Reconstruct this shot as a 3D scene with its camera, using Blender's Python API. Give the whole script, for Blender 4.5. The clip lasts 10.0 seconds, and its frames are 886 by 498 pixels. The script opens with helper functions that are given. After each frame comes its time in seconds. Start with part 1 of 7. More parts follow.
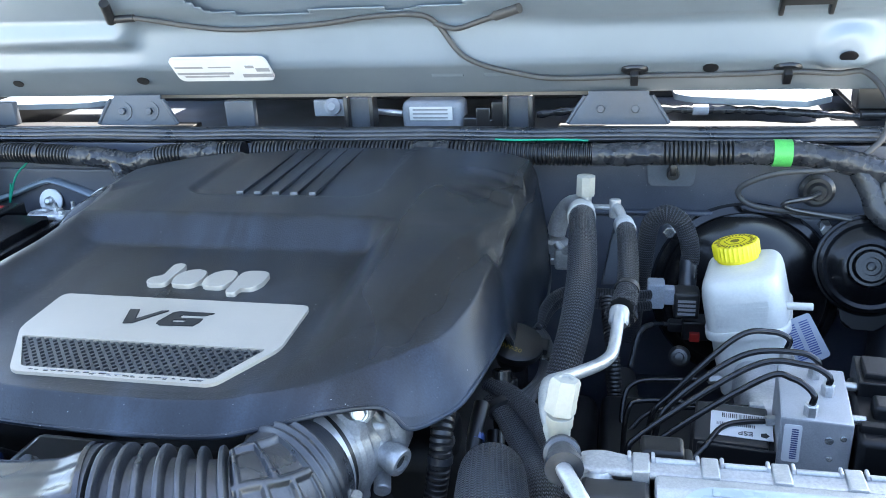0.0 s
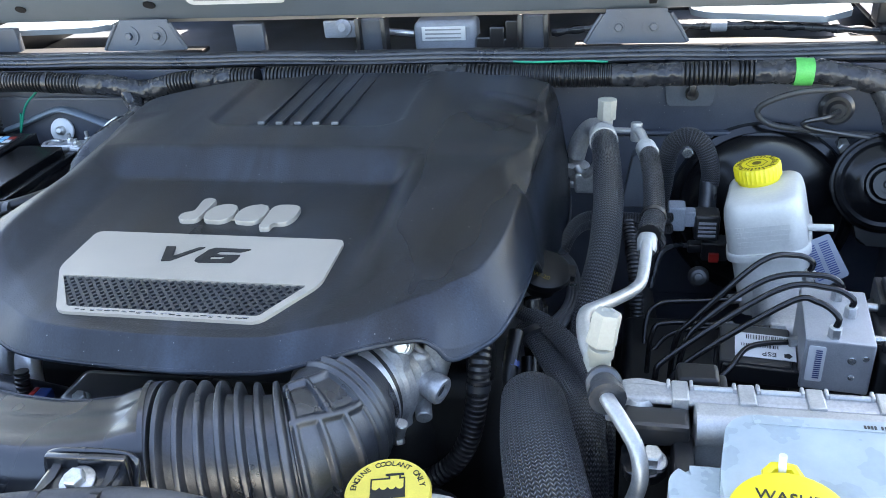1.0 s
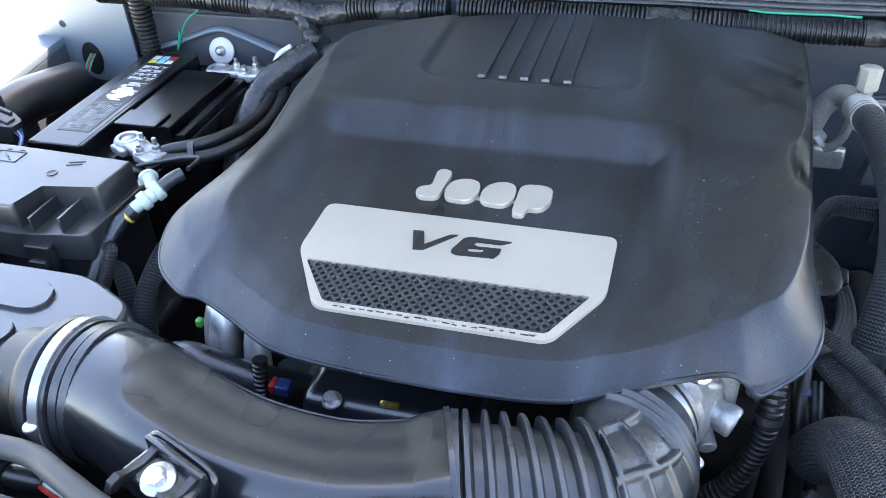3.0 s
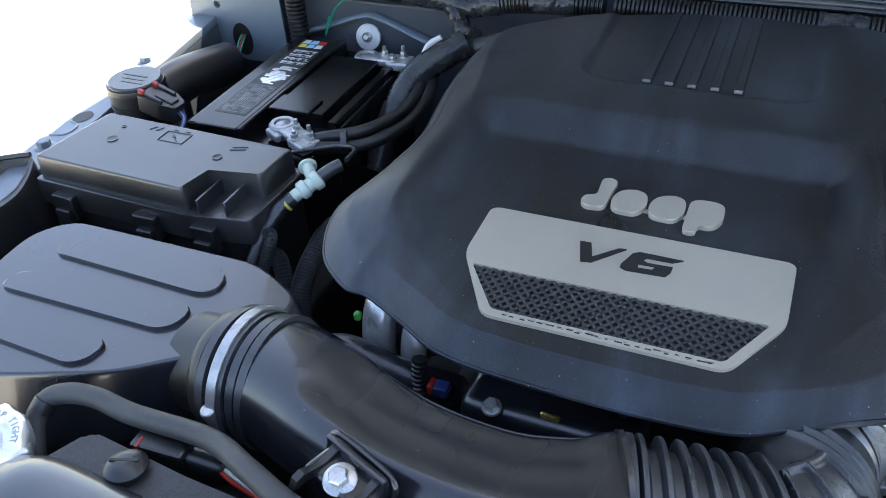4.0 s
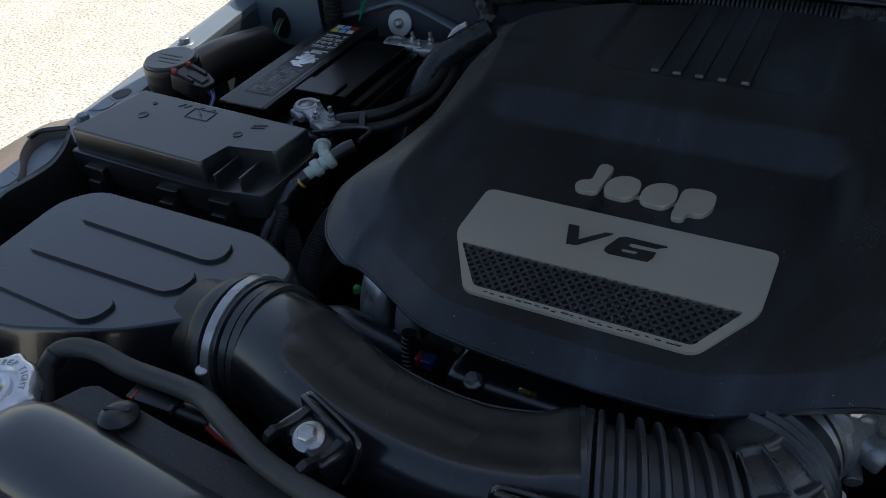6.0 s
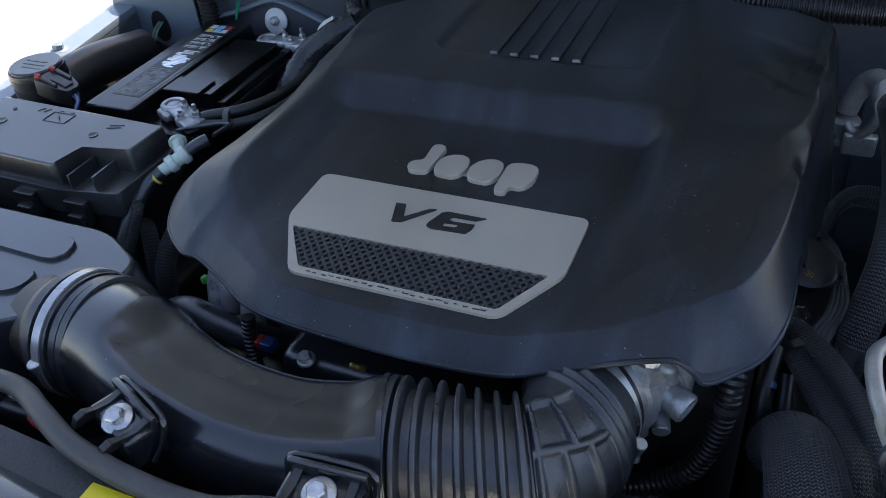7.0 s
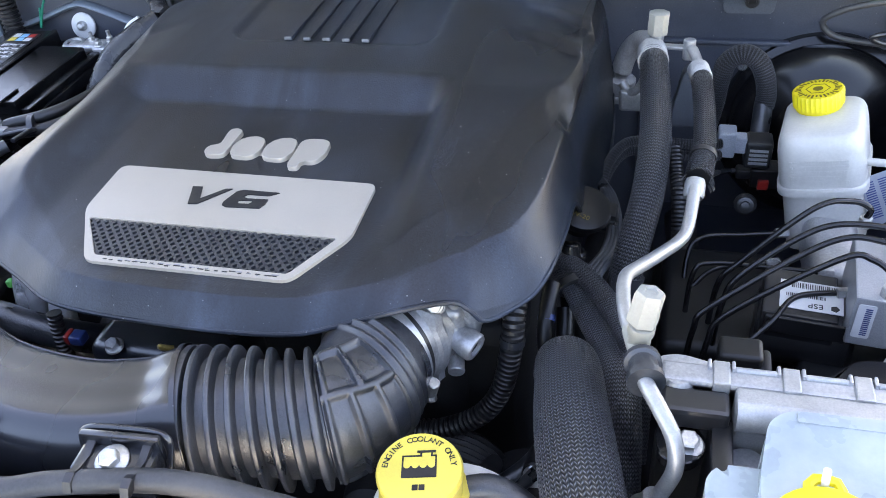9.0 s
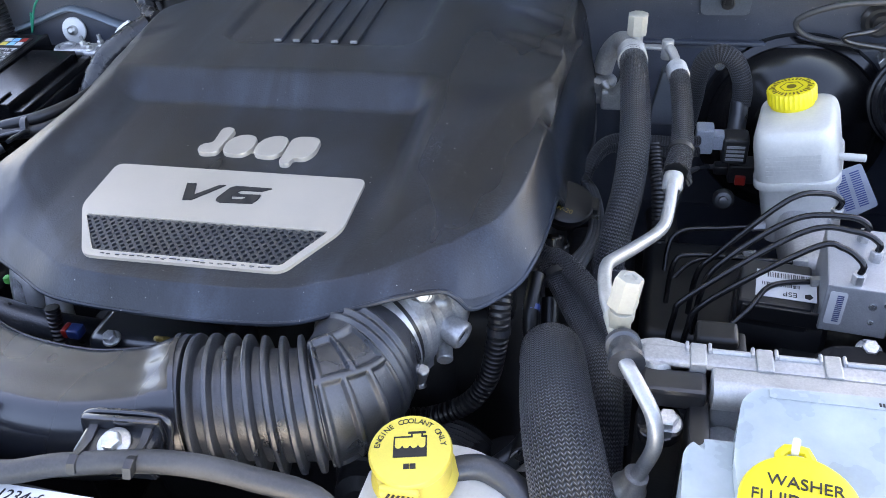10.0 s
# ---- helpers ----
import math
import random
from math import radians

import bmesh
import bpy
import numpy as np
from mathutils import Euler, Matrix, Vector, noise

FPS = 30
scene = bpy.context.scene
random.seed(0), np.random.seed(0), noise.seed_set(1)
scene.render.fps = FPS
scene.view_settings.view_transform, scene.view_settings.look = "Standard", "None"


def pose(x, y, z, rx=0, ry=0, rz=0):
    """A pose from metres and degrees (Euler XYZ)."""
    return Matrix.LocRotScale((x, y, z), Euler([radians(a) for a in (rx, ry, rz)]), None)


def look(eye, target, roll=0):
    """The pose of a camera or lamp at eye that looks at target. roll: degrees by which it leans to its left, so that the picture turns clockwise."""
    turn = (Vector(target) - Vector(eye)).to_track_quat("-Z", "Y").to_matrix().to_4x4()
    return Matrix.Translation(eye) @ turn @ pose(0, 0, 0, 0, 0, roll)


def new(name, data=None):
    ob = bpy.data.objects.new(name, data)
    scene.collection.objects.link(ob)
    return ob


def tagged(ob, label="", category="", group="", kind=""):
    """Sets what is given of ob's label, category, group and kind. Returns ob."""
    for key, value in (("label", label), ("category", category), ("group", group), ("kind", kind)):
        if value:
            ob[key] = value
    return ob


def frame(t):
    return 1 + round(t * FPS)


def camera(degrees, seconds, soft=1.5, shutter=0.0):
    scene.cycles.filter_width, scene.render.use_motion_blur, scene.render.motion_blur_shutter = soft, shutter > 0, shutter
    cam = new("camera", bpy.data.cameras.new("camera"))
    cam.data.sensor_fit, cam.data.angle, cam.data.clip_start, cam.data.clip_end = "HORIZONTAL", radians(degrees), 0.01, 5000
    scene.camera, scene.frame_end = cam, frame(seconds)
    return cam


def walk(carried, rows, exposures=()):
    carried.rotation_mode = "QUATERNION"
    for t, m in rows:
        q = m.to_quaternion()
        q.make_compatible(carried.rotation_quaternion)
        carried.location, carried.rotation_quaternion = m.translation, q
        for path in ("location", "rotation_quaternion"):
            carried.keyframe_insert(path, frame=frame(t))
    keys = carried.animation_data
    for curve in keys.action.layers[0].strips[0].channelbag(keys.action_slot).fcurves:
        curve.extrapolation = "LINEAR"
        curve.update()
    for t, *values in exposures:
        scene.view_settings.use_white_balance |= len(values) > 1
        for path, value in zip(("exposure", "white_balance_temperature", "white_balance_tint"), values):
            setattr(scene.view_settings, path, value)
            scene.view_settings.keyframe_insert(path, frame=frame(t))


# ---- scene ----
cam = camera(56.0, 10.0, soft=0.9)
PATH = [
    (0, (0.193, -0.122, 1.628), (-0.236, 1.674, 0.861), -3.4),
    (0.5, (0.176, -0.11, 1.631), (-0.25, 1.672, 0.828), -3.6),
    (1, (0.156, -0.129, 1.656), (-0.25, 1.575, 0.692), -4.5),
    (1.5, (0.131, -0.138, 1.687), (-0.23, 1.513, 0.618), -4.5),
    (2, (0.064, -0.101, 1.697), (-0.27, 1.516, 0.568), -4.1),
    (2.5, (-0.022, -0.061, 1.699), (-0.34, 1.533, 0.534), -2.2),
    (3, (-0.079, -0.05, 1.707), (-0.566, 1.487, 0.524), -3.2),
    (4.5, (-0.172, -0.06, 1.736), (-0.892, 1.347, 0.51), -4.0),
    (5, (-0.18, -0.073, 1.736), (-0.959, 1.302, 0.51), -4.3),
    (5.2, (-0.174, -0.073, 1.736), (-0.968, 1.289, 0.505), -4.4),
    (6.5, (-0.008, -0.034, 1.73), (-0.801, 1.335, 0.507), -6.1),
    (7, (0.045, -0.026, 1.72), (-0.68, 1.377, 0.492), -6.3),
    (7.5, (0.088, -0.015, 1.7), (-0.541, 1.427, 0.464), -6.0),
    (8, (0.113, -0.023, 1.702), (-0.428, 1.447, 0.458), -5.7),
    (8.5, (0.133, -0.04, 1.707), (-0.354, 1.446, 0.461), -5.7),
    (9, (0.142, -0.052, 1.715), (-0.32, 1.44, 0.465), -5.8),
    (9.5, (0.142, -0.064, 1.718), (-0.315, 1.433, 0.473), -5.9),
    (10, (0.148, -0.081, 1.721), (-0.284, 1.428, 0.481), -5.5),
]
EXPOSURES = [(0, 3.06, 6720, 10), (1.0, 2.86, 7150, 13), (1.5, 2.80, 7150, 14), (2.0, 3.0, 7150, 14), (2.5, 3.25, 7350, 15), (3.1, 3.28, 7450, 15), (4.4, 1.25, 7350, 12), (5.0, 0.08, 7350, 12), (6.5, 0.22, 7000, 11), (7.0, 1.4, 6950, 16), (7.4, 2.9, 7350, 17), (8.0, 3.45, 7750, 18), (8.5, 3.18, 7800, 20), (10, 3.0, 7750, 21)]
walk(cam, [(t, look(eye, target, roll)) for t, eye, target, roll in PATH], EXPOSURES)

# ---- daylight ----
SUN_HEIGHT, SUN_TURN = 56.0, 8.0
world = bpy.data.worlds.new("sky")
scene.world = world
world.use_nodes = True
sky = world.node_tree.nodes.new("ShaderNodeTexSky")
sky.sky_type = "NISHITA"
sky.sun_disc = False
sky.sun_elevation, sky.sun_rotation = radians(SUN_HEIGHT), radians(SUN_TURN)
backing = world.node_tree.nodes["Background"]
backing.inputs["Strength"].default_value = 0.14
world.node_tree.links.new(sky.outputs[0], backing.inputs["Color"])
sun = new("sun", bpy.data.lights.new("sun", "SUN"))
sun.data.energy, sun.data.angle, sun.data.color = 5.0, radians(0.5), (1.0, 0.965, 0.90)
sx, sy = math.sin(radians(SUN_TURN)), math.cos(radians(SUN_TURN))
sun.matrix_world = look((0.3 * sx, 0.3 * sy, 6), (0.3 * sx - sx, 0.3 * sy - sy, 6 - math.tan(radians(SUN_HEIGHT))))


# ---- materials ----
def material(name, color, rough=0.5, metal=0.0, grain=600.0, grain_amount=0.15, stain=14.0, stain_amount=0.2, bump=0.15, specks=0.0,
             speck_color=(0.5, 0.5, 0.48), glass=0.0, coat=0.0, gloss=0.5, dirt=None, dirt_amount=0.0, dirt_scale=7.0, scatter=0.0, rough_spread=0.12, smear=None, dust=0.0, wiped=0.0):
    m = bpy.data.materials.new(name)
    m.use_nodes = True
    t = m.node_tree
    n, link = t.nodes, t.links.new
    p = n["Principled BSDF"]
    at = n.new("ShaderNodeTexCoord").outputs["Object"]

    if smear:
        turned = n.new("ShaderNodeMapping")
        turned.inputs["Scale"].default_value = smear
        turned.inputs["Rotation"].default_value = (0, 0, 0.5)
        link(at, turned.inputs["Vector"])

    def noise_at(scale, detail=3.0, stretch=0.6, along_smear=False):
        k = n.new("ShaderNodeTexNoise")
        k.inputs["Scale"].default_value, k.inputs["Detail"].default_value, k.inputs["Roughness"].default_value = scale, detail, stretch
        link(turned.outputs[0] if along_smear and smear else at, k.inputs["Vector"])
        return k.outputs["Fac"]

    def ramp(value, low, high, to_low, to_high):
        k = n.new("ShaderNodeMapRange")
        for name_, v in (("From Min", low), ("From Max", high), ("To Min", to_low), ("To Max", to_high)):
            k.inputs[name_].default_value = v
        link(value, k.inputs["Value"])
        return k.outputs["Result"]

    def blend(fac, a, b, how="MIX"):
        k = n.new("ShaderNodeMix")
        k.data_type, k.blend_type = "RGBA", how
        for socket, v in ((k.inputs[0], fac), (k.inputs[6], a), (k.inputs[7], b)):
            if isinstance(v, (int, float)):
                socket.default_value = v
            elif isinstance(v, tuple):
                socket.default_value = (*v, 1)
            else:
                link(v, socket)
        return k.outputs[2]

    fine, broad = noise_at(grain), noise_at(stain, 5.0)
    light = tuple(min(1, c * (1 + stain_amount)) for c in color)
    dark = tuple(c * (1 - stain_amount) for c in color)
    out = blend(ramp(broad, 0.3, 0.7, 0, 1), dark, light)
    k = blend(ramp(fine, 0.3, 0.7, 0, 1), (1 - grain_amount,) * 3, (1 + grain_amount,) * 3)
    out = blend(1.0, out, k, "MULTIPLY")
    if dirt:
        out = blend(ramp(noise_at(dirt_scale, 4.0, 0.55, True), 0.4, 0.75, 0, dirt_amount), out, dirt)
    streak = None
    if wiped:
        swept = n.new("ShaderNodeTexNoise")
        for key, value in (("Scale", 5.5), ("Detail", 4.0), ("Roughness", 0.6), ("Distortion", 1.6)):
            swept.inputs[key].default_value = value
        link(turned.outputs[0], swept.inputs["Vector"])
        streak = ramp(swept.outputs["Fac"], 0.42, 0.60, 0, 1)
        out = blend(1.0, out, blend(streak, (1 - wiped,) * 3, (1 + wiped,) * 3), "MULTIPLY")
    if specks:
        v = n.new("ShaderNodeTexVoronoi")
        v.inputs["Scale"].default_value = 110
        link(at, v.inputs["Vector"])
        some = n.new("ShaderNodeMath")
        some.operation = "MULTIPLY"
        link(ramp(v.outputs["Distance"], 0.04, 0.08, specks, 0), some.inputs[0])
        link(ramp(v.outputs["Color"], 0.55, 0.75, 0, 1), some.inputs[1])
        out = blend(some.outputs[0], out, speck_color)
    if dust:
        v = n.new("ShaderNodeTexVoronoi")
        v.inputs["Scale"].default_value = 210
        link(at, v.inputs["Vector"])
        few = n.new("ShaderNodeMath")
        few.operation = "MULTIPLY"
        link(ramp(v.outputs["Distance"], 0.06, 0.14, dust, 0), few.inputs[0])
        link(ramp(v.outputs["Color"], 0.62, 0.72, 0, 1), few.inputs[1])
        out = blend(few.outputs[0], out, tuple(c * 0.3 for c in speck_color))
    link(out, p.inputs["Base Color"])
    link(ramp(noise_at(dirt_scale, 3.0, 0.5, True), 0.3, 0.7, max(0.02, rough - rough_spread), min(1, rough + rough_spread)), p.inputs["Roughness"])
    p.inputs["Metallic"].default_value = metal
    p.inputs["Transmission Weight"].default_value = glass
    p.inputs["Coat Weight"].default_value = coat
    p.inputs["Specular IOR Level"].default_value = gloss
    if scatter:
        p.inputs["Subsurface Weight"].default_value = scatter
        p.inputs["Subsurface Radius"].default_value = (0.02, 0.02, 0.02)
        p.inputs["Subsurface Scale"].default_value = 0.6
    b = n.new("ShaderNodeBump")
    b.inputs["Strength"].default_value, b.inputs["Distance"].default_value = bump, 0.0012
    link(fine, b.inputs["Height"])
    link(b.outputs["Normal"], p.inputs["Normal"])
    return m


def braid_material(name, color, turns, rows_per_metre, rough=0.42):
    """Woven sleeve: two families of strands that cross, laid out along the hose by its length and turn."""
    m = bpy.data.materials.new(name)
    m.use_nodes = True
    n, link = m.node_tree.nodes, m.node_tree.links.new
    p = n["Principled BSDF"]
    uv = n.new("ShaderNodeUVMap").outputs[0]
    parts_of = n.new("ShaderNodeSeparateXYZ")
    link(uv, parts_of.inputs[0])

    def calc(how, a, b=None):
        k = n.new("ShaderNodeMath")
        k.operation = how
        for i, v in enumerate((a, b)):
            if v is None:
                continue
            if isinstance(v, (int, float)):
                k.inputs[i].default_value = v
            else:
                link(v, k.inputs[i])
        return k.outputs[0]

    u = calc("MULTIPLY", parts_of.outputs[0], float(turns))
    v = calc("MULTIPLY", parts_of.outputs[1], float(rows_per_metre))
    slant = calc("PINGPONG", u, 0.5)
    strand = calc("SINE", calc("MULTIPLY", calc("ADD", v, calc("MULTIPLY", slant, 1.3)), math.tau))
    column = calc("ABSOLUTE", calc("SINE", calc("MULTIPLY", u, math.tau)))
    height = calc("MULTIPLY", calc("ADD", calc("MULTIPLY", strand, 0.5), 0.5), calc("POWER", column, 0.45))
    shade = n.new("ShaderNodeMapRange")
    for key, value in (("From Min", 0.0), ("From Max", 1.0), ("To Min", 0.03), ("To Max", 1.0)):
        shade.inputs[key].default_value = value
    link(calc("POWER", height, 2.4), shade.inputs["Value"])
    k = n.new("ShaderNodeMix")
    k.data_type, k.blend_type = "RGBA", "MULTIPLY"
    k.inputs[0].default_value, k.inputs[6].default_value = 1.0, (*color, 1)
    link(shade.outputs["Result"], k.inputs[7])
    link(k.outputs[2], p.inputs["Base Color"])
    p.inputs["Roughness"].default_value = rough
    b = n.new("ShaderNodeBump")
    b.inputs["Strength"].default_value, b.inputs["Distance"].default_value = 1.0, 0.003
    link(height, b.inputs["Height"])
    link(b.outputs["Normal"], p.inputs["Normal"])
    return m


# black dusty plastic; the sky's bluish sheen is put into base and dust colours
COVER = material("sky_tinted_cover_plastic", (0.0062, 0.0088, 0.0136), 0.38, gloss=0.48, grain=520, grain_amount=0.6, stain=9, stain_amount=0.45, bump=0.30, specks=0.55, dirt=(0.0460, 0.0600, 0.0830), dirt_amount=0.85, dirt_scale=6, rough_spread=0.16, smear=(1.0, 0.30, 1.0), dust=0.35, wiped=0.42)
BLACK = material("black_plastic", (0.009, 0.009, 0.010), 0.38, gloss=0.7, grain=900, bump=0.12, dirt=(0.028, 0.028, 0.029), dirt_amount=0.35)
# bluish sky reflection is put into this plastic's base and dust colours
SATIN = material("satin_black_plastic", (0.011, 0.0130, 0.0175), 0.34, gloss=1.0, coat=0.6, grain=1200, bump=0.06, dirt=(0.033, 0.038, 0.049), dirt_amount=0.45, dirt_scale=6, specks=0.25, rough_spread=0.1)
DUCT = material("glossy_duct_plastic", (0.0085, 0.0100, 0.0135), 0.27, gloss=0.8, coat=0.35, grain=1500, bump=0.04, dirt=(0.026, 0.027, 0.030), dirt_amount=0.2, specks=0.3, rough_spread=0.04, smear=(1, 0.4, 1))
GRAINED = material("grained_black_plastic", (0.03, 0.03, 0.03), 0.5, grain=420, grain_amount=0.35, bump=0.5, specks=0.2)
RUBBER = material("black_rubber", (0.017, 0.0195, 0.0245), 0.36, gloss=0.9, grain=420, grain_amount=0.4, bump=0.3, dirt=(0.085, 0.086, 0.090), dirt_amount=0.55, dirt_scale=26, specks=0.3, dust=0.4)
HOSE = material("grey_rubber_hose", (0.045, 0.045, 0.045), 0.55, grain=400, bump=0.2, dirt=(0.10, 0.097, 0.092), dirt_amount=0.5, dirt_scale=20)
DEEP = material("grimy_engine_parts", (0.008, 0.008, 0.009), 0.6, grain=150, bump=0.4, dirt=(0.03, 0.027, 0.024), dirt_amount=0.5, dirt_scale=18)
GLOSS = material("gloss_black_enamel", (0.006, 0.006, 0.007), 0.2, grain=200, bump=0.03, dirt=(0.05, 0.045, 0.04), dirt_amount=0.2, rough_spread=0.08)
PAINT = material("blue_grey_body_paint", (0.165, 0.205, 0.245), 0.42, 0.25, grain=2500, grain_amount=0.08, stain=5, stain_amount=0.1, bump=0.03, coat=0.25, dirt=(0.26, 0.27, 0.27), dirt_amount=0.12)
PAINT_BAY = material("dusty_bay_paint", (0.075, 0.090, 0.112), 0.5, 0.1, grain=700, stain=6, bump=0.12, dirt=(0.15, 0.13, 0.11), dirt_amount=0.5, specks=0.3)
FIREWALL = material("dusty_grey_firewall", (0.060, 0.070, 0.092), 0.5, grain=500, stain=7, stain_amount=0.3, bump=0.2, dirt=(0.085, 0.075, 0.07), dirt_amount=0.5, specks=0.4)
DUSTY = material("dusty_black_plastic", (0.018, 0.0182, 0.019), 0.36, gloss=1.0, coat=0.2, grain=900, grain_amount=0.2, stain=10, stain_amount=0.3, bump=0.1, dirt=(0.066, 0.066, 0.068), dirt_amount=0.5, dirt_scale=6, specks=0.3, rough_spread=0.12)
# dusty black plastic; the tan of sunlight on it is put into the colour
SUN_TINTED = material("dusty_sunlit_tone_plastic", (0.075, 0.066, 0.056), 0.6, grain=700, stain=9, stain_amount=0.35, bump=0.2, dirt=(0.14, 0.12, 0.095), dirt_amount=0.6, dirt_scale=16)
FLARE = material("weathered_flare_plastic", (0.16, 0.14, 0.12), 0.7, grain=1400, grain_amount=0.3, stain=6, bump=0.3)
SILVER = material("painted_silver", (0.455, 0.415, 0.360), 0.42, 0.4, grain=2200, grain_amount=0.12, stain=8, stain_amount=0.06, bump=0.05)
ALLOY = material("cast_aluminium", (0.47, 0.47, 0.47), 0.44, 0.6, grain=350, stain=20, bump=0.2, dirt=(0.2, 0.19, 0.17), dirt_amount=0.3)
BRIGHT = material("drawn_aluminium_tube", (0.44, 0.44, 0.43), 0.42, 0.65, grain=600, grain_amount=0.1, stain=40, stain_amount=0.15, bump=0.1)
PRESSED = material("pressed_aluminium_cap", (0.74, 0.74, 0.75), 0.30, 0.75, grain=700, grain_amount=0.06, stain=30, stain_amount=0.1, bump=0.06)
STEEL = material("zinc_plated_steel", (0.5, 0.5, 0.49), 0.35, 0.8, grain=500, stain=60, stain_amount=0.25, bump=0.1)
BRASS = material("brass", (0.6, 0.43, 0.13), 0.35, 0.9, grain=500, stain=80, bump=0.1)
YELLOW = material("yellow_cap_plastic", (0.75, 0.58, 0.09), 0.45, grain=800, grain_amount=0.05, stain=20, stain_amount=0.08, bump=0.06, dirt=(0.5, 0.42, 0.2), dirt_amount=0.3)
LEMON = material("bright_yellow_plastic", (0.82, 0.66, 0.02), 0.4, grain=800, grain_amount=0.04, stain=25, stain_amount=0.06, bump=0.05)
DIM_YELLOW = material("shaded_yellow_print", (0.16, 0.105, 0.008), 0.5, bump=0.03)
MILKY = material("milky_polyethylene", (0.60, 0.585, 0.54), 0.38, grain=300, grain_amount=0.05, stain=18, stain_amount=0.08, bump=0.08, scatter=0.35)
AQUA = material("pale_blue_translucent_tank", (0.33, 0.385, 0.40), 0.32, grain=300, grain_amount=0.04, stain=16, stain_amount=0.08, bump=0.05, scatter=0.4, dirt=(0.50, 0.55, 0.56), dirt_amount=0.55, dirt_scale=34)
IVORY = material("ivory_plastic", (0.34, 0.33, 0.28), 0.45, grain=400, grain_amount=0.05, stain=30, stain_amount=0.1, bump=0.08, scatter=0.1)
WHITE = material("white_label", (0.66, 0.66, 0.65), 0.45, grain=900, grain_amount=0.03, stain=30, stain_amount=0.05, bump=0.02)
PALE_GREEN = material("pale_green_plastic", (0.5, 0.58, 0.52), 0.4, grain=400, grain_amount=0.05, bump=0.05)
INK = material("printed_black", (0.008, 0.008, 0.009), 0.5, bump=0.02)
GREY_INK = material("printed_grey", (0.28, 0.28, 0.29), 0.5, bump=0.02)
GREY = material("grey_plastic", (0.25, 0.27, 0.3), 0.45, bump=0.08)
RED = material("red_plastic", (0.38, 0.025, 0.018), 0.4, bump=0.05)
BLUE = material("blue_plastic", (0.02, 0.045, 0.16), 0.4, bump=0.05)
MACHINED = material("machined_aluminium_block", (0.40, 0.405, 0.41), 0.5, 0.35, grain=900, stain=25, stain_amount=0.12, bump=0.08, specks=0.3, speck_color=(0.12, 0.12, 0.12))
GREEN = material("green_tape", (0.08, 0.44, 0.09), 0.45, stain=60, stain_amount=0.12, bump=0.1)
GREEN_WIRE = material("green_wire_sheath", (0.0, 0.25, 0.15), 0.4, bump=0.03)
TAPE = material("crinkled_black_tape", (0.022, 0.023, 0.026), 0.27, grain=120, grain_amount=0.35, stain=40, bump=0.9, rough_spread=0.18, dirt=(0.09, 0.088, 0.085), dirt_amount=0.4, dirt_scale=35)
SKY_LABEL = material("light_blue_print", (0.2, 0.5, 0.75), 0.4, bump=0.02)
LEAD = material("cast_lead_terminal", (0.44, 0.44, 0.45), 0.42, 0.6, grain=250, stain=50, stain_amount=0.35, bump=0.4)
GROUND = material("sandy_concrete", (0.60, 0.585, 0.51), 0.85, grain=70, grain_amount=0.75, stain=2.5, stain_amount=0.10, bump=0.6, dirt=(0.26, 0.235, 0.19), dirt_amount=0.35, dirt_scale=9)
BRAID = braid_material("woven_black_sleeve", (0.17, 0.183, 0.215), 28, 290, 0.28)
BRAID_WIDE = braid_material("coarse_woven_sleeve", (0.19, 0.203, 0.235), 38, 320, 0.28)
MESH = material("grey_black_mesh_plastic", (0.030, 0.032, 0.036), 0.4, gloss=0.8, grain=900, bump=0.1)
CASE = material("glossy_black_casing", (0.0055, 0.0057, 0.0065), 0.2, gloss=0.4, grain=700, bump=0.05, dirt=(0.03, 0.03, 0.031), dirt_amount=0.3, dirt_scale=14, specks=0.35, rough_spread=0.08)
MODULE = material("matt_black_housing", (0.0045, 0.0047, 0.0055), 0.42, gloss=0.4, grain=700, bump=0.15, dirt=(0.012, 0.012, 0.012), dirt_amount=0.3, dirt_scale=16)
# white paper, with the bluish shade it hangs in put into its colour
PAPER = material("shade_toned_paper", (0.27, 0.29, 0.33), 0.5, grain=900, grain_amount=0.05, stain=40, stain_amount=0.15, bump=0.03)
# pale grey for the rib ends: caught light put into the colour
RIB_LIGHT = material("lit_rib_end_grey", (0.17, 0.175, 0.18), 0.5, grain=600, grain_amount=0.3, stain=120, stain_amount=0.5, bump=0.1)
BAND = material("polished_clamp_steel", (0.46, 0.46, 0.46), 0.32, 0.6, grain=500, grain_amount=0.08, stain=50, stain_amount=0.2, bump=0.06)


# ---- shaping ----
ORIGIN = {}


def thing(name, at, label, category, group="", kind=""):
    ob = new(name)
    ob.location = at
    ob.empty_display_size = 0.02
    ORIGIN[ob.name] = Vector(at)
    return tagged(ob, label, category, group, kind)


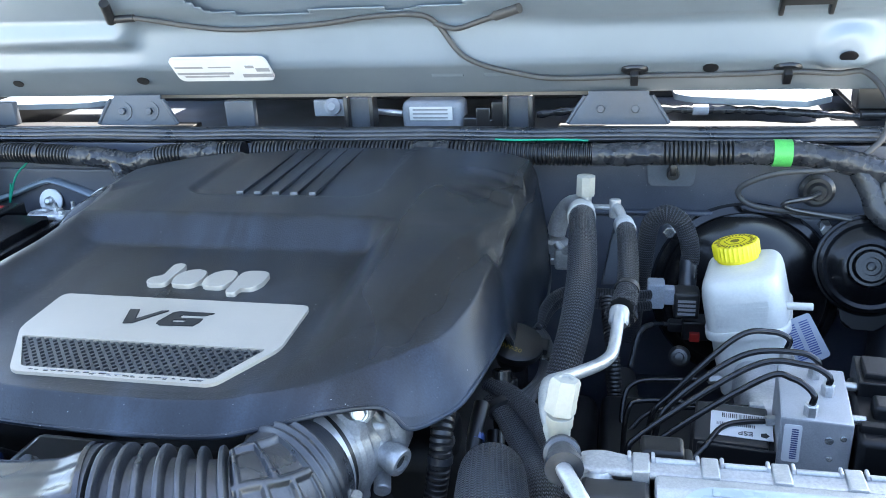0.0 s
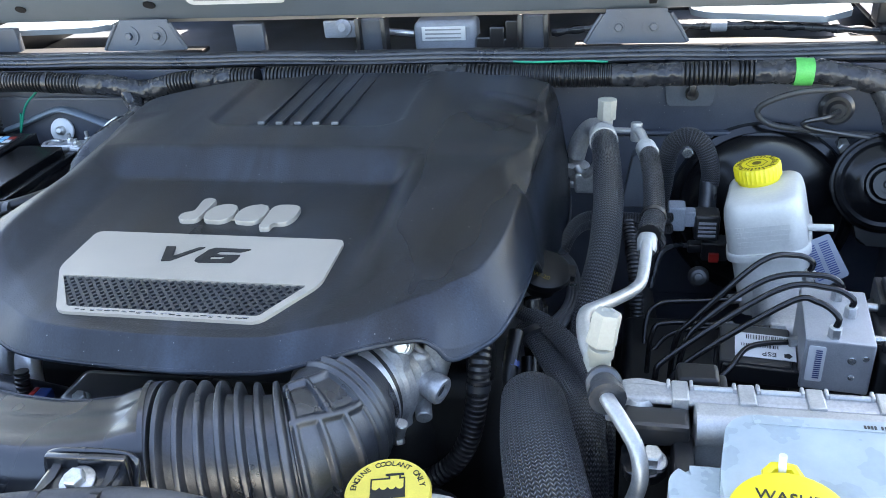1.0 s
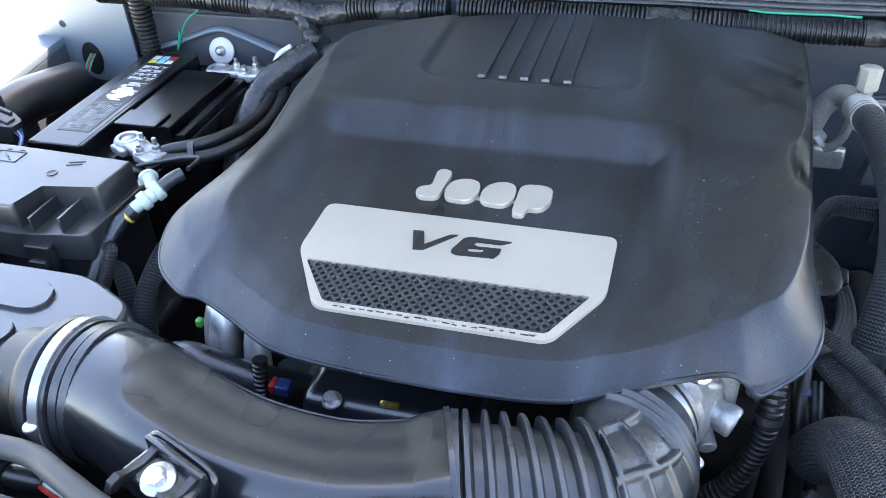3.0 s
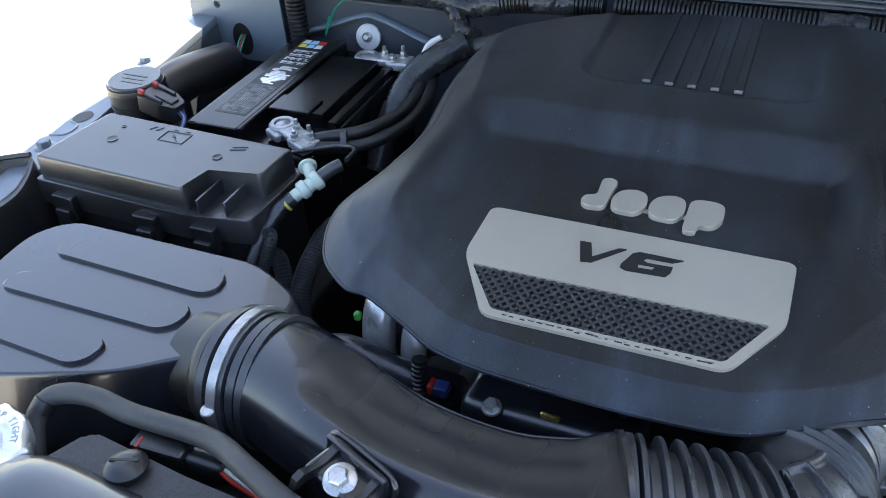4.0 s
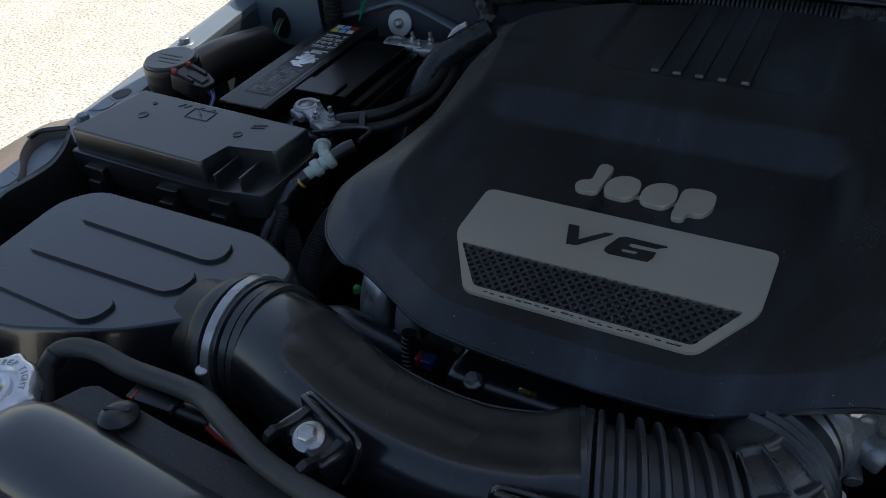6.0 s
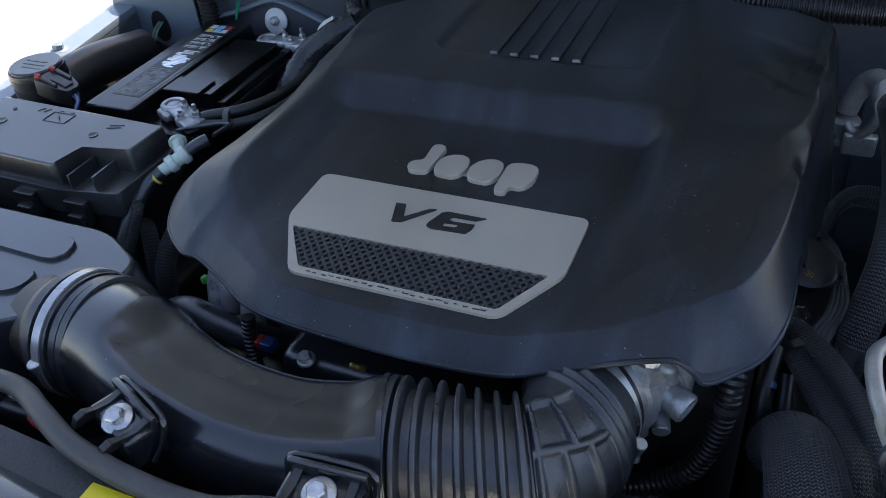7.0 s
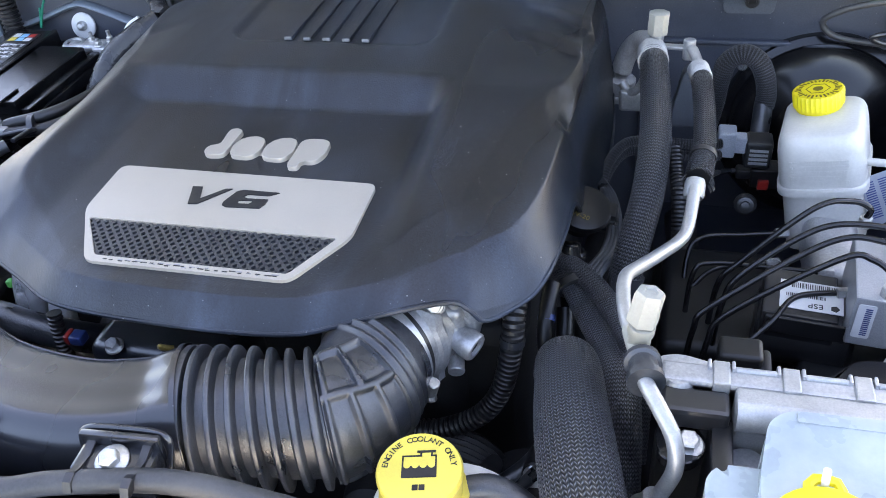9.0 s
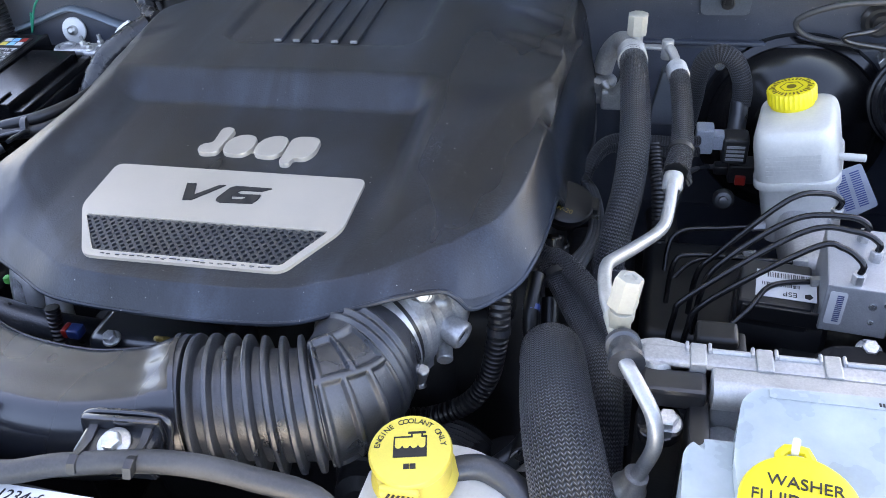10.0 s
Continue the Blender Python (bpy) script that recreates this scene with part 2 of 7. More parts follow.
def part(name, bm, mat, parent=None, label="", smooth=True, angle=40):
    """Links a bmesh in world metres as one mesh under a thing or part."""
    me = bpy.data.meshes.new(name)
    bmesh.ops.recalc_face_normals(bm, faces=bm.faces)
    if smooth:
        for f in bm.faces:
            area = f.calc_area()
            beside = [g.calc_area() for e in f.edges for g in e.link_faces if g is not f]
            f.smooth = not beside or max(beside) > 0.25 * area
        for e in bm.edges:
            if len(e.link_faces) == 2 and e.calc_face_angle() > radians(angle):
                e.smooth = False
    bm.to_mesh(me)
    bm.free()
    me.materials.append(mat)
    ob = new(name, me)
    if parent:
        base = ORIGIN[parent.name]
        me.transform(Matrix.Translation(-base))
        ob.parent = parent
        ORIGIN[ob.name] = base
    else:
        ORIGIN[ob.name] = Vector((0, 0, 0))
    return tagged(ob, label)


def solid(name, bm, mat, label, category, kind="", group=""):
    """A thing of one mesh: its origin at the foot of its middle."""
    lo = Vector([min(v.co[i] for v in bm.verts) for i in range(3)])
    hi = Vector([max(v.co[i] for v in bm.verts) for i in range(3)])
    foot = Vector(((lo.x + hi.x) / 2, (lo.y + hi.y) / 2, lo.z))
    ob = part(name, bm, mat)
    ob.data.transform(Matrix.Translation(-foot))
    ob.location = foot
    ORIGIN[ob.name] = foot
    return tagged(ob, label, category, group, kind)


def box(bm, x0, x1, y0, y1, z0, z1, bevel=0.002, seg=2, m=None):
    made = bmesh.ops.create_cube(bm, size=1)["verts"]
    for v in made:
        v.co = Vector((x0 if v.co.x < 0 else x1, y0 if v.co.y < 0 else y1, z0 if v.co.z < 0 else z1))
    if bevel:
        edges = list({e for v in made for e in v.link_edges})
        made = bmesh.ops.bevel(bm, geom=edges, offset=bevel, segments=seg, profile=0.5, affect="EDGES")["verts"]
    if m:
        bmesh.ops.transform(bm, matrix=m, verts=list(made))
    return bm


def rounded(pts, r, n=5):
    """A polygon's corners rounded."""
    out, count = [], len(pts)
    for i, p in enumerate(pts):
        a, p, b = Vector(pts[i - 1][:2]), Vector(p[:2]), Vector(pts[(i + 1) % count][:2])
        da, db = (a - p), (b - p)
        k = min(r, da.length * 0.48, db.length * 0.48)
        s, e = p + da.normalized() * k, p + db.normalized() * k
        for j in range(n + 1):
            t = j / n
            out.append(s * (1 - t) ** 2 + p * 2 * t * (1 - t) + e * t * t)
    return out


def prism(bm, pts, z0, z1, bevel=0.0, m=None, seg=2, draft=0.0):
    """A flat outline raised from z0 to z1 (z may be a function of x and y); draft draws the top in."""
    c = sum((Vector(p[:2]) for p in pts), Vector((0, 0))) / len(pts)
    f0, f1 = (z if callable(z) else (lambda x, y, z=z: z) for z in (z0, z1))
    low = [bm.verts.new((p[0], p[1], f0(p[0], p[1]))) for p in pts]
    top = []
    for p in pts:
        q = Vector(p[:2])
        q = q + (c - q) * draft
        top.append(bm.verts.new((q.x, q.y, f1(q.x, q.y))))
    k = len(pts)
    bm.faces.new(low[::-1])
    cap = bm.faces.new(top)
    for i in range(k):
        bm.faces.new((low[i], low[(i + 1) % k], top[(i + 1) % k], top[i]))
    made = low + top
    if bevel:
        made = made + bmesh.ops.bevel(bm, geom=list(cap.edges), offset=bevel, segments=seg, profile=0.5, affect="EDGES")["verts"]
    if m:
        bmesh.ops.transform(bm, matrix=m, verts=[v for v in set(made) if v.is_valid])
    return bm


def loft(bm, shape, levels, m):
    """Outline copies at (height, scale) joined into a closed body."""
    rings = [[bm.verts.new(m @ Vector((p[0] * k, p[1] * k, z))) for p in shape] for z, k in levels]
    count = len(shape)
    for a, c in zip(rings, rings[1:]):
        for i in range(count):
            bm.faces.new((a[i], a[(i + 1) % count], c[(i + 1) % count], c[i]))
    bm.faces.new(rings[0][::-1])
    bm.faces.new(rings[-1])
    return bm


def surface_line(axis, radius, angle, thick, bm, lift=0.0):
    """A thin bead along a hose, at an angle round it (0: side, 90: top)."""
    line, _ = spline(axis, 0.01)
    out = []
    for i, p in enumerate(line):
        d = (line[min(i + 1, len(line) - 1)] - line[max(i - 1, 0)]).normalized()
        side = d.cross(Vector((0, 0, 1))).normalized()
        up = side.cross(d)
        out.append(p + (side * math.cos(radians(angle)) + up * math.sin(radians(angle))) * (radius + lift))
    return tube(bm, out, thick, 8, 0.01)


def spline(pts, step):
    """Points at even steps on a smooth line through pts."""
    p = [Vector(q) for q in pts]
    p = [p[0] * 2 - p[1]] + p + [p[-1] * 2 - p[-2]]
    dense = []
    for a, b, c, d in zip(p, p[1:], p[2:], p[3:]):
        k = max(4, int((c - b).length / step * 2))
        for i in range(k):
            t = i / k
            dense.append(0.5 * (2 * b + (c - a) * t + (2 * a - 5 * b + 4 * c - d) * t * t + (3 * b - a - 3 * c + d) * t ** 3))
    dense.append(p[-2])
    run = [0.0]
    for a, b in zip(dense, dense[1:]):
        run.append(run[-1] + (b - a).length)
    count = max(2, int(run[-1] / step))
    out, j = [], 0
    for i in range(count + 1):
        want = run[-1] * i / count
        while j < len(run) - 2 and run[j + 1] < want:
            j += 1
        k = (want - run[j]) / max(1e-9, run[j + 1] - run[j])
        out.append(dense[j].lerp(dense[j + 1], min(1, max(0, k))))
    return out, run[-1]


def tube(bm, pts, radius, seg=14, step=0.006, flat=1.0, up=(0, 0, 1), cap=True, hollow=0.0):
    """A hose along pts; radius is a number or a function of the way along (metres, whole length) and of the turn."""
    line, length = spline(pts, step)
    uv = bm.loops.layers.uv.verify()
    rings, run = [], 0.0
    side = None
    for i, p in enumerate(line):
        d = (line[min(i + 1, len(line) - 1)] - line[max(i - 1, 0)]).normalized()
        if side is None:
            side = d.cross(Vector(up))
            if side.length < 0.1:
                side = d.cross(Vector((1, 0, 0)))
        side = (side - d * side.dot(d)).normalized()
        other = side.cross(d).normalized()
        if i:
            run += (p - line[i - 1]).length
        ring = []
        for j in range(seg):
            a = math.tau * j / seg
            r = radius(run, length, a) if callable(radius) else radius
            ring.append(bm.verts.new(p + side * math.cos(a) * r + other * math.sin(a) * r * flat))
        rings.append((run, ring))
    for (s0, a), (s1, b) in zip(rings, rings[1:]):
        for j in range(seg):
            f = bm.faces.new((a[j], a[(j + 1) % seg], b[(j + 1) % seg], b[j]))
            for loop, (cu, cv) in zip(f.loops, ((j / seg, s0), ((j + 1) / seg, s0), ((j + 1) / seg, s1), (j / seg, s1))):
                loop[uv].uv = (cu, cv)
    if cap:
        bm.faces.new(rings[0][1][::-1])
        bm.faces.new(rings[-1][1])
    return bm


def lathe(bm, profile, m=None, seg=32, wobble=None):
    """Turns (radius, height) about the z axis; closed at both ends, or a ring where neither end lies on the axis."""
    rings = []
    for r, z in profile:
        if r <= 1e-6:
            rings.append([bm.verts.new((0, 0, z))])
        else:
            rings.append([bm.verts.new(((r + (wobble(math.tau * j / seg, r, z) if wobble else 0)) * math.cos(math.tau * j / seg),
                                        (r + (wobble(math.tau * j / seg, r, z) if wobble else 0)) * math.sin(math.tau * j / seg), z)) for j in range(seg)])
    made = [v for ring in rings for v in ring]
    for a, b in zip(rings, rings[1:]):
        for j in range(seg):
            if len(a) == 1 and len(b) == 1:
                continue
            if len(a) == 1:
                bm.faces.new((a[0], b[j], b[(j + 1) % seg]))
            elif len(b) == 1:
                bm.faces.new((a[j], a[(j + 1) % seg], b[0]))
            else:
                bm.faces.new((a[j], a[(j + 1) % seg], b[(j + 1) % seg], b[j]))
    if len(rings[0]) > 1 and len(rings[-1]) > 1:
        a, b = rings[-1], rings[0]
        for j in range(seg):
            bm.faces.new((a[j], a[(j + 1) % seg], b[(j + 1) % seg], b[j]))
    else:
        for ring, flip in ((rings[0], True), (rings[-1], False)):
            if len(ring) > 1:
                bm.faces.new(ring[::-1] if flip else ring)
    if m:
        bmesh.ops.transform(bm, matrix=m, verts=made)
    return bm


def along(a, b):
    """The pose whose z axis runs from a towards b, at a."""
    return Matrix.Translation(a) @ (Vector(b) - Vector(a)).to_track_quat("Z", "Y").to_matrix().to_4x4()


def rod(bm, a, b, r, seg=16, bevel=0.0):
    h = (Vector(b) - Vector(a)).length
    k = bevel or min(r * 0.15, h * 0.2)
    return lathe(bm, [(0, 0), (r - k, 0), (r, k), (r, h - k), (r - k, h), (0, h)], along(a, b), seg)


def letters(bm, text, size, m, depth=0.0006, spacing=1.0, shear=0.0, centre=True):
    """Writing in the plane z = 0 of m, centred on its origin."""
    cu = bpy.data.curves.new("writing", "FONT")
    cu.body, cu.size, cu.extrude, cu.space_character, cu.shear = text, size, depth, spacing, shear
    cu.resolution_u = 4
    if centre:
        cu.align_x, cu.align_y = "CENTER", "CENTER"
    ob = new("writing", cu)
    bpy.context.view_layer.update()
    me = bpy.data.meshes.new_from_object(ob.evaluated_get(bpy.context.evaluated_depsgraph_get()))
    me.transform(m)
    bm.from_mesh(me)
    bpy.data.objects.remove(ob)
    bpy.data.curves.remove(cu)
    bpy.data.meshes.remove(me)
    return bm


def arc_letters(bm, text, size, radius, start, end, m, depth=0.0006, inward=False):
    """Writing round a circle, from the angle start to end (degrees, clockwise from the top)."""
    for i, c in enumerate(text):
        if c == " ":
            continue
        a = start + (end - start) * i / max(1, len(text) - 1)
        letters(bm, c, size, m @ pose(0, 0, 0, 0, 0, -a) @ pose(0, radius, 0, 0, 0, 180 if inward else 0), depth)
    return bm


def bolt(bm, at, axis, r=0.007, h=0.006, flange=1.5):
    """A hexagon head on a washer flange."""
    m = along(at, Vector(at) + Vector(axis))
    lathe(bm, [(0, 0), (r * flange, 0), (r * flange, 0.0012), (r * flange * 0.9, 0.0022), (0, 0.0022)], m, 20)
    lathe(bm, [(0, 0.002), (r, 0.002), (r, h - 0.001), (r * 0.85, h), (0, h)], m, 6)
    return bm


def step_up(x, low, high):
    t = min(1.0, max(0.0, (x - low) / (high - low)))
    return t * t * (3 - 2 * t)


def firm(x, low, high, soft=0.22):
    """A straight ramp with short rounded ends."""
    t = (x - low) / (high - low)
    a = max(0.0, t + soft / 2)
    lowpart = a * a / (2 * soft) if a < soft else a - soft / 2
    b = max(0.0, t - 1 + soft / 2)
    return lowpart - (b * b / (2 * soft) if b < soft else b - soft / 2)


def fresh():
    return bmesh.new()


CX = -0.24

# ---- ground and body shell ----
bm = fresh()
bmesh.ops.create_grid(bm, x_segments=8, y_segments=8, size=300)
solid("ground", bm, GROUND, "sunlit sandy exposed-aggregate concrete ground", "ground", "structure")

bm = fresh()
box(bm, -1.12, 0.66, 1.092, 1.112, 0.55, 1.285, 0.002)
firewall = solid("firewall", bm, FIREWALL, "dusty dark grey pressed-steel firewall", "firewall", "structure")
for x0, x1, y0, z0, z1 in ((-0.98, -0.62, 1.084, 1.05, 1.24), (0.12, 0.60, 1.086, 0.90, 1.178), (0.12, 0.60, 1.080, 1.179, 1.187)):
    bm = fresh()
    box(bm, x0, x1, y0, 1.0915, z0, z1, 0.004)
    part("pressed_panel", bm, FIREWALL, firewall)

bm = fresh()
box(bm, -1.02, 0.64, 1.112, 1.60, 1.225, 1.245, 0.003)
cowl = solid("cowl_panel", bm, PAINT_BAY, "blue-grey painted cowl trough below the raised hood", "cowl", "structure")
for x0, x1 in ((-1.06, -1.02), (0.64, 0.68)):
    bm = fresh()
    box(bm, x0, x1, 1.15, 1.66, 1.10, 1.357, 0.003)
    part("end_wall", bm, BLACK, cowl)
for name, y0, y1, z1, mat in (("front_lip", 1.112, 1.128, 1.292, PAINT_BAY), ("back_wall", 1.58, 1.60, 1.355, BLACK)):
    bm = fresh()
    box(bm, -1.02, 0.64, y0, y1, 1.2452, z1, 0.002)
    part(name, bm, mat, cowl)
# added dark strips: they block the sun and stand in for shade in the trough
for x0, x1 in ((0.08, 0.638), (-1.018, -0.56)):
    bm = fresh()
    box(bm, x0, x1, 1.150, 1.224, 1.280, 1.288, 0.003)
    part("added_sun_baffle", bm, INK, cowl)
# added black pieces that shut out sun and daylight at the right-hand end
bm = fresh()
box(bm, 0.535, 0.638, 1.2245, 1.55, 1.290, 1.300, 0.003)
part("added_sun_baffle", bm, BLACK, cowl)
bm = fresh()
box(bm, 0.530, 0.639, 1.240, 1.28, 1.3002, 1.365, 0.003)
part("added_sun_baffle", bm, BLACK, cowl)
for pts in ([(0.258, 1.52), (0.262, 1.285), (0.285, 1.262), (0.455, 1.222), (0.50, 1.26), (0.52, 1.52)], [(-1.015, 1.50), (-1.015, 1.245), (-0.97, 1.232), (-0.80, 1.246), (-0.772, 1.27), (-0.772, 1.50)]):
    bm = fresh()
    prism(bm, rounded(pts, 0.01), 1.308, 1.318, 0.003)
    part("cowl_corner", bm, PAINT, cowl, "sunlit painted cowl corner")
for x in (-0.50, -0.98):
    bm = fresh()
    box(bm, x, x + 0.055, 1.20, 1.215, 1.245, 1.33, 0.003)
    part("cowl_rib", bm, PAINT_BAY, cowl)
# unseen cover, added to keep the sun off the middle of the trough
bm = fresh()
box(bm, -0.74, 0.235, 1.262, 1.66, 1.358, 1.372, 0.003)
solid("cowl_sun_screen", bm, BLACK, "black plastic cowl cover in front of the windscreen, unseen, added to shade the trough", "cowl", "structure")

bm = fresh()
prism(bm, [(1.62, 1.355), (2.10, 1.95), (2.11, 1.94), (1.63, 1.345)], -0.98, 0.50, 0, Matrix(((0, 0, 1, 0), (1, 0, 0, 0), (0, 1, 0, 0), (0, 0, 0, 1))))
solid("windscreen", bm, GLOSS, "dark windscreen glass behind the cowl", "windscreen", "structure")

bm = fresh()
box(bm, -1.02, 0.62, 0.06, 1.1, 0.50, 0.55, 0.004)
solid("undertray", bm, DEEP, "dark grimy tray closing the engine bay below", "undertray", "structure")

bm = fresh()
box(bm, -1.02, 0.62, 0.03, 0.06, 0.50, 1.12, 0.004)
solid("radiator_support", bm, BLACK, "black upright panel behind the grille", "radiator support", "structure")


def fender(name, side, label):
    """The rail along one side of the bay, its inner wall, the outer skin below, and the flare."""
    base = thing(name, (CX + side * 0.83, 0.6, 0.55), label, "fender", "", "")
    X = lambda d: CX + side * d
    def strip(z0, z1, d0, d1, mat, nm, y0=-0.12, y1=1.14, lab="", taper=0.15 if side < 0 else 0.06):
        b = fresh()
        pts = []
        for y in (y0, y1):
            k = taper * (0.6 - y)
            for d in (d0, d1):
                pts.append((X(d - k), y))
        prism(b, [pts[0], pts[1], pts[3], pts[2]], z0, z1, 0.003)
        return part(nm, b, mat, base, lab)
    out = 0.806 if side < 0 else 0.845
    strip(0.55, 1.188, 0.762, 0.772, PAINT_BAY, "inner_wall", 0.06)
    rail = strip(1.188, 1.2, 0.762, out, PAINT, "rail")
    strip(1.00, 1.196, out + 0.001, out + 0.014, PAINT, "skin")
    b = fresh()
    rows = []
    for i in range(41):
        y = -0.45 + 1.33 * i / 40
        reach = 0.290 * (1 - step_up(y, 0.70, 0.88) ** 2) * step_up(y, -0.5, -0.25) ** 0.5
        row = [b.verts.new((X(0.800 + reach * k / 6), y, 1.100 - 0.02 * k / 6 - 0.012 * step_up(k, 5, 6))) for k in range(7)]
        row += [b.verts.new((X(0.800 + reach + 0.006), y, 1.055)), b.verts.new((X(0.800 + reach), y, 0.98))]
        rows.append(row)
    for p, q in zip(rows, rows[1:]):
        for k in range(len(p) - 1):
            b.faces.new((p[k], p[k + 1], q[k + 1], q[k]))
    flare = part("flare", b, FLARE, base, "weathered taupe plastic wheel-arch flare")
    sheet_mod = flare.modifiers.new("sheet", "SOLIDIFY")
    sheet_mod.thickness = 0.004
    if side < 0:
        for y, lift in ((0.864, 0), (0.609, 0)):
            b = fresh()
            bolt(b, (X(0.790 - 0.15 * (0.6 - y)), y, 1.199), (0, 0, 1), 0.009, 0.011, 1.6)
            part("bolt", b, PAINT, base)
        for y, wide, deep in ((0.69, 0.016, 0.013), (0.41, 0.012, 0.010)):
            b = fresh()
            lathe(b, [(0, 0), (1, 0), (1, 0.0012), (0, 0.0012)], pose(X(0.786 - 0.15 * (0.6 - y)), y, 1.1995) @ Matrix.Diagonal((wide * 0.8, wide, 1, 1)), 24)
            part("hole", b, INK, base, "dark round hole in the rail")
        for y in (0.655, 0.455):
            b = fresh()
            tube(b, [(X(0.800 - 0.15 * (0.6 - y)), y - 0.02, 1.2), (X(0.780 - 0.15 * (0.6 - y)), y - 0.012, 1.2), (X(0.780 - 0.15 * (0.6 - y)), y + 0.012, 1.2), (X(0.800 - 0.15 * (0.6 - y)), y + 0.02, 1.2)], 0.0016, 8)
            part("pressed_lip", b, PAINT, base)
    return base


fender("left_hand_fender", -1, "blue-grey painted fender with bolted rail and weathered plastic flare")
fender("right_hand_fender", 1, "blue-grey painted fender closing the other side of the bay")

bm = fresh()
box(bm, -1.010, -0.68, 0.665, 1.08, 0.55, 0.999, 0.01, 3)
solid("battery_tray", bm, DEEP, "dark battery tray on the inner fender", "battery tray")
bm = fresh()
box(bm, -0.96, -0.62, 0.505, 0.66, 0.55, 1.079, 0.01, 3)
solid("fuse_box_stand", bm, DEEP, "dark plastic stand below the fuse box", "stand")
bm = fresh()
box(bm, -0.95, -0.56, 0.24, 0.50, 0.55, 1.049, 0.01, 3)
solid("filter_box_stand", bm, DEEP, "dark bracket below the air filter box", "stand")

# ---- raised hood ----
HOOD_LEAN = radians(54)
# in the hood's own axes: x across, y up along the panel (leaning forward), z out of its underside
HOOD = Matrix(((1, 0, 0, CX), (0, -math.cos(HOOD_LEAN), -math.sin(HOOD_LEAN), 1.222), (0, math.sin(HOOD_LEAN), -math.cos(HOOD_LEAN), 1.347), (0, 0, 0, 1)))
hood = thing("hood", (CX, 1.222, 1.347), "raised blue-grey metallic hood seen from its ribbed underside", "hood")


def hood_depth(x, y):
    """How far the pressed inner panel stands out towards the engine."""
    left = step_up(-x, 0.35, 0.385)
    z = 0.010 + 0.008 * step_up(y, 0.0, 0.008) + 0.20 * min(y, 0.085)
    main = -0.034 * firm(y, 0.090, 0.146, 0.3)
    other = -0.016 * firm(y, 0.092, 0.114, 0.3) + 0.012 * firm(y, 0.121, 0.143, 0.3) - 0.022 * firm(y, 0.152, 0.174, 0.3)
    z += main * (1 - left) + other * left
    z += 0.010 * firm(y, 0.160, 0.198, 0.3) * (1 - left)
    boss = math.hypot(x - 0.725, (y - 0.098) * 1.2)
    z += 0.009 * (1 - firm(boss, 0.030, 0.044, 0.4))
    z += 0.012 * step_up(x, 0.22, 0.4) * firm(y, 0.135, 0.16, 0.3)
    return z


bm = fresh()
cols, rows = 164, 84
sheet = []
heights = [0.24 * j / 70 for j in range(71)] + [0.24 + 0.86 * (j + 1) / 14 for j in range(14)]
for y in heights:
    sheet.append([bm.verts.new(HOOD @ Vector((x, y, hood_depth(x, y)))) for x in (-0.76 + 1.64 * i / cols for i in range(cols + 1))])
for j in range(rows):
    for i in range(cols):
        x, y = -0.76 + 1.64 * (i + 0.5) / cols, (heights[j] + heights[j + 1]) / 2
        edge = 0.170 + 0.010 * (1 if math.sin((x + 0.05) * 26) > 0 else 0) + 0.05 * step_up(-x, 0.20, 0.27) + 0.012 * step_up(x, 0.09, 0.13)
        if -0.28 < x < 0.26 and edge < y < 0.62:
            continue
        bm.faces.new((sheet[j][i], sheet[j][i + 1], sheet[j + 1][i + 1], sheet[j + 1][i]))
panel = part("inner_panel", bm, PAINT, hood)
thick = panel.modifiers.new("sheet", "SOLIDIFY")
thick.thickness, thick.offset = 0.0015, 0
bm = fresh()
box(bm, -0.77, 0.89, -0.004, 1.12, -0.012, -0.006, 0.002, 2, HOOD)
part("outer_skin", bm, PAINT, hood)
bm = fresh()
box(bm, -0.46, 0.40, -0.010, 0.004, -0.006, 0.014, 0.003, 2, HOOD)
part("rolled_edge", bm, SILVER, hood, "pale folded edge")

def on_hood(x, y, out=0.0):
    return HOOD @ Vector((x, y, hood_depth(x, y) + out))


def hood_frame(x, y, out=0.001):
    return Matrix.Translation(on_hood(x, y, out)) @ HOOD.to_3x3().to_4x4()


for x, y, r in ((-0.632, 0.053, 0.010), (-0.383, 0.057, 0.011), (0.725, 0.098, 0.012), (0.545, 0.072, 0.011)):
    bm = fresh()
    lathe(bm, [(0, -0.001), (r, -0.001), (r, 0.0008), (0, 0.0008)], hood_frame(x, y, 0.0030) @ Matrix.Diagonal((1, 0.75, 1, 1)), 24)
    part("hole", bm, INK, hood, "dark round hole in the panel")
for x, y in ((0.15, 0.075), (0.235, 0.075)):
    bm = fresh()
    box(bm, -0.026, 0.026, -0.004, 0.004, 0, 0.0015, 0.001, 2, hood_frame(x, y - 0.015, 0.0))
    part("pressed_slot", bm, PAINT, hood)

sticker = thing("hood_sticker", on_hood(-0.222, 0.080), "white paper sticker with small print on the hood underside", "sticker")
bm = fresh()
prism(bm, rounded([(-0.082, -0.024), (0.088, -0.024), (0.084, 0.028), (-0.086, 0.028)], 0.012), -0.004, 0.0008, 0, hood_frame(-0.222, 0.088, 0.006))
part("paper", bm, WHITE, sticker)
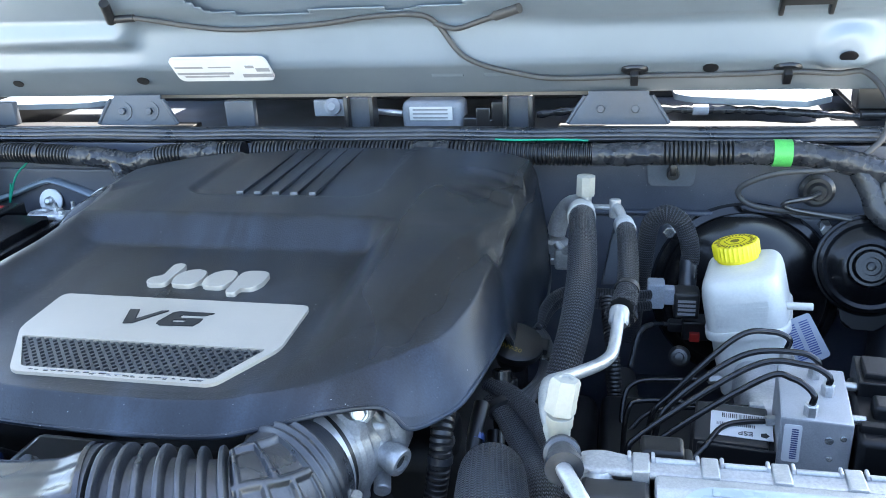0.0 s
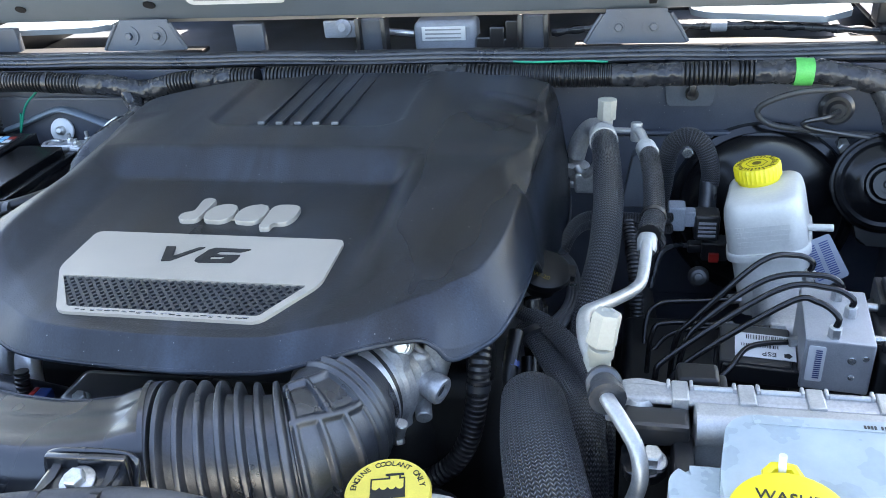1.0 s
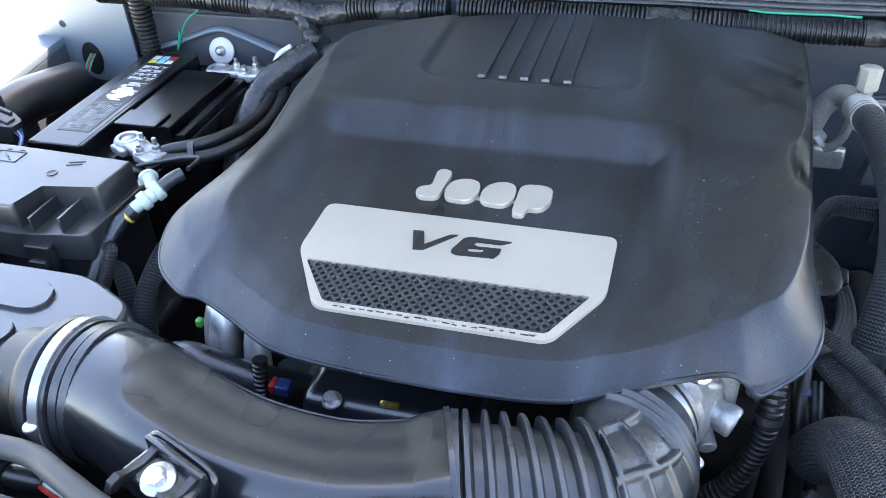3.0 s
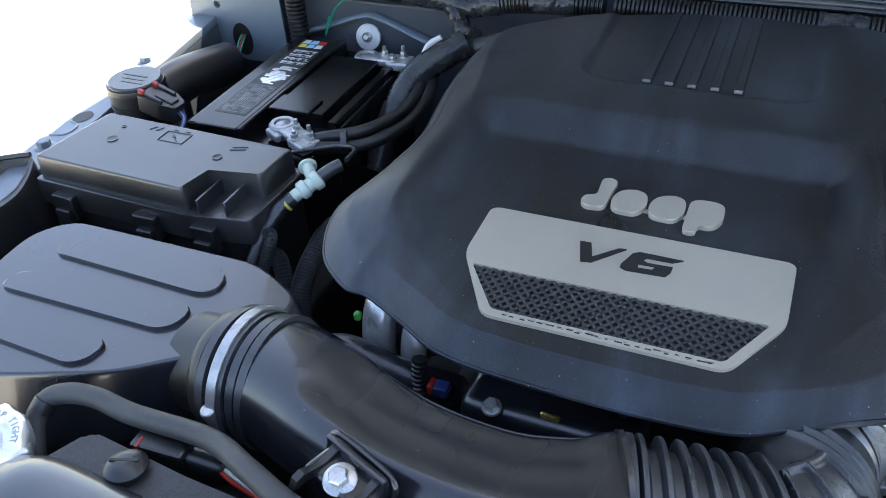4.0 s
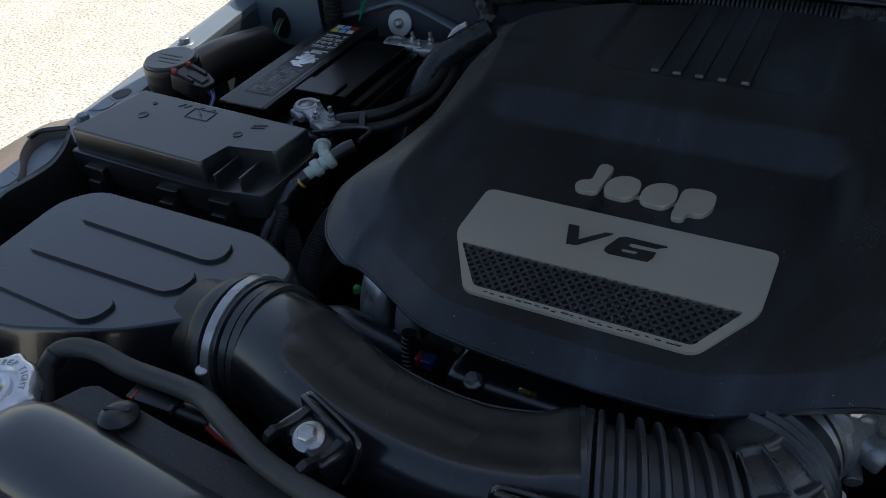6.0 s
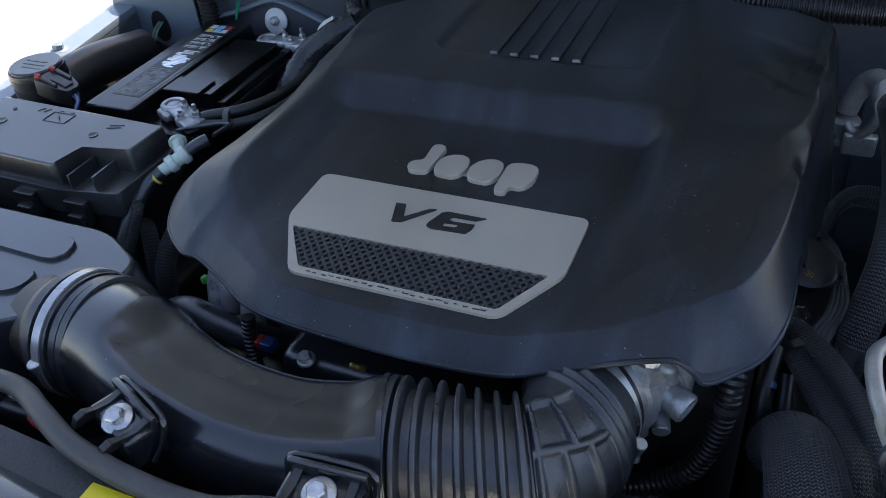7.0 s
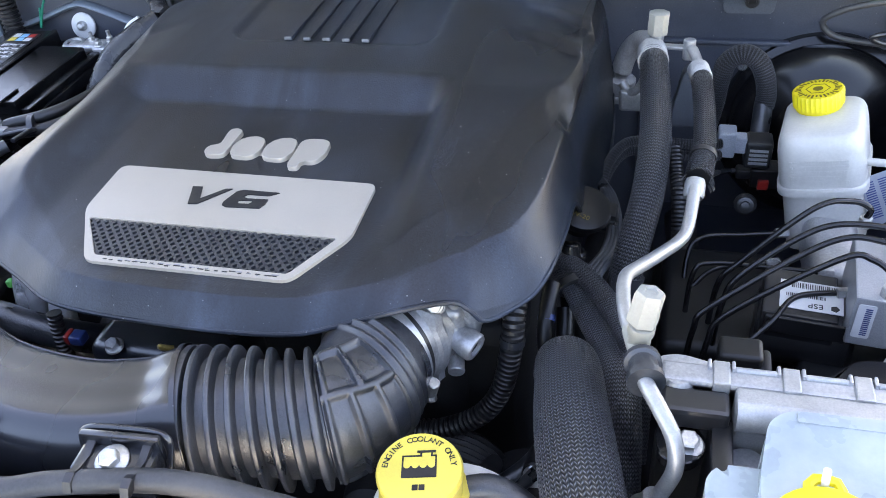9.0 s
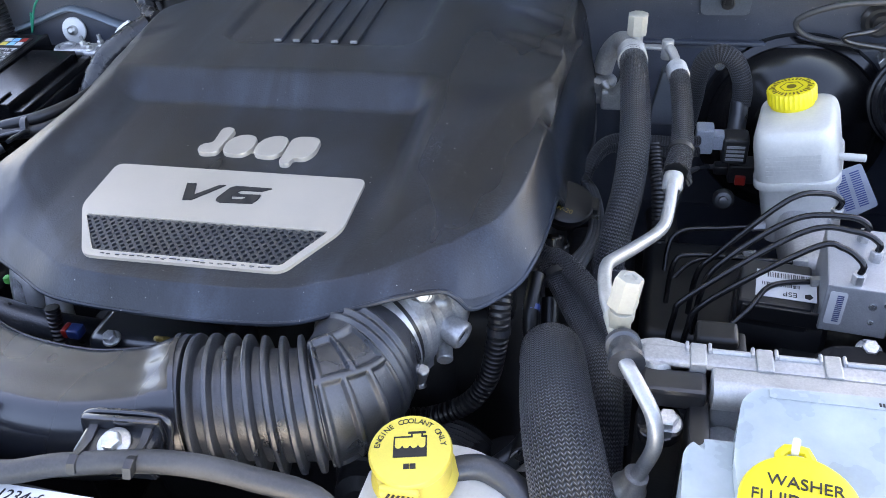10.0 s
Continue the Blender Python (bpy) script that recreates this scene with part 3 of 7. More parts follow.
for a, b, c, d in ((-0.08, -0.03, 0.008, 0.004), (-0.02, 0.02, 0.008, 0.003), (0.045, 0.06, 0.008, 0.006), (-0.08, 0.02, -0.006, 0.005), (-0.07, 0.01, -0.013, 0.004), (0.062, 0.085, 0.001, 0.008), (0.035, 0.088, -0.012, 0.008)):
    bm = fresh()
    box(bm, a, b, c - d / 2, c + d / 2, 0.0007, 0.0012, 0, 1, hood_frame(-0.222, 0.088, 0.006))
    part("print_bar", bm, GREY_INK, sticker)

spray = thing("washer_hose", on_hood(0.0, 0.1), "thin black washer hose clipped across the hood underside", "hose")
bm = fresh()
run = [(-0.381, 0.184), (-0.336, 0.181), (-0.259, 0.157), (-0.176, 0.147), (-0.041, 0.153), (0.043, 0.166), (0.114, 0.169), (0.145, 0.149), (0.189, 0.101), (0.281, 0.064), (0.35, 0.055), (0.434, 0.059), (0.58, 0.061), (0.657, 0.066), (0.718, 0.060)]
pts = [on_hood(x, y, 0.008) for x, y in run] + [Vector((0.515, 1.15, 1.375)), Vector((0.535, 1.10, 1.345)), Vector((0.525, 1.07, 1.30)), Vector((0.47, 1.045, 1.268)), Vector((0.40, 1.04, 1.262)), Vector((0.36, 1.05, 1.245)), Vector((0.345, 1.06, 1.225)), Vector((0.37, 1.06, 1.205)), Vector((0.45, 1.06, 1.195)), Vector((0.55, 1.05, 1.19))]
tube(bm, pts, 0.0042, 10, 0.008)
part("hose", bm, HOSE, spray)
bm = fresh()
tube(bm, [on_hood(0.142, 0.149, 0.008), on_hood(0.175, 0.144, 0.014), on_hood(0.214, 0.158, 0.016), on_hood(0.276, 0.193, 0.018)], lambda s, l, a: 0.0042 + 0.003 * step_up(s, l - 0.05, l - 0.045), 10, 0.004)
part("tee_branch", bm, HOSE, spray)
bm = fresh()
tube(bm, [on_hood(-0.340, 0.182, 0.008), on_hood(-0.382, 0.184, 0.01)], 0.006, 10, 0.004)
tube(bm, [on_hood(-0.380, 0.180, 0.01), on_hood(-0.368, 0.222, 0.014)], 0.008, 10, 0.004)
part("nozzle_elbow", bm, BLACK, spray)
for x in (0.437, 0.651):
    bm = fresh()
    lathe(bm, [(0, 0), (0.013, 0), (0.013, 0.003), (0.010, 0.006), (0, 0.006)], hood_frame(x, 0.070) @ Matrix.Diagonal((1.5, 0.8, 1, 1)), 24)
    box(bm, -0.006, 0.006, -0.026, -0.004, 0.0, 0.016, 0.002, 2, hood_frame(x, 0.076))
    part("clip", bm, BLACK, spray, "black push-in hose clip")
latch = thing("hood_bumper_bracket", on_hood(0.658, 0.175), "black bracket fixed to the hood underside", "bracket")
bm = fresh()
for a, b in ((-0.035, -0.028), (0.028, 0.035)):
    box(bm, a, b, -0.012, 0.03, 0, 0.012, 0.002, 2, hood_frame(0.658, 0.175))
box(bm, -0.035, 0.035, 0.006, 0.03, 0, 0.012, 0.002, 2, hood_frame(0.658, 0.175))
part("bracket", bm, BLACK, latch)


def hinge(x):
    m = Matrix.Translation((x, 1.168, 1.298)) @ pose(0, 0, 0, 78, 0, 0)
    b = fresh()
    prism(b, rounded([(-0.078, -0.002), (0.078, -0.002), (0.052, 0.043), (-0.052, 0.043)], 0.006), 0, 0.004, 0.0015, m)
    h = part("hinge", b, PAINT_BAY, hood, "blue-grey hinge bracket with two bolts")
    for k in (-1, 1):
        b = fresh()
        tube(b, [m @ Vector((k * 0.077, 0, 0.003)), m @ Vector((k * 0.064, 0.022, 0.004)), m @ Vector((k * 0.051, 0.042, 0.004))], 0.0032, 8)
        part("rim", b, PAINT_BAY, h)
    for u in (-0.026, 0.026):
        b = fresh()
        lathe(b, [(0.009, 0), (0.0165, 0), (0.0165, 0.002), (0.009, 0.002)], m @ pose(u, 0.022, 0.004), 24)
        bolt(b, m @ Vector((u, 0.022, 0.004)), m.to_3x3() @ Vector((0, 0, 1)), 0.0065, 0.008, 1.6)
        part("bolt", b, PAINT_BAY, h)
    b = fresh()
    box(b, -0.046, 0.046, 0.038, 0.050, -0.003, 0.003, 0.002, 2, m)
    part("arm", b, PAINT_BAY, h)


hinge(-0.65)
hinge(0.174)

# ---- cowl seal and what lies behind it ----
seal = thing("cowl_seal", (CX, 1.105, 1.285), "black ridged rubber weatherstrip along the top of the firewall", "weatherstrip")
for name, dy, dz, r, squash in (("base_strip", 0.0, -0.004, 0.021, 0.35), ("ridge", -0.014, 0.001, 0.0055, 0.9), ("ridge", -0.002, 0.004, 0.006, 0.9), ("lip", 0.014, 0.002, 0.009, 0.6)):
    bm = fresh()
    tube(bm, [(-1.06 + 0.08 * i, 1.105 + dy, 1.298 + dz + 0.001 * math.sin(i * 1.7)) for i in range(23)], r, 12, 0.02, flat=squash)
    part(name, bm, RUBBER, seal)

motor = thing("wiper_motor", (-0.14, 1.29, 1.245), "grey wiper motor with a white label in the cowl trough", "motor")
bm = fresh()
box(bm, -0.198, -0.088, 1.262, 1.315, 1.247, 1.312, 0.012, 4)
part("housing", bm, GREY, motor)
bm = fresh()
box(bm, -0.182, -0.106, 1.2585, 1.2605, 1.280, 1.304, 0.0008, 1, None)
part("label", bm, WHITE, motor, "white label with grey print")
for z in (1.299, 1.292, 1.285):
    bm = fresh()
    box(bm, -0.176, -0.114, 1.2575, 1.2588, z - 0.0012, z + 0.0012, 0)
    part("print_bar", bm, GREY_INK, motor)
bm = fresh()
tube(bm, [(-0.34, 1.27, 1.30), (-0.30, 1.275, 1.298), (-0.2, 1.28, 1.288)], 0.006, 10)
part("shaft", bm, STEEL, motor)
bm = fresh()
lathe(bm, [(0, 0), (0.015, 0), (0.015, 0.008), (0.010, 0.010), (0.007, 0.014), (0, 0.014)], pose(-0.322, 1.265, 1.304, 75, 0, 0), 24)
box(bm, -0.36, -0.30, 1.264, 1.272, 1.286, 1.316, 0.003, 2, None)
part("crank", bm, GREY, motor, "cast crank arm with pivot")
for x, w in ((-0.262, 0.045), (0.012, 0.042)):
    post = thing("cowl_post", (x, 1.24, 1.245), "dark plastic support post in the cowl trough", "bracket", "cowl posts")
    bm = fresh()
    box(bm, x - w / 2, x + w / 2, 1.235, 1.25, 1.245, 1.325, 0.004)
    part("web", bm, PAINT_BAY, post)
    for s in (-1, 1):
        bm = fresh()
        box(bm, x + s * w / 2 - 0.004, x + s * w / 2 + 0.004, 1.22, 1.25, 1.245, 1.33, 0.002)
        part("flange", bm, BLACK, post)
plug = thing("connector_cluster", (-0.045, 1.27, 1.246), "black electrical connectors with red locks in the cowl trough", "connector")
for i, (x, z) in enumerate(((-0.075, 1.268), (-0.052, 1.285), (-0.03, 1.265), (-0.025, 1.295))):
    bm = fresh()
    box(bm, x - 0.013, x + 0.013, 1.255, 1.28, z - 0.02, z + 0.018, 0.003)
    part("housing", bm, BLACK, plug)
for z in (1.30, 1.275):
    bm = fresh()
    box(bm, -0.012, -0.002, 1.245, 1.256, z - 0.004, z + 0.004, 0.001)
    part("lock", bm, RED, plug, "red locking tab")
loom = thing("cowl_cable", (0.35, 1.25, 1.246), "taped black cable lying in the cowl trough", "cable")
bm = fresh()
tube(bm, [(0.04, 1.26, 1.29), (0.12, 1.25, 1.30), (0.25, 1.25, 1.30), (0.38, 1.25, 1.298), (0.50, 1.24, 1.292), (0.60, 1.23, 1.288)], lambda s, l, a: 0.006 + 0.0012 * math.sin(s * 190), 10, 0.005)
part("cable", bm, TAPE, loom)
bm = fresh()
rod(bm, (0.29, 1.25, 1.299), (0.315, 1.25, 1.299), 0.009)
part("clip", bm, GREY, loom)

# ---- wiring harness along the firewall ----
harness = thing("wiring_harness", (-0.2, 1.055, 1.25), "black corrugated wiring harness wrapped with tape along the firewall", "wiring harness")
HARNESS = [(-0.98, 1.055, 1.278), (-0.80, 1.055, 1.277), (-0.66, 1.055, 1.270), (-0.60, 1.055, 1.262), (-0.53, 1.055, 1.276), (-0.40, 1.058, 1.281), (-0.1, 1.06, 1.282), (0.1, 1.058, 1.280), (0.3, 1.055, 1.284), (0.42, 1.055, 1.284), (0.49, 1.05, 1.272), (0.55, 1.045, 1.255)]
line, whole = spline(HARNESS, 0.004)
def stretch(x0, x1):
    got = [p for p in line if x0 <= p.x <= x1]
    return (got[:-3:6] or [got[0]]) + [got[-1]]
def rings_of(r, depth, pitch):
    return lambda s, l, a: r + depth * (1 if (s % pitch) < pitch * 0.55 else -1)
for x0, x1 in ((-0.98, -0.70), (-0.555, -0.50), (-0.45, -0.40), (-0.39, -0.12), (-0.08, 0.145), (0.235, 0.335)):
    bm = fresh()
    tube(bm, stretch(x0, x1), rings_of(0.0155, 0.0013, 0.006), 18, 0.0015)
    part("conduit", bm, BLACK, harness)
for x0, x1 in ((-0.71, -0.55), (-0.51, -0.44), (-0.13, -0.07), (0.14, 0.24), (0.33, 0.55)):
    bm = fresh()
    tube(bm, stretch(x0, x1), lambda s, l, a: 0.0165 + 0.0018 * noise.noise((s * 60, math.cos(a) * 2, math.sin(a) * 2 + x0)) + 0.0014 * noise.noise((s * 150, math.cos(a) * 5, math.sin(a) * 5)), 28, 0.002)
    part("tape_wrap", bm, TAPE, harness, "crinkled shiny black tape wrap")
bm = fresh()
tube(bm, stretch(0.383, 0.413), 0.0188, 20, 0.004)
part("marker_tape", bm, GREEN, harness, "bright green marker tape")
bm = fresh()
tube(bm, [(-0.63, 1.052, 1.262), (-0.615, 1.04, 1.245), (-0.60, 1.02, 1.235), (-0.575, 1.0, 1.238)], lambda s, l, a: 0.014 + 0.003 * noise.noise((s * 70, math.cos(a) * 2, math.sin(a) * 2)), 24, 0.002)
part("branch", bm, TAPE, harness, "taped branch towards the engine")
for x in (-0.775, 0.302):
    bm = fresh()
    tube(bm, stretch(x - 0.001, x + 0.009), 0.0180, 16, 0.003)
    part("cable_tie", bm, BLACK, harness)
bm = fresh()
tube(bm, [(0.0, 1.06, 1.302), (0.03, 1.055, 1.302), (0.1, 1.055, 1.303), (0.135, 1.06, 1.30)], 0.0016, 6)
part("stray_wire", bm, GREEN_WIRE, harness, "thin green wire")
clip = thing("harness_bracket", (0.254, 1.08, 1.225), "grey steel tab holding the harness to the firewall", "bracket")
bm = fresh()
prism(bm, rounded([(-0.032, -0.018), (0.032, -0.018), (0.036, 0.02), (-0.036, 0.02)], 0.006), 0, 0.003, 0.001, Matrix.Translation((0.254, 1.088, 1.243)) @ pose(0, 0, 0, 90, 0, 0))
part("tab", bm, PAINT_BAY, clip)
bm = fresh()
rod(bm, (0.256, 1.086, 1.246), (0.256, 1.072, 1.246), 0.009)
box(bm, 0.251, 0.261, 1.07, 1.082, 1.244, 1.262, 0.002)
part("fixing", bm, BLACK, clip)

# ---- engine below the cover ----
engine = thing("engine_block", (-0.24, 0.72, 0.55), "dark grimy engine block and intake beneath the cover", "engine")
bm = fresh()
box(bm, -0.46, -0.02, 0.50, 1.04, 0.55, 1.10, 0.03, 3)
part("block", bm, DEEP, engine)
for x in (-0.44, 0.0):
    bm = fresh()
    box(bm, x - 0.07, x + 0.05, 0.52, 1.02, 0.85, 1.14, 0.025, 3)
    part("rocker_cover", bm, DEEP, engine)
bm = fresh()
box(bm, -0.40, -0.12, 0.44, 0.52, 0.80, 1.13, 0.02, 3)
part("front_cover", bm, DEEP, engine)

# ---- engine cover ----
COVER_MID = Vector((-0.235, 0.70))
# outline of the lip: x, y, height of the lip, width of the skirt, height of the crease, roundness, reach of the bend above it
LIP = [(-0.273, 0.391, 1.233, 0.021, 1.2535, 1.12, 0.01), (-0.189, 0.391, 1.233, 0.021, 1.2535, 1.12, 0.01), (-0.135, 0.397, 1.233, 0.021, 1.2535, 1.12, 0.01), (-0.100, 0.412, 1.234, 0.020, 1.2535, 1.15, 0.012), (-0.05, 0.432, 1.240, 0.026, 1.2530, 1.15, 0.03), (-0.012, 0.452, 1.236, 0.032, 1.2535, 1.12, 0.04),
       (0.003, 0.453, 1.229, 0.040, 1.2550, 1.1, 0.04), (0.015, 0.459, 1.212, 0.048, 1.2575, 1.1, 0.045), (0.036, 0.480, 1.210, 0.046, 1.260, 1.1, 0.05), (0.052, 0.496, 1.215, 0.041, 1.261, 1.1, 0.05), (0.062, 0.516, 1.222, 0.035, 1.2615, 1.1, 0.055), (0.067, 0.548, 1.222, 0.028, 1.263, 1.1, 0.06),
       (0.069, 0.600, 1.212, 0.020, 1.267, 1.15, 0.06), (0.070, 0.645, 1.205, 0.016, 1.273, 1.2, 0.05), (0.073, 0.668, 1.190, 0.016, 1.277, 1.25, 0.04), (0.080, 0.690, 1.150, 0.022, 1.280, 1.35, 0.03), (0.083, 0.740, 1.140, 0.024, 1.277, 1.3, 0.010), (0.090, 0.80, 1.140, 0.027, 1.278, 1.25, 0.008), (0.093, 0.88, 1.140, 0.026, 1.281, 1.25, 0.007), (0.088, 0.955, 1.150, 0.022, 1.284, 1.25, 0.007),
       (0.072, 0.988, 1.21, 0.014, 1.285, 1.5, 0.008), (-0.02, 1.030, 1.255, 0.010, 1.284, 1.6, 0.015), (-0.15, 1.050, 1.262, 0.010, 1.286, 1.6, 0.015), (-0.26, 1.047, 1.262, 0.010, 1.286, 1.6, 0.015), (-0.38, 1.020, 1.262, 0.010, 1.282, 1.6, 0.02), (-0.47, 0.985, 1.250, 0.014, 1.272, 1.6, 0.03),
       (-0.535, 0.92, 1.246, 0.014, 1.270, 1.6, 0.03), (-0.541, 0.83, 1.250, 0.016, 1.272, 1.6, 0.035), (-0.527, 0.75, 1.258, 0.016, 1.276, 1.6, 0.035), (-0.515, 0.68, 1.264, 0.015, 1.279, 1.6, 0.035), (-0.528, 0.61, 1.258, 0.018, 1.274, 1.5, 0.04), (-0.550, 0.545, 1.248, 0.022, 1.264, 1.4, 0.045),
       (-0.536, 0.488, 1.236, 0.032, 1.256, 1.3, 0.05), (-0.496, 0.453, 1.233, 0.03, 1.253, 1.25, 0.04), (-0.468, 0.446, 1.235, 0.026, 1.253, 1.2, 0.03), (-0.424, 0.425, 1.234, 0.023, 1.253, 1.2, 0.02), (-0.384, 0.404, 1.233, 0.022, 1.2535, 1.15, 0.015), (-0.34, 0.395, 1.233, 0.021, 1.2535, 1.15, 0.012)]


def inside(x, y, x0, x1, y0, y1, r):
    """Distance in from the edge of a rounded rectangle."""
    qx, qy = abs(x - (x0 + x1) / 2) - (x1 - x0) / 2 + r, abs(y - (y0 + y1) / 2) - (y1 - y0) / 2 + r
    return r - math.hypot(max(qx, 0), max(qy, 0)) - min(max(qx, qy), 0)


def cover_top(x, y):
    """Height of the cover's upper surface away from its edges."""
    z = 1.2595 + 0.05 * (y - 0.52)
    rear = firm(y + 0.02 * step_up(x, -0.1, 0.0), 0.700, 0.738)
    sides = max(firm(x, -0.092, -0.066, 0.45) * step_up(y, 0.41, 0.70), firm(-x, 0.435, 0.475, 0.5) * step_up(y, 0.42, 0.62))
    lift = 1 - (1 - rear) * (1 - sides)
    z += lift * (0.0285 - 0.04 * max(0, y - 0.72))
    z -= 0.0040 * firm(inside(x, y, -0.372, -0.112, 0.806, 1.10, 0.03), 0.0, 0.005)
    edge = firm(x, -0.06, 0.05, 0.4)
    ledge = firm(x, -0.03, 0.015, 0.4)
    tilt = y + 0.58 * (x - 0.04)
    z += ledge * 0.0080 * (firm(tilt, 0.818, 0.827, 0.25) - step_up(tilt, 0.830, 0.888) + firm(tilt, 0.891, 0.900, 0.25)) - edge * 0.009 * step_up(y, 0.70, 0.78)
    z += 0.006 * firm(-x, 0.445, 0.50, 0.4) * (firm(y - 0.5 * (x + 0.49), 0.822, 0.836, 0.6) - step_up(y, 0.70, 0.80))
    hollow = math.hypot((x - 0.070) / 0.036, (y - 0.702) / 0.052)
    z -= 0.040 * (1 - firm(hollow, 0.30, 1.0, 0.35))
    return z


def edge_height(top, lip_z, d, skirt, crease, power, bend):
    """Height d metres in from the lip: the top bends down to the crease, and a skirt falls from it to the lip."""
    crease = max(crease, lip_z + 0.004)
    t = min(1.0, max(0.0, (skirt + bend - d) / bend))
    upper = top + min(0.0, crease - top) * (t - 0.06 * math.sin(math.pi * t))
    if d >= skirt:
        return upper
    return upper - (upper - lip_z) * (1 - d / skirt) ** power


def closed_curve(rows, count):
    """Smooth closed curve through rows of numbers, with count points."""
    out, k = [], len(rows)
    arr = [np.array(r) for r in rows]
    per = count // k + 1
    for i in range(k):
        a, b, c, d = arr[i - 1], arr[i], arr[(i + 1) % k], arr[(i + 2) % k]
        for j in range(per):
            t = j / per
            out.append(0.5 * (2 * b + (c - a) * t + (2 * a - 5 * b + 4 * c - d) * t * t + (3 * b - a - 3 * c + d) * t ** 3))
    return out


cover = thing("engine_cover", (-0.235, 0.70, 1.14), "large black moulded plastic engine cover with silver badge plate", "engine cover")
bm = fresh()
lip = closed_curve(LIP, 640)
shells = [0.0] + [0.016 * (i + 1) for i in range(45)] + [0.72 + 0.15 * (i + 1) / 18 for i in range(18)] + [0.87 + 0.13 * (i + 1) / 34 for i in range(34)]
rim_rows = np.array(lip)
rim_step = np.roll(rim_rows[:, :2], -1, 0) - rim_rows[:, :2]
rim_long = (rim_step ** 2).sum(axis=1) + 1e-12
turns = []
for i, (x, y, z, w, crease, power, bend) in enumerate(lip):
    ring = []
    edge = Vector((x, y))
    places = [COVER_MID.lerp(edge, s) for s in shells[1:]]
    px, py = np.array([q.x for q in places])[:, None], np.array([q.y for q in places])[:, None]
    along_rim = np.clip(((px - rim_rows[:, 0]) * rim_step[:, 0] + (py - rim_rows[:, 1]) * rim_step[:, 1]) / rim_long, 0, 1)
    gaps = np.hypot(px - rim_rows[:, 0] - along_rim * rim_step[:, 0], py - rim_rows[:, 1] - along_rim * rim_step[:, 1])
    least = gaps.min(axis=1)
    share = np.exp(-(gaps - least[:, None]) / 0.012)
    rows = (share @ rim_rows) / share.sum(axis=1)[:, None]
    for s, q, d, row in zip(shells[1:], places, least, rows):
        if s > 0.9999:
            ring.append(bm.verts.new((q.x, q.y, z)))
        else:
            ring.append(bm.verts.new((q.x, q.y, edge_height(cover_top(q.x, q.y), row[2], float(d), *[float(v) for v in row[3:]]))))
    low = edge + (edge - COVER_MID).normalized() * 0.0015
    ring.append(bm.verts.new((low.x, low.y, z - 0.001)))
    ring.append(bm.verts.new((low.x, low.y, z - 0.004)))
    inner = COVER_MID.lerp(edge, 0.985)
    ring.append(bm.verts.new((inner.x, inner.y, z - 0.004)))
    turns.append(ring)
# the front corner by the throttle body is rounded over
heights = np.array([[v.co.z for v in ring[:-4]] for ring in turns])
for _ in range(60):
    heights = (np.roll(heights, 1, 0) + 2 * heights + np.roll(heights, -1, 0)) / 4
for ring, row in zip(turns, heights):
    for v, z in zip(ring, row):
        near = max(0.8 - 0.8 * step_up(math.hypot(v.co.x - 0.012, v.co.y - 0.470), 0.015, 0.045), 0.8 - 0.8 * step_up(math.hypot(v.co.x - 0.062, v.co.y - 0.700), 0.03, 0.07))
        v.co.z += (z - v.co.z) * near
mid = bm.verts.new((COVER_MID.x, COVER_MID.y, cover_top(*COVER_MID)))
for a, b in zip(turns, turns[1:] + turns[:1]):
    bm.faces.new((mid, a[0], b[0]))
    for j in range(len(a) - 1):
        bm.faces.new((a[j], a[j + 1], b[j + 1], b[j]))
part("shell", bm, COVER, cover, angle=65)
bm = fresh()
low_rim = [(x, y, z - 0.002) for x, y, z, w, crease, power, bend in lip[::4]]
tube(bm, low_rim + low_rim[:1], 0.0024, 8, 0.004)
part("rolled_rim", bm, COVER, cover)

for i in range(5):
    x = -0.295 + 0.0248 * i
    bm = fresh()
    prism(bm, [(x - 0.005, 0.816), (x + 0.005, 0.816), (x + 0.005, 1.02), (x - 0.005, 1.02)], lambda a, b: cover_top(a, b) - 0.002, lambda a, b: cover_top(a, b) + 0.0035 * step_up(1.03 - b, 0, 0.15) + 0.001, 0.001)
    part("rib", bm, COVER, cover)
    # the front face is coloured pale, as if catching the light
    bm = fresh()
    box(bm, x - 0.0045, x + 0.0045, 0.8135, 0.8165, cover_top(x, 0.81) + 0.0004, cover_top(x, 0.82) + 0.005, 0.0006, 1)
    part("rib_end", bm, RIB_LIGHT, cover, "end of a rib, the light it catches put into a pale grey")

panel_z = lambda x, y: 1.2595 + 0.05 * (y - 0.52)
PLATE = rounded([(-0.392, 0.503), (-0.391, 0.574), (-0.111, 0.573), (-0.112, 0.494), (-0.149, 0.4315), (-0.350, 0.4315)], 0.010)
GRILLE = [(-0.380, 0.490), (-0.124, 0.491), (-0.153, 0.440), (-0.344, 0.440)]
bm = fresh()
outer = [bm.verts.new((p[0], p[1], panel_z(p[0], p[1]) + 0.0034)) for p in PLATE]
hole = [bm.verts.new((p[0], p[1], panel_z(p[0], p[1]) + 0.0034)) for p in rounded(GRILLE, 0.004, 3)]
rim = [bm.edges.new((a, b)) for a, b in zip(outer, outer[1:] + outer[:1])] + [bm.edges.new((a, b)) for a, b in zip(hole, hole[1:] + hole[:1])]
bmesh.ops.triangle_fill(bm, use_beauty=True, edges=rim)
faces = bmesh.ops.extrude_face_region(bm, geom=list(bm.faces))
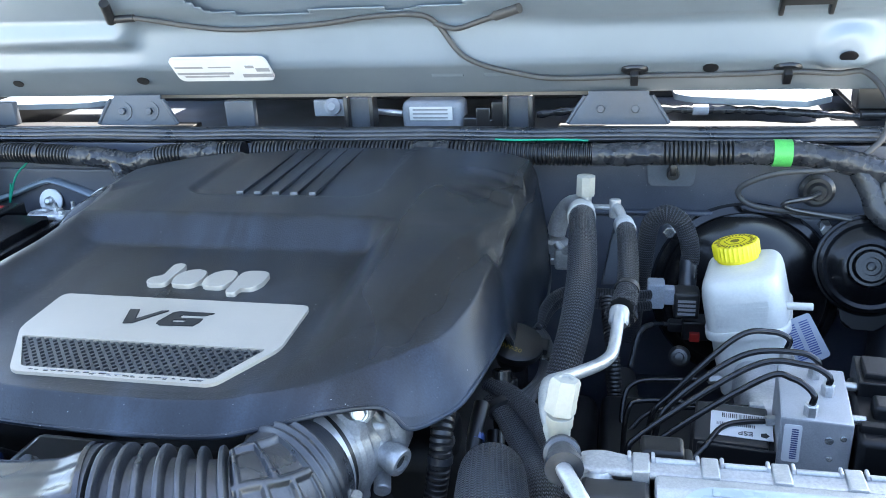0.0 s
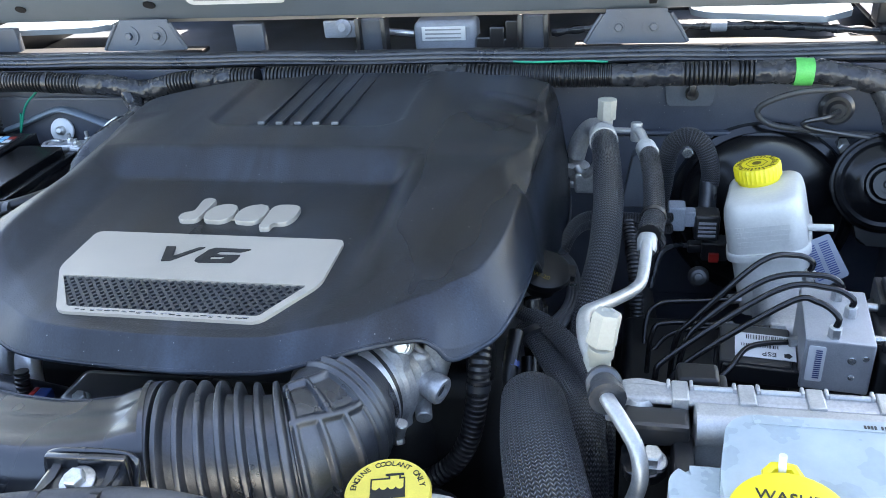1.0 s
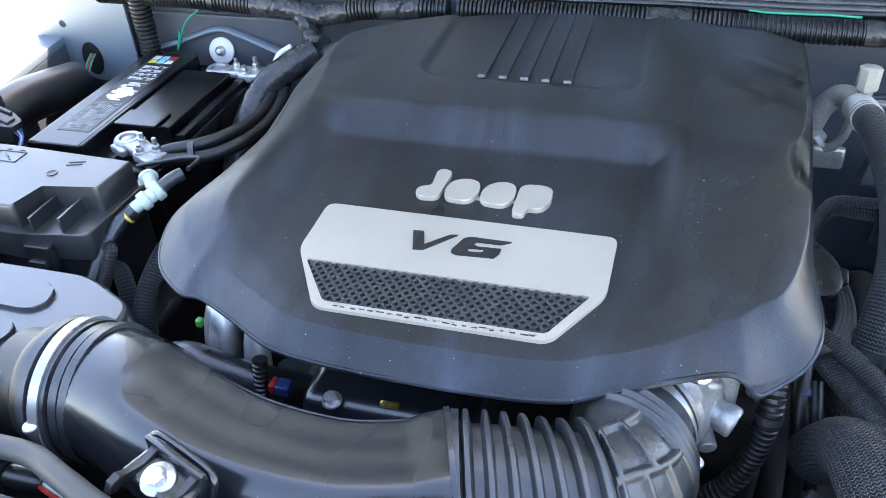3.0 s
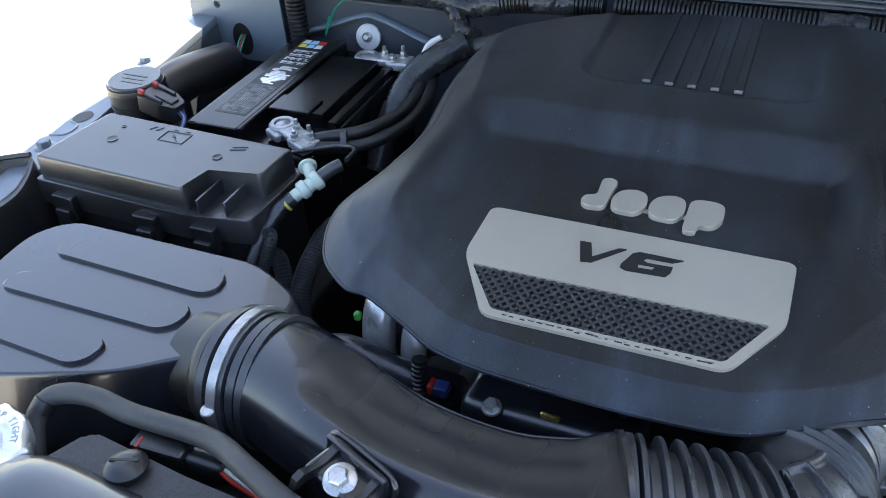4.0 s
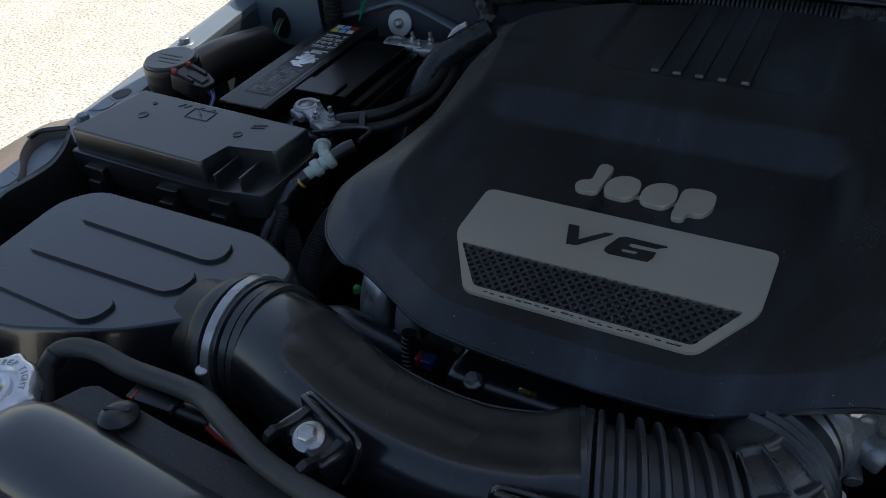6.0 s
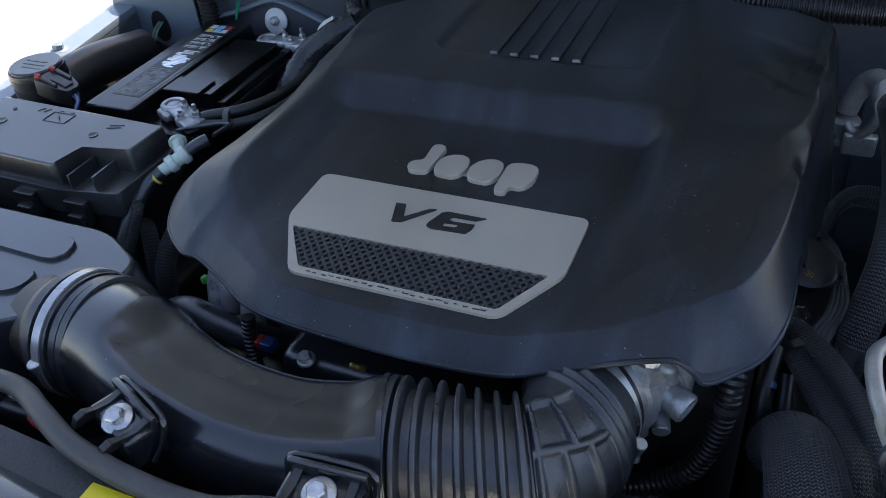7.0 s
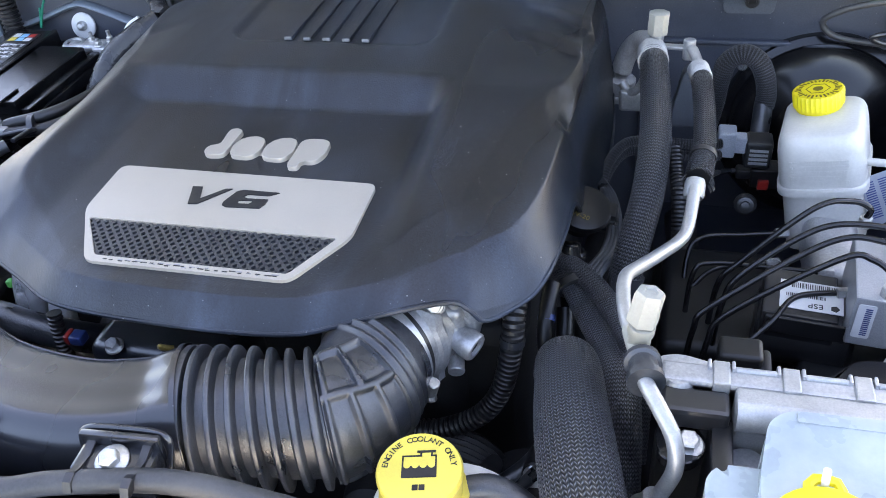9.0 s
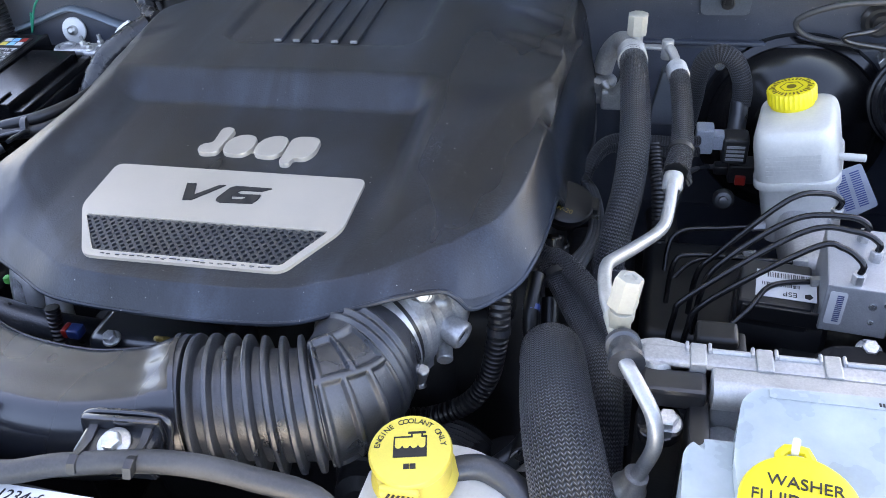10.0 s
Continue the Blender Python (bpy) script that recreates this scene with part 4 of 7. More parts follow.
bmesh.ops.translate(bm, verts=[g for g in faces["geom"] if isinstance(g, bmesh.types.BMVert)], vec=(0, 0, -0.006))
plate = part("badge_plate", bm, SILVER, cover, "satin silver badge plate with a mesh insert", angle=25)
bm = fresh()
prism(bm, GRILLE, lambda x, y: panel_z(x, y) - 0.003, lambda x, y: panel_z(x, y) - 0.0015)
part("mesh_backing", bm, INK, plate, "dark recess behind the mesh")


def clip_line(p, d, poly):
    """The piece of the line p + t d inside a convex outline, as two values of t."""
    lo, hi = -9.0, 9.0
    k = len(poly)
    area = sum(poly[i][0] * poly[(i + 1) % k][1] - poly[(i + 1) % k][0] * poly[i][1] for i in range(k))
    for i in range(k):
        a, b = Vector(poly[i]), Vector(poly[(i + 1) % k])
        n = Vector((-(b - a).y, (b - a).x)) * (1 if area > 0 else -1)
        f, g = n.dot(p - a), n.dot(d)
        if abs(g) < 1e-9:
            if f < 0:
                return None
        elif g > 0:
            lo = max(lo, -f / g)
        else:
            hi = min(hi, -f / g)
    return (lo, hi) if hi - lo > 0.001 else None


bm = fresh()
for slope in (1, -1):
    d = Vector((0.0090, 0.0100 * slope)).normalized()
    for i in range(-14, 60):
        p = Vector((-0.385 + 0.0090 * i, 0.44))
        got = clip_line(p, d, GRILLE)
        if not got:
            continue
        a, b = p + d * got[0], p + d * got[1]
        n = Vector((-d.y, d.x)) * 0.00135
        prism(bm, [a - n, b - n, b + n, a + n], lambda x, y: panel_z(x, y) - 0.0014, lambda x, y: panel_z(x, y) + 0.0020)
part("mesh", bm, MESH, plate, "black diamond mesh insert", smooth=False)
lifted = lambda x, y: panel_z(x, y) + 0.0046
bm = fresh()
prism(bm, [(-0.2959, 0.5470), (-0.2855, 0.5474), (-0.2800, 0.5290), (-0.2600, 0.5469), (-0.2531, 0.5478), (-0.2792, 0.5215), (-0.2886, 0.5204)], lambda x, y: panel_z(x, y) + 0.003, lifted)
part("emblem_letter", bm, INK, plate, "glossy black letter V", smooth=False)
bm = fresh()
six = [(-0.2027, 0.5470), (-0.2411, 0.5475), (-0.2467, 0.5442), (-0.2536, 0.5272), (-0.2534, 0.5230), (-0.2484, 0.5204), (-0.2140, 0.5221), (-0.2105, 0.5291), (-0.2101, 0.5359), (-0.2312, 0.5350), (-0.2365, 0.5369), (-0.2340, 0.5414), (-0.2115, 0.5416)]
eye = [(-0.2393, 0.5315), (-0.2262, 0.5322), (-0.2245, 0.5299), (-0.2269, 0.5271), (-0.2384, 0.5265)]
loops = [[bm.verts.new((x, y, lifted(x, y))) for x, y in pts] for pts in (six, eye)]
rim = [bm.edges.new((a, b)) for ring in loops for a, b in zip(ring, ring[1:] + ring[:1])]
bmesh.ops.triangle_fill(bm, use_beauty=True, edges=rim)
faces = bmesh.ops.extrude_face_region(bm, geom=list(bm.faces))
bmesh.ops.translate(bm, verts=[g for g in faces["geom"] if isinstance(g, bmesh.types.BMVert)], vec=(0, 0, -0.0014))
part("emblem_numeral", bm, INK, plate, "glossy black figure 6", smooth=False)
for k in range(2):
    bm = fresh()
    for i in range(22):
        x = -0.335 + 0.008 * i + 0.003 * random.random()
        y = 0.434 + 0.003 * random.random() * (1 if k else 0.6)
        box(bm, x, x + 0.002 + 0.005 * random.random(), y, y + 0.0012, panel_z(x, y) + 0.0033, panel_z(x, y) + 0.0037, 0)
    part("scuff", bm, GREY_INK if k else INK, plate, "dark scuffs along the plate's edge")

# the maker's emblem as plain raised silver shapes
emblem = part("emblem", (lambda b: prism(b, rounded([(-0.270, 0.609), (-0.196, 0.611), (-0.196, 0.616), (-0.270, 0.614)], 0.002), lambda x, y: panel_z(x, y) - 0.001, lambda x, y: panel_z(x, y) + 0.001))(fresh()), SILVER, cover, "raised satin silver emblem of plain shapes")
for pts, r in (([(-0.3001, 0.6496), (-0.2839, 0.6482), (-0.2880, 0.6010), (-0.3060, 0.5990), (-0.3130, 0.6060), (-0.3090, 0.6180), (-0.2990, 0.6170)], 0.007),
               ([(-0.2830, 0.6010), (-0.2580, 0.6000), (-0.2500, 0.6120), (-0.2520, 0.6360), (-0.2740, 0.6370), (-0.2840, 0.6230)], 0.014),
               ([(-0.2470, 0.6010), (-0.2220, 0.5995), (-0.2140, 0.6120), (-0.2160, 0.6370), (-0.2370, 0.6380), (-0.2480, 0.6230)], 0.014),
               ([(-0.2127, 0.5880), (-0.2000, 0.5880), (-0.2005, 0.6000), (-0.1870, 0.5990), (-0.1790, 0.6120), (-0.1800, 0.6370), (-0.1960, 0.6390), (-0.2120, 0.6365)], 0.009)):
    bm = fresh()
    prism(bm, rounded(pts, r), lambda x, y: panel_z(x, y) - 0.001, lambda x, y: panel_z(x, y) + 0.0052, 0.0009)
    part("emblem_shape", bm, SILVER, emblem)

# ---- intake duct, bellows and elbow ----
def clip_top(a, how):
    """Share by which the duct's round section is cut back to a flattish top, facing up and a little backwards."""
    k = math.cos(a - radians(102))
    return how * 0.22 * step_up(k, 0.74, 1.0)


duct = thing("intake_duct", (-0.30, 0.32, 1.10), "black moulded air intake duct with ribbed rubber bellows", "air duct")
bm = fresh()
tube(bm, [(-0.545, 0.352, 1.196), (-0.51, 0.350, 1.199), (-0.47, 0.338, 1.203), (-0.42, 0.317, 1.205), (-0.36, 0.300, 1.204), (-0.29, 0.295, 1.203), (-0.24, 0.305, 1.202), (-0.200, 0.3218, 1.201)],
     lambda s, l, a: (0.058 - 0.004 * step_up(s, 0.05, 0.2)) * (1 - clip_top(a, step_up(s, 0.085, 0.125))) + 0.0045 * step_up(s, l - 0.034, l - 0.004), 72, 0.004, flat=0.98)
part("duct", bm, DUCT, duct, "smooth satin black duct")
bm = fresh()
surface_line([(-0.51, 0.350, 1.199), (-0.47, 0.338, 1.203), (-0.42, 0.317, 1.205), (-0.36, 0.300, 1.204), (-0.29, 0.295, 1.203), (-0.24, 0.305, 1.202), (-0.210, 0.317, 1.202)], 0.0535, 146, 0.0016, bm)
part("mould_line", bm, DUCT, duct)
for k, (x, r) in enumerate(((-0.5285, 0.0612), (-0.518, 0.0600), (-0.5075, 0.0618), (-0.5465, 0.0622))):
    bm = fresh()
    tube(bm, [(x - 0.004, 0.3515, 1.197), (x + 0.004, 0.351, 1.1975)], r, 40, 0.004)
    part("cuff", bm, RUBBER, duct)
bm = fresh()
tube(bm, [(-0.5425, 0.352, 1.197), (-0.5335, 0.3518, 1.197)], 0.0632, 56, 0.004)
clamp = part("clamp_band", bm, BAND, duct, "bright steel worm-drive clamp band")
bm = fresh()
rod(bm, (-0.541, 0.297, 1.190), (-0.541, 0.290, 1.215), 0.0065, 12)
bolt(bm, (-0.541, 0.299, 1.190), (0, 0.2, -1), 0.006, 0.007, 1.2)
part("clamp_screw", bm, STEEL, clamp)

BELLOW = [(-0.199, 0.322, 1.201), (-0.170, 0.328, 1.200), (-0.142, 0.333, 1.198), (-0.116, 0.338, 1.195), (-0.094, 0.350, 1.191), (-0.080, 0.380, 1.186), (-0.075, 0.415, 1.181), (-0.072, 0.451, 1.176)]
bead = lambda x, w: math.exp(-(x / w) ** 6)
ridge = lambda x, w: math.exp(-(x / w) ** 4)


def bellow_radius(s, l, deg):
    """Tall thin ribs of the bellows, then the elbow with its raised web, then plain rings up to the cuff."""
    base = 0.0500 + 0.0045 * step_up(s, 0.100, 0.120) - 0.0045 * step_up(s, 0.15, l)
    if s < 0.006:
        return 0.0580
    if s < 0.108:
        k = (s - 0.011) / 0.0152
        return base - 0.002 + 0.0104 * bead((k - round(k)) * 0.0152, 0.0030) ** 0.7
    if s > l - 0.024:
        return base
    if s > l - 0.056:
        return base + 0.0019 - 0.0019 * math.cos((s - l + 0.056) / 0.0107 * math.tau)
    spine = 62 - 16 * step_up(s, 0.108, l - 0.056)
    k = (s - 0.112) / 0.0155
    outer = ridge((k - round(k)) * 0.0155, 0.0019)
    k = (s - 0.112) / 0.0232
    upper = ridge((k - round(k)) * 0.0232, 0.0026)
    split = step_up(deg, spine - 2, spine + 2)
    rib = outer * (1 - split) + upper * split * (1 - step_up(deg, spine + 40, spine + 46))
    foot = step_up(-38 - deg, 0, 3) if deg < -38 else 0.0
    rib = max(rib, ridge((deg - spine) * 0.00095, 0.0036), ridge((deg - spine - 42) * 0.00095, 0.0036), foot * 0.8)
    return base + 0.0050 * rib * step_up(l - 0.056 - s, 0, 0.004)


bm = fresh()
line, length = spline(BELLOW, 0.0007)
rings, run = [], 0.0
for i, p in enumerate(line):
    if i:
        run += (p - line[i - 1]).length
    turn = radians(16 + 8 * step_up(run, 0, 0.10) + 41 * step_up(run, 0.098, 0.168))
    side = Vector((math.sin(turn), -math.cos(turn), 0))
    ring = []
    for j in range(320):
        a = math.tau * j / 320
        deg = math.degrees(a)
        r = bellow_radius(run, length, deg - 360 if deg > 230 else deg)
        ring.append(bm.verts.new(p + side * math.cos(a) * r + Vector((0, 0, math.sin(a) * r))))
    rings.append(ring)
for a, b in zip(rings, rings[1:]):
    for j in range(320):
        bm.faces.new((a[j], a[(j + 1) % 320], b[(j + 1) % 320], b[j]))
bellows = part("bellows", bm, RUBBER, duct, "dusty black ribbed rubber bellows and elbow")
bm = fresh()
tube(bm, [(-0.2015, 0.3212, 1.201), (-0.1977, 0.3226, 1.201)], 0.0600, 48, 0.002)
part("collar", bm, DUCT, duct)
OUTLET, OUT = Vector((-0.072, 0.451, 1.176)), Vector((0.42, 0.905, -0.08)).normalized()
bm = fresh()
tube(bm, [OUTLET - OUT * 0.019, OUTLET - OUT * 0.003], 0.0518, 64, 0.003)
band = part("clamp_band", bm, BAND, duct, "bright steel clamp band at the throttle body")
bm = fresh()
rod(bm, (-0.031, 0.421, 1.148), (-0.024, 0.418, 1.168), 0.0058, 14)
bolt(bm, (-0.030, 0.421, 1.150), (0.3, -0.6, -1), 0.0052, 0.008, 1.25)
box(bm, -0.036, -0.026, 0.417, 0.428, 1.150, 1.166, 0.002)
part("clamp_screw", bm, STEEL, band)


def strap(x, y, z, turn):
    """A moulded lug that holds the vent hose: back wall, seat, two curved fingers and a bolt."""
    m = pose(x, y, z, 0, 0, turn)
    b = fresh()
    box(b, -0.031, 0.031, 0.013, 0.019, -0.036, 0.002, 0.002, 2, m)
    box(b, -0.030, 0.030, -0.010, 0.015, -0.036, -0.008, 0.003, 2, m)
    part("lug", b, DUCT, duct)
    b = fresh()
    tube(b, [m @ Vector(q) for q in ((-0.033, 0.004, -0.034), (-0.034, 0.016, -0.018), (-0.031, 0.022, -0.003), (0, 0.0235, -0.001), (0.031, 0.022, -0.003), (0.034, 0.016, -0.018), (0.033, 0.004, -0.034))], 0.0026, 10, 0.003)
    part("lug_rim", b, DUCT, duct)
    for k in (-1, 1):
        b = fresh()
        prism(b, [(0.016, -0.003), (0.002, -0.008), (-0.008, -0.006), (-0.016, -0.002), (-0.023, -0.004), (-0.027, -0.011), (-0.022, -0.013), (-0.016, -0.009), (-0.006, -0.014), (0.016, -0.016)], k * 0.0215 - 0.0032, k * 0.0215 + 0.0032, 0.0012,
              m @ Matrix(((0, 0, 1, 0), (1, 0, 0, 0), (0, 1, 0, 0), (0, 0, 0, 1))))
        part("finger", b, BLACK, duct, "hose-clip finger")
    b = fresh()
    bolt(b, m @ Vector((0, 0, -0.008)), (0, -0.25, 1), 0.0075, 0.009, 1.7)
    part("bolt", b, STEEL, duct)


strap(-0.205, 0.237, 1.260, 4)
strap(-0.381, 0.240, 1.266, -22)

throttle = thing("throttle_body", (-0.02, 0.46, 1.12), "cast aluminium throttle body beside the rubber elbow", "throttle body")
bm = fresh()
tube(bm, [OUTLET - OUT * 0.004, OUTLET + OUT * 0.003], 0.0495, 48, 0.003)
part("mouth_ring", bm, BLACK, throttle, "dark rubber end ring")
bm = fresh()
tube(bm, [OUTLET + OUT * 0.002, OUTLET + OUT * 0.055], lambda s, l, a: 0.047 + 0.003 * step_up(s, 0.010, 0.012) - 0.004 * step_up(s, 0.022, 0.026) + 0.006 * math.exp(-((a % (math.pi / 2) - 0.8) / 0.16) ** 4) * step_up(s, 0.010, 0.012) * (1 - step_up(s, 0.022, 0.024)), 64, 0.003)
part("barrel", bm, ALLOY, throttle)
bm = fresh()
box(bm, -0.040, -0.008, 0.470, 0.500, 1.150, 1.205, 0.008, 3)
part("housing", bm, ALLOY, throttle)
for a, b, r in (((-0.028, 0.478, 1.176), (-0.001, 0.466, 1.170), 0.0125), ((-0.031, 0.485, 1.212), (-0.029, 0.461, 1.221), 0.0105), ((-0.02, 0.478, 1.148), (-0.014, 0.455, 1.143), 0.008)):
    bm = fresh()
    rod(bm, a, b, r, 20)
    part("boss", bm, ALLOY, throttle)
bm = fresh()
bolt(bm, (-0.029, 0.461, 1.2213), (0.1, -1, 0.4), 0.0065, 0.007, 1.3)
part("screw", bm, STEEL, throttle)
bm = fresh()
lathe(bm, [(0.0085, 0), (0.0130, 0), (0.0140, 0.003), (0.0140, 0.012), (0.0125, 0.014), (0.0085, 0.014)], along((-0.008, 0.469, 1.172), (0.014, 0.459, 1.167)), 28)
part("boss_rim", bm, ALLOY, throttle)
bm = fresh()
rod(bm, (-0.006, 0.468, 1.1715), (0.0015, 0.4646, 1.1699), 0.0084, 20)
part("bore", bm, INK, throttle, "dark bore of the boss")
for a, b, w in (((-0.040, 0.470, 1.208), (-0.010, 0.470, 1.176), 0.004), ((-0.034, 0.468, 1.150), (-0.008, 0.468, 1.170), 0.004), ((-0.022, 0.476, 1.212), (-0.004, 0.480, 1.185), 0.003)):
    bm = fresh()
    rod(bm, a, b, w, 12)
    part("web", bm, ALLOY, throttle)
bm = fresh()
box(bm, -0.016, 0.004, 0.478, 0.512, 1.165, 1.212, 0.006, 3)
part("motor_housing", bm, ALLOY, throttle)

lug = thing("bracket_bolt", (0.03, 0.53, 1.12), "dark bracket with hexagon bolt below the cover's tip", "bolt")
bm = fresh()
box(bm, 0.012, 0.040, 0.53, 0.56, 1.10, 1.165, 0.006)
part("bracket", bm, DEEP, lug)
bm = fresh()
bolt(bm, (0.027, 0.529, 1.150), (0.1, -1, 0.2), 0.008, 0.012, 1.4)
part("bolt", bm, STEEL, lug)

# ---- air filter box ----
airbox = thing("air_filter_box", (-0.69, 0.35, 1.05), "black plastic air filter box with three raised bars", "air filter")
lid = [(-0.838, 0.464), (-0.594, 0.464), (-0.530, 0.432), (-0.528, 0.405), (-0.572, 0.338), (-0.640, 0.288), (-0.745, 0.248), (-0.842, 0.238), (-0.862, 0.25), (-0.868, 0.43)]
air_top = lambda x, y: 1.2255 + 0.02 * (y - 0.36)
bm = fresh()
shape = rounded(lid, 0.022, 5)
rings = []
for grow_x, grow_y, drop in ((1.05, 1.16, 0.0755), (1.035, 1.12, 0.050), (0.985, 0.985, 0.0075), (0.978, 0.972, 0.0035), (0.968, 0.958, 0.001), (0.955, 0.94, 0.0)):
    ring = []
    for p in shape:
        x = -0.70 + (p[0] + 0.70) * (grow_x if p[0] < -0.65 else 1 + (min(grow_x, 1.0) - 1))
        y = 0.36 + (p[1] - 0.36) * grow_y
        ring.append(bm.verts.new((x, y, air_top(x, y) - drop)))
    rings.append(ring)
count = len(shape)
for a, b in zip(rings, rings[1:]):
    for i in range(count):
        bm.faces.new((a[i], a[(i + 1) % count], b[(i + 1) % count], b[i]))
bm.faces.new(rings[0][::-1])
bm.faces.new(rings[-1])
part("lid", bm, SATIN, airbox)
bm = fresh()
prism(bm, rounded([(x + (x + 0.7) * 0.03, y + (y - 0.36) * 0.05) for x, y in lid], 0.012), 1.05, 1.155, 0.004)
part("tray", bm, BLACK, airbox)
for pts in ([(-0.812, 0.405), (-0.806, 0.436), (-0.622, 0.438), (-0.610, 0.424), (-0.614, 0.405), (-0.628, 0.400)],
            [(-0.826, 0.345), (-0.820, 0.372), (-0.632, 0.386), (-0.616, 0.378), (-0.620, 0.356), (-0.634, 0.346)],
            [(-0.826, 0.290), (-0.822, 0.312), (-0.680, 0.322), (-0.664, 0.316), (-0.668, 0.294), (-0.682, 0.284)]):
    bm = fresh()
    prism(bm, rounded(pts, 0.012), lambda x, y: air_top(x, y) - 0.001, lambda x, y: air_top(x, y) + 0.0042, 0.0014)
    part("raised_bar", bm, SATIN, airbox)
for i, x in enumerate((-0.855, -0.83, -0.80, -0.77, -0.74)):
    bm = fresh()
    prism(bm, [(0, 0), (0.03, 0), (0.03, 0.05)], -0.0015, 0.0015, 0, pose(x, 0.232 - 0.01, 1.13, 90, 0, 90) @ pose(0, 0, 0))
    part("gusset", bm, BLACK, airbox)
bm = fresh()
tube(bm, [(-0.600, 0.360, 1.185), (-0.546, 0.352, 1.196)], lambda s, l, a: 0.048 + 0.011 * step_up(s, l - 0.022, l - 0.010), 40, 0.004)
part("outlet", bm, BLACK, airbox)

# ---- fuse box ----
fuses = thing("fuse_box", (-0.82, 0.6, 1.08), "black plastic fuse box with clipped lid", "fuse box")
ft = 1.238
bm = fresh()
lid = [(-0.968, 0.540), (-0.744, 0.534), (-0.742, 0.582), (-0.672, 0.586), (-0.668, 0.650), (-0.952, 0.660)]
prism(bm, rounded(lid, 0.006, 3), 1.205, ft, 0.003, draft=0.012)
top = part("lid", bm, DUSTY, fuses)
bm = fresh()
skirt = [(-0.975, 0.534), (-0.745, 0.527), (-0.664, 0.541), (-0.660, 0.656), (-0.955, 0.668)]
prism(bm, rounded(skirt, 0.008, 3), 1.175, 1.208, 0.003)
part("lid_step", bm, DUSTY, fuses)
bm = fresh()
prism(bm, rounded([(x + (x + 0.82) * -0.05, y + (y - 0.6) * -0.06) for x, y in skirt], 0.008, 3), 1.08, 1.178, 0.002)
part("base", bm, BLACK, fuses)
for x, y in ((-0.925, 0.530), (-0.80, 0.527), (-0.72, 0.529)):
    bm = fresh()
    box(bm, x - 0.016, x + 0.016, y - 0.008, y + 0.004, 1.165, 1.198, 0.002)
    box(bm, x - 0.011, x + 0.011, y - 0.014, y - 0.004, 1.160, 1.182, 0.002)
    part("clip", bm, BLACK, fuses)
bm = fresh()
box(bm, -0.95, -0.70, 0.5245, 0.530, 1.150, 1.158, 0.002)
part("flange", bm, BLACK, fuses)
for x in (-0.728, -0.695):
    bm = fresh()
    box(bm, x - 0.0015, x + 0.0015, 0.532 + (x + 0.745) * 0.17, 0.582, 1.205, 1.226, 0.0005, 1)
    part("web", bm, SATIN, fuses)
for x, y, r in ((-0.898, 0.602, 0.007), (-0.745, 0.605, 0.006), (-0.905, 0.632, 0.003)):
    bm = fresh()
    lathe(bm, [(0, 0), (r, 0), (r, 0.001), (r * 0.7, 0.0004), (0, 0.0004)], pose(x, y, ft), 20)
    part("moulding_mark", bm, BLACK, fuses)
for a, b in (((-0.842, 0.618), (-0.806, 0.618)), ((-0.842, 0.640), (-0.806, 0.640)), ((-0.842, 0.618), (-0.842, 0.640)), ((-0.806, 0.618), (-0.806, 0.640)), ((-0.832, 0.636), (-0.822, 0.628)), ((-0.822, 0.628), (-0.828, 0.630)), ((-0.828, 0.630), (-0.816, 0.622)),
             ((-0.836, 0.644), (-0.830, 0.644)), ((-0.818, 0.644), (-0.812, 0.644)), ((-0.868, 0.636), (-0.862, 0.645)), ((-0.858, 0.636), (-0.852, 0.645)), ((-0.740, 0.630), (-0.722, 0.636)), ((-0.740, 0.624), (-0.722, 0.630))):
    bm = fresh()
    rod(bm, (*a, ft + 0.0002), (*b, ft + 0.0002), 0.0008, 6)
    part("symbol_stroke", bm, BLACK, fuses)

# ---- battery ----
battery = thing("battery", (-0.82, 0.88, 1.0), "black car battery with printed label strip", "battery")
bm = fresh()
box(bm, -0.905, -0.700, 0.720, 1.035, 1.0, 1.160, 0.004)
part("case", bm, CASE, battery)
bm = fresh()
box(bm, -0.908, -0.697, 0.717, 1.038, 1.158, 1.176, 0.004)
part("top", bm, CASE, battery, "glossy stepped battery top")
for name, x0, x1, y0, y1, z0, z1 in (("raised_deck", -0.800, -0.722, 0.800, 0.975, 1.1755, 1.196), ("handle_block", -0.802, -0.738, 0.792, 0.834, 1.1955, 1.1995), ("edge_rail", -0.716, -0.702, 0.80, 0.985, 1.1755, 1.186), ("label_rail", -0.8115, -0.8045, 0.728, 1.028, 1.1755, 1.199)):
    bm = fresh()
    box(bm, x0, x1, y0, y1, z0, z1, 0.0018)
    part(name, bm, CASE, battery)
bm = fresh()
box(bm, -0.893, -0.812, 0.728, 1.028, 1.174, 1.197, 0.003)
part("vent_cover", bm, CASE, battery)
bm = fresh()
box(bm, -0.872, -0.822, 0.765, 1.012, 1.1965, 1.1975, 0)
part("label", bm, INK, battery, "black label strip with white print")
random.seed(5)
bm = fresh()
for x in (-0.869, -0.8265):
    box(bm, x, x + 0.0008, 0.770, 0.850, 1.1973, 1.1977, 0)
for y in (0.770, 0.850):
    box(bm, -0.869, -0.8257, y, y + 0.0008, 1.1973, 1.1977, 0)
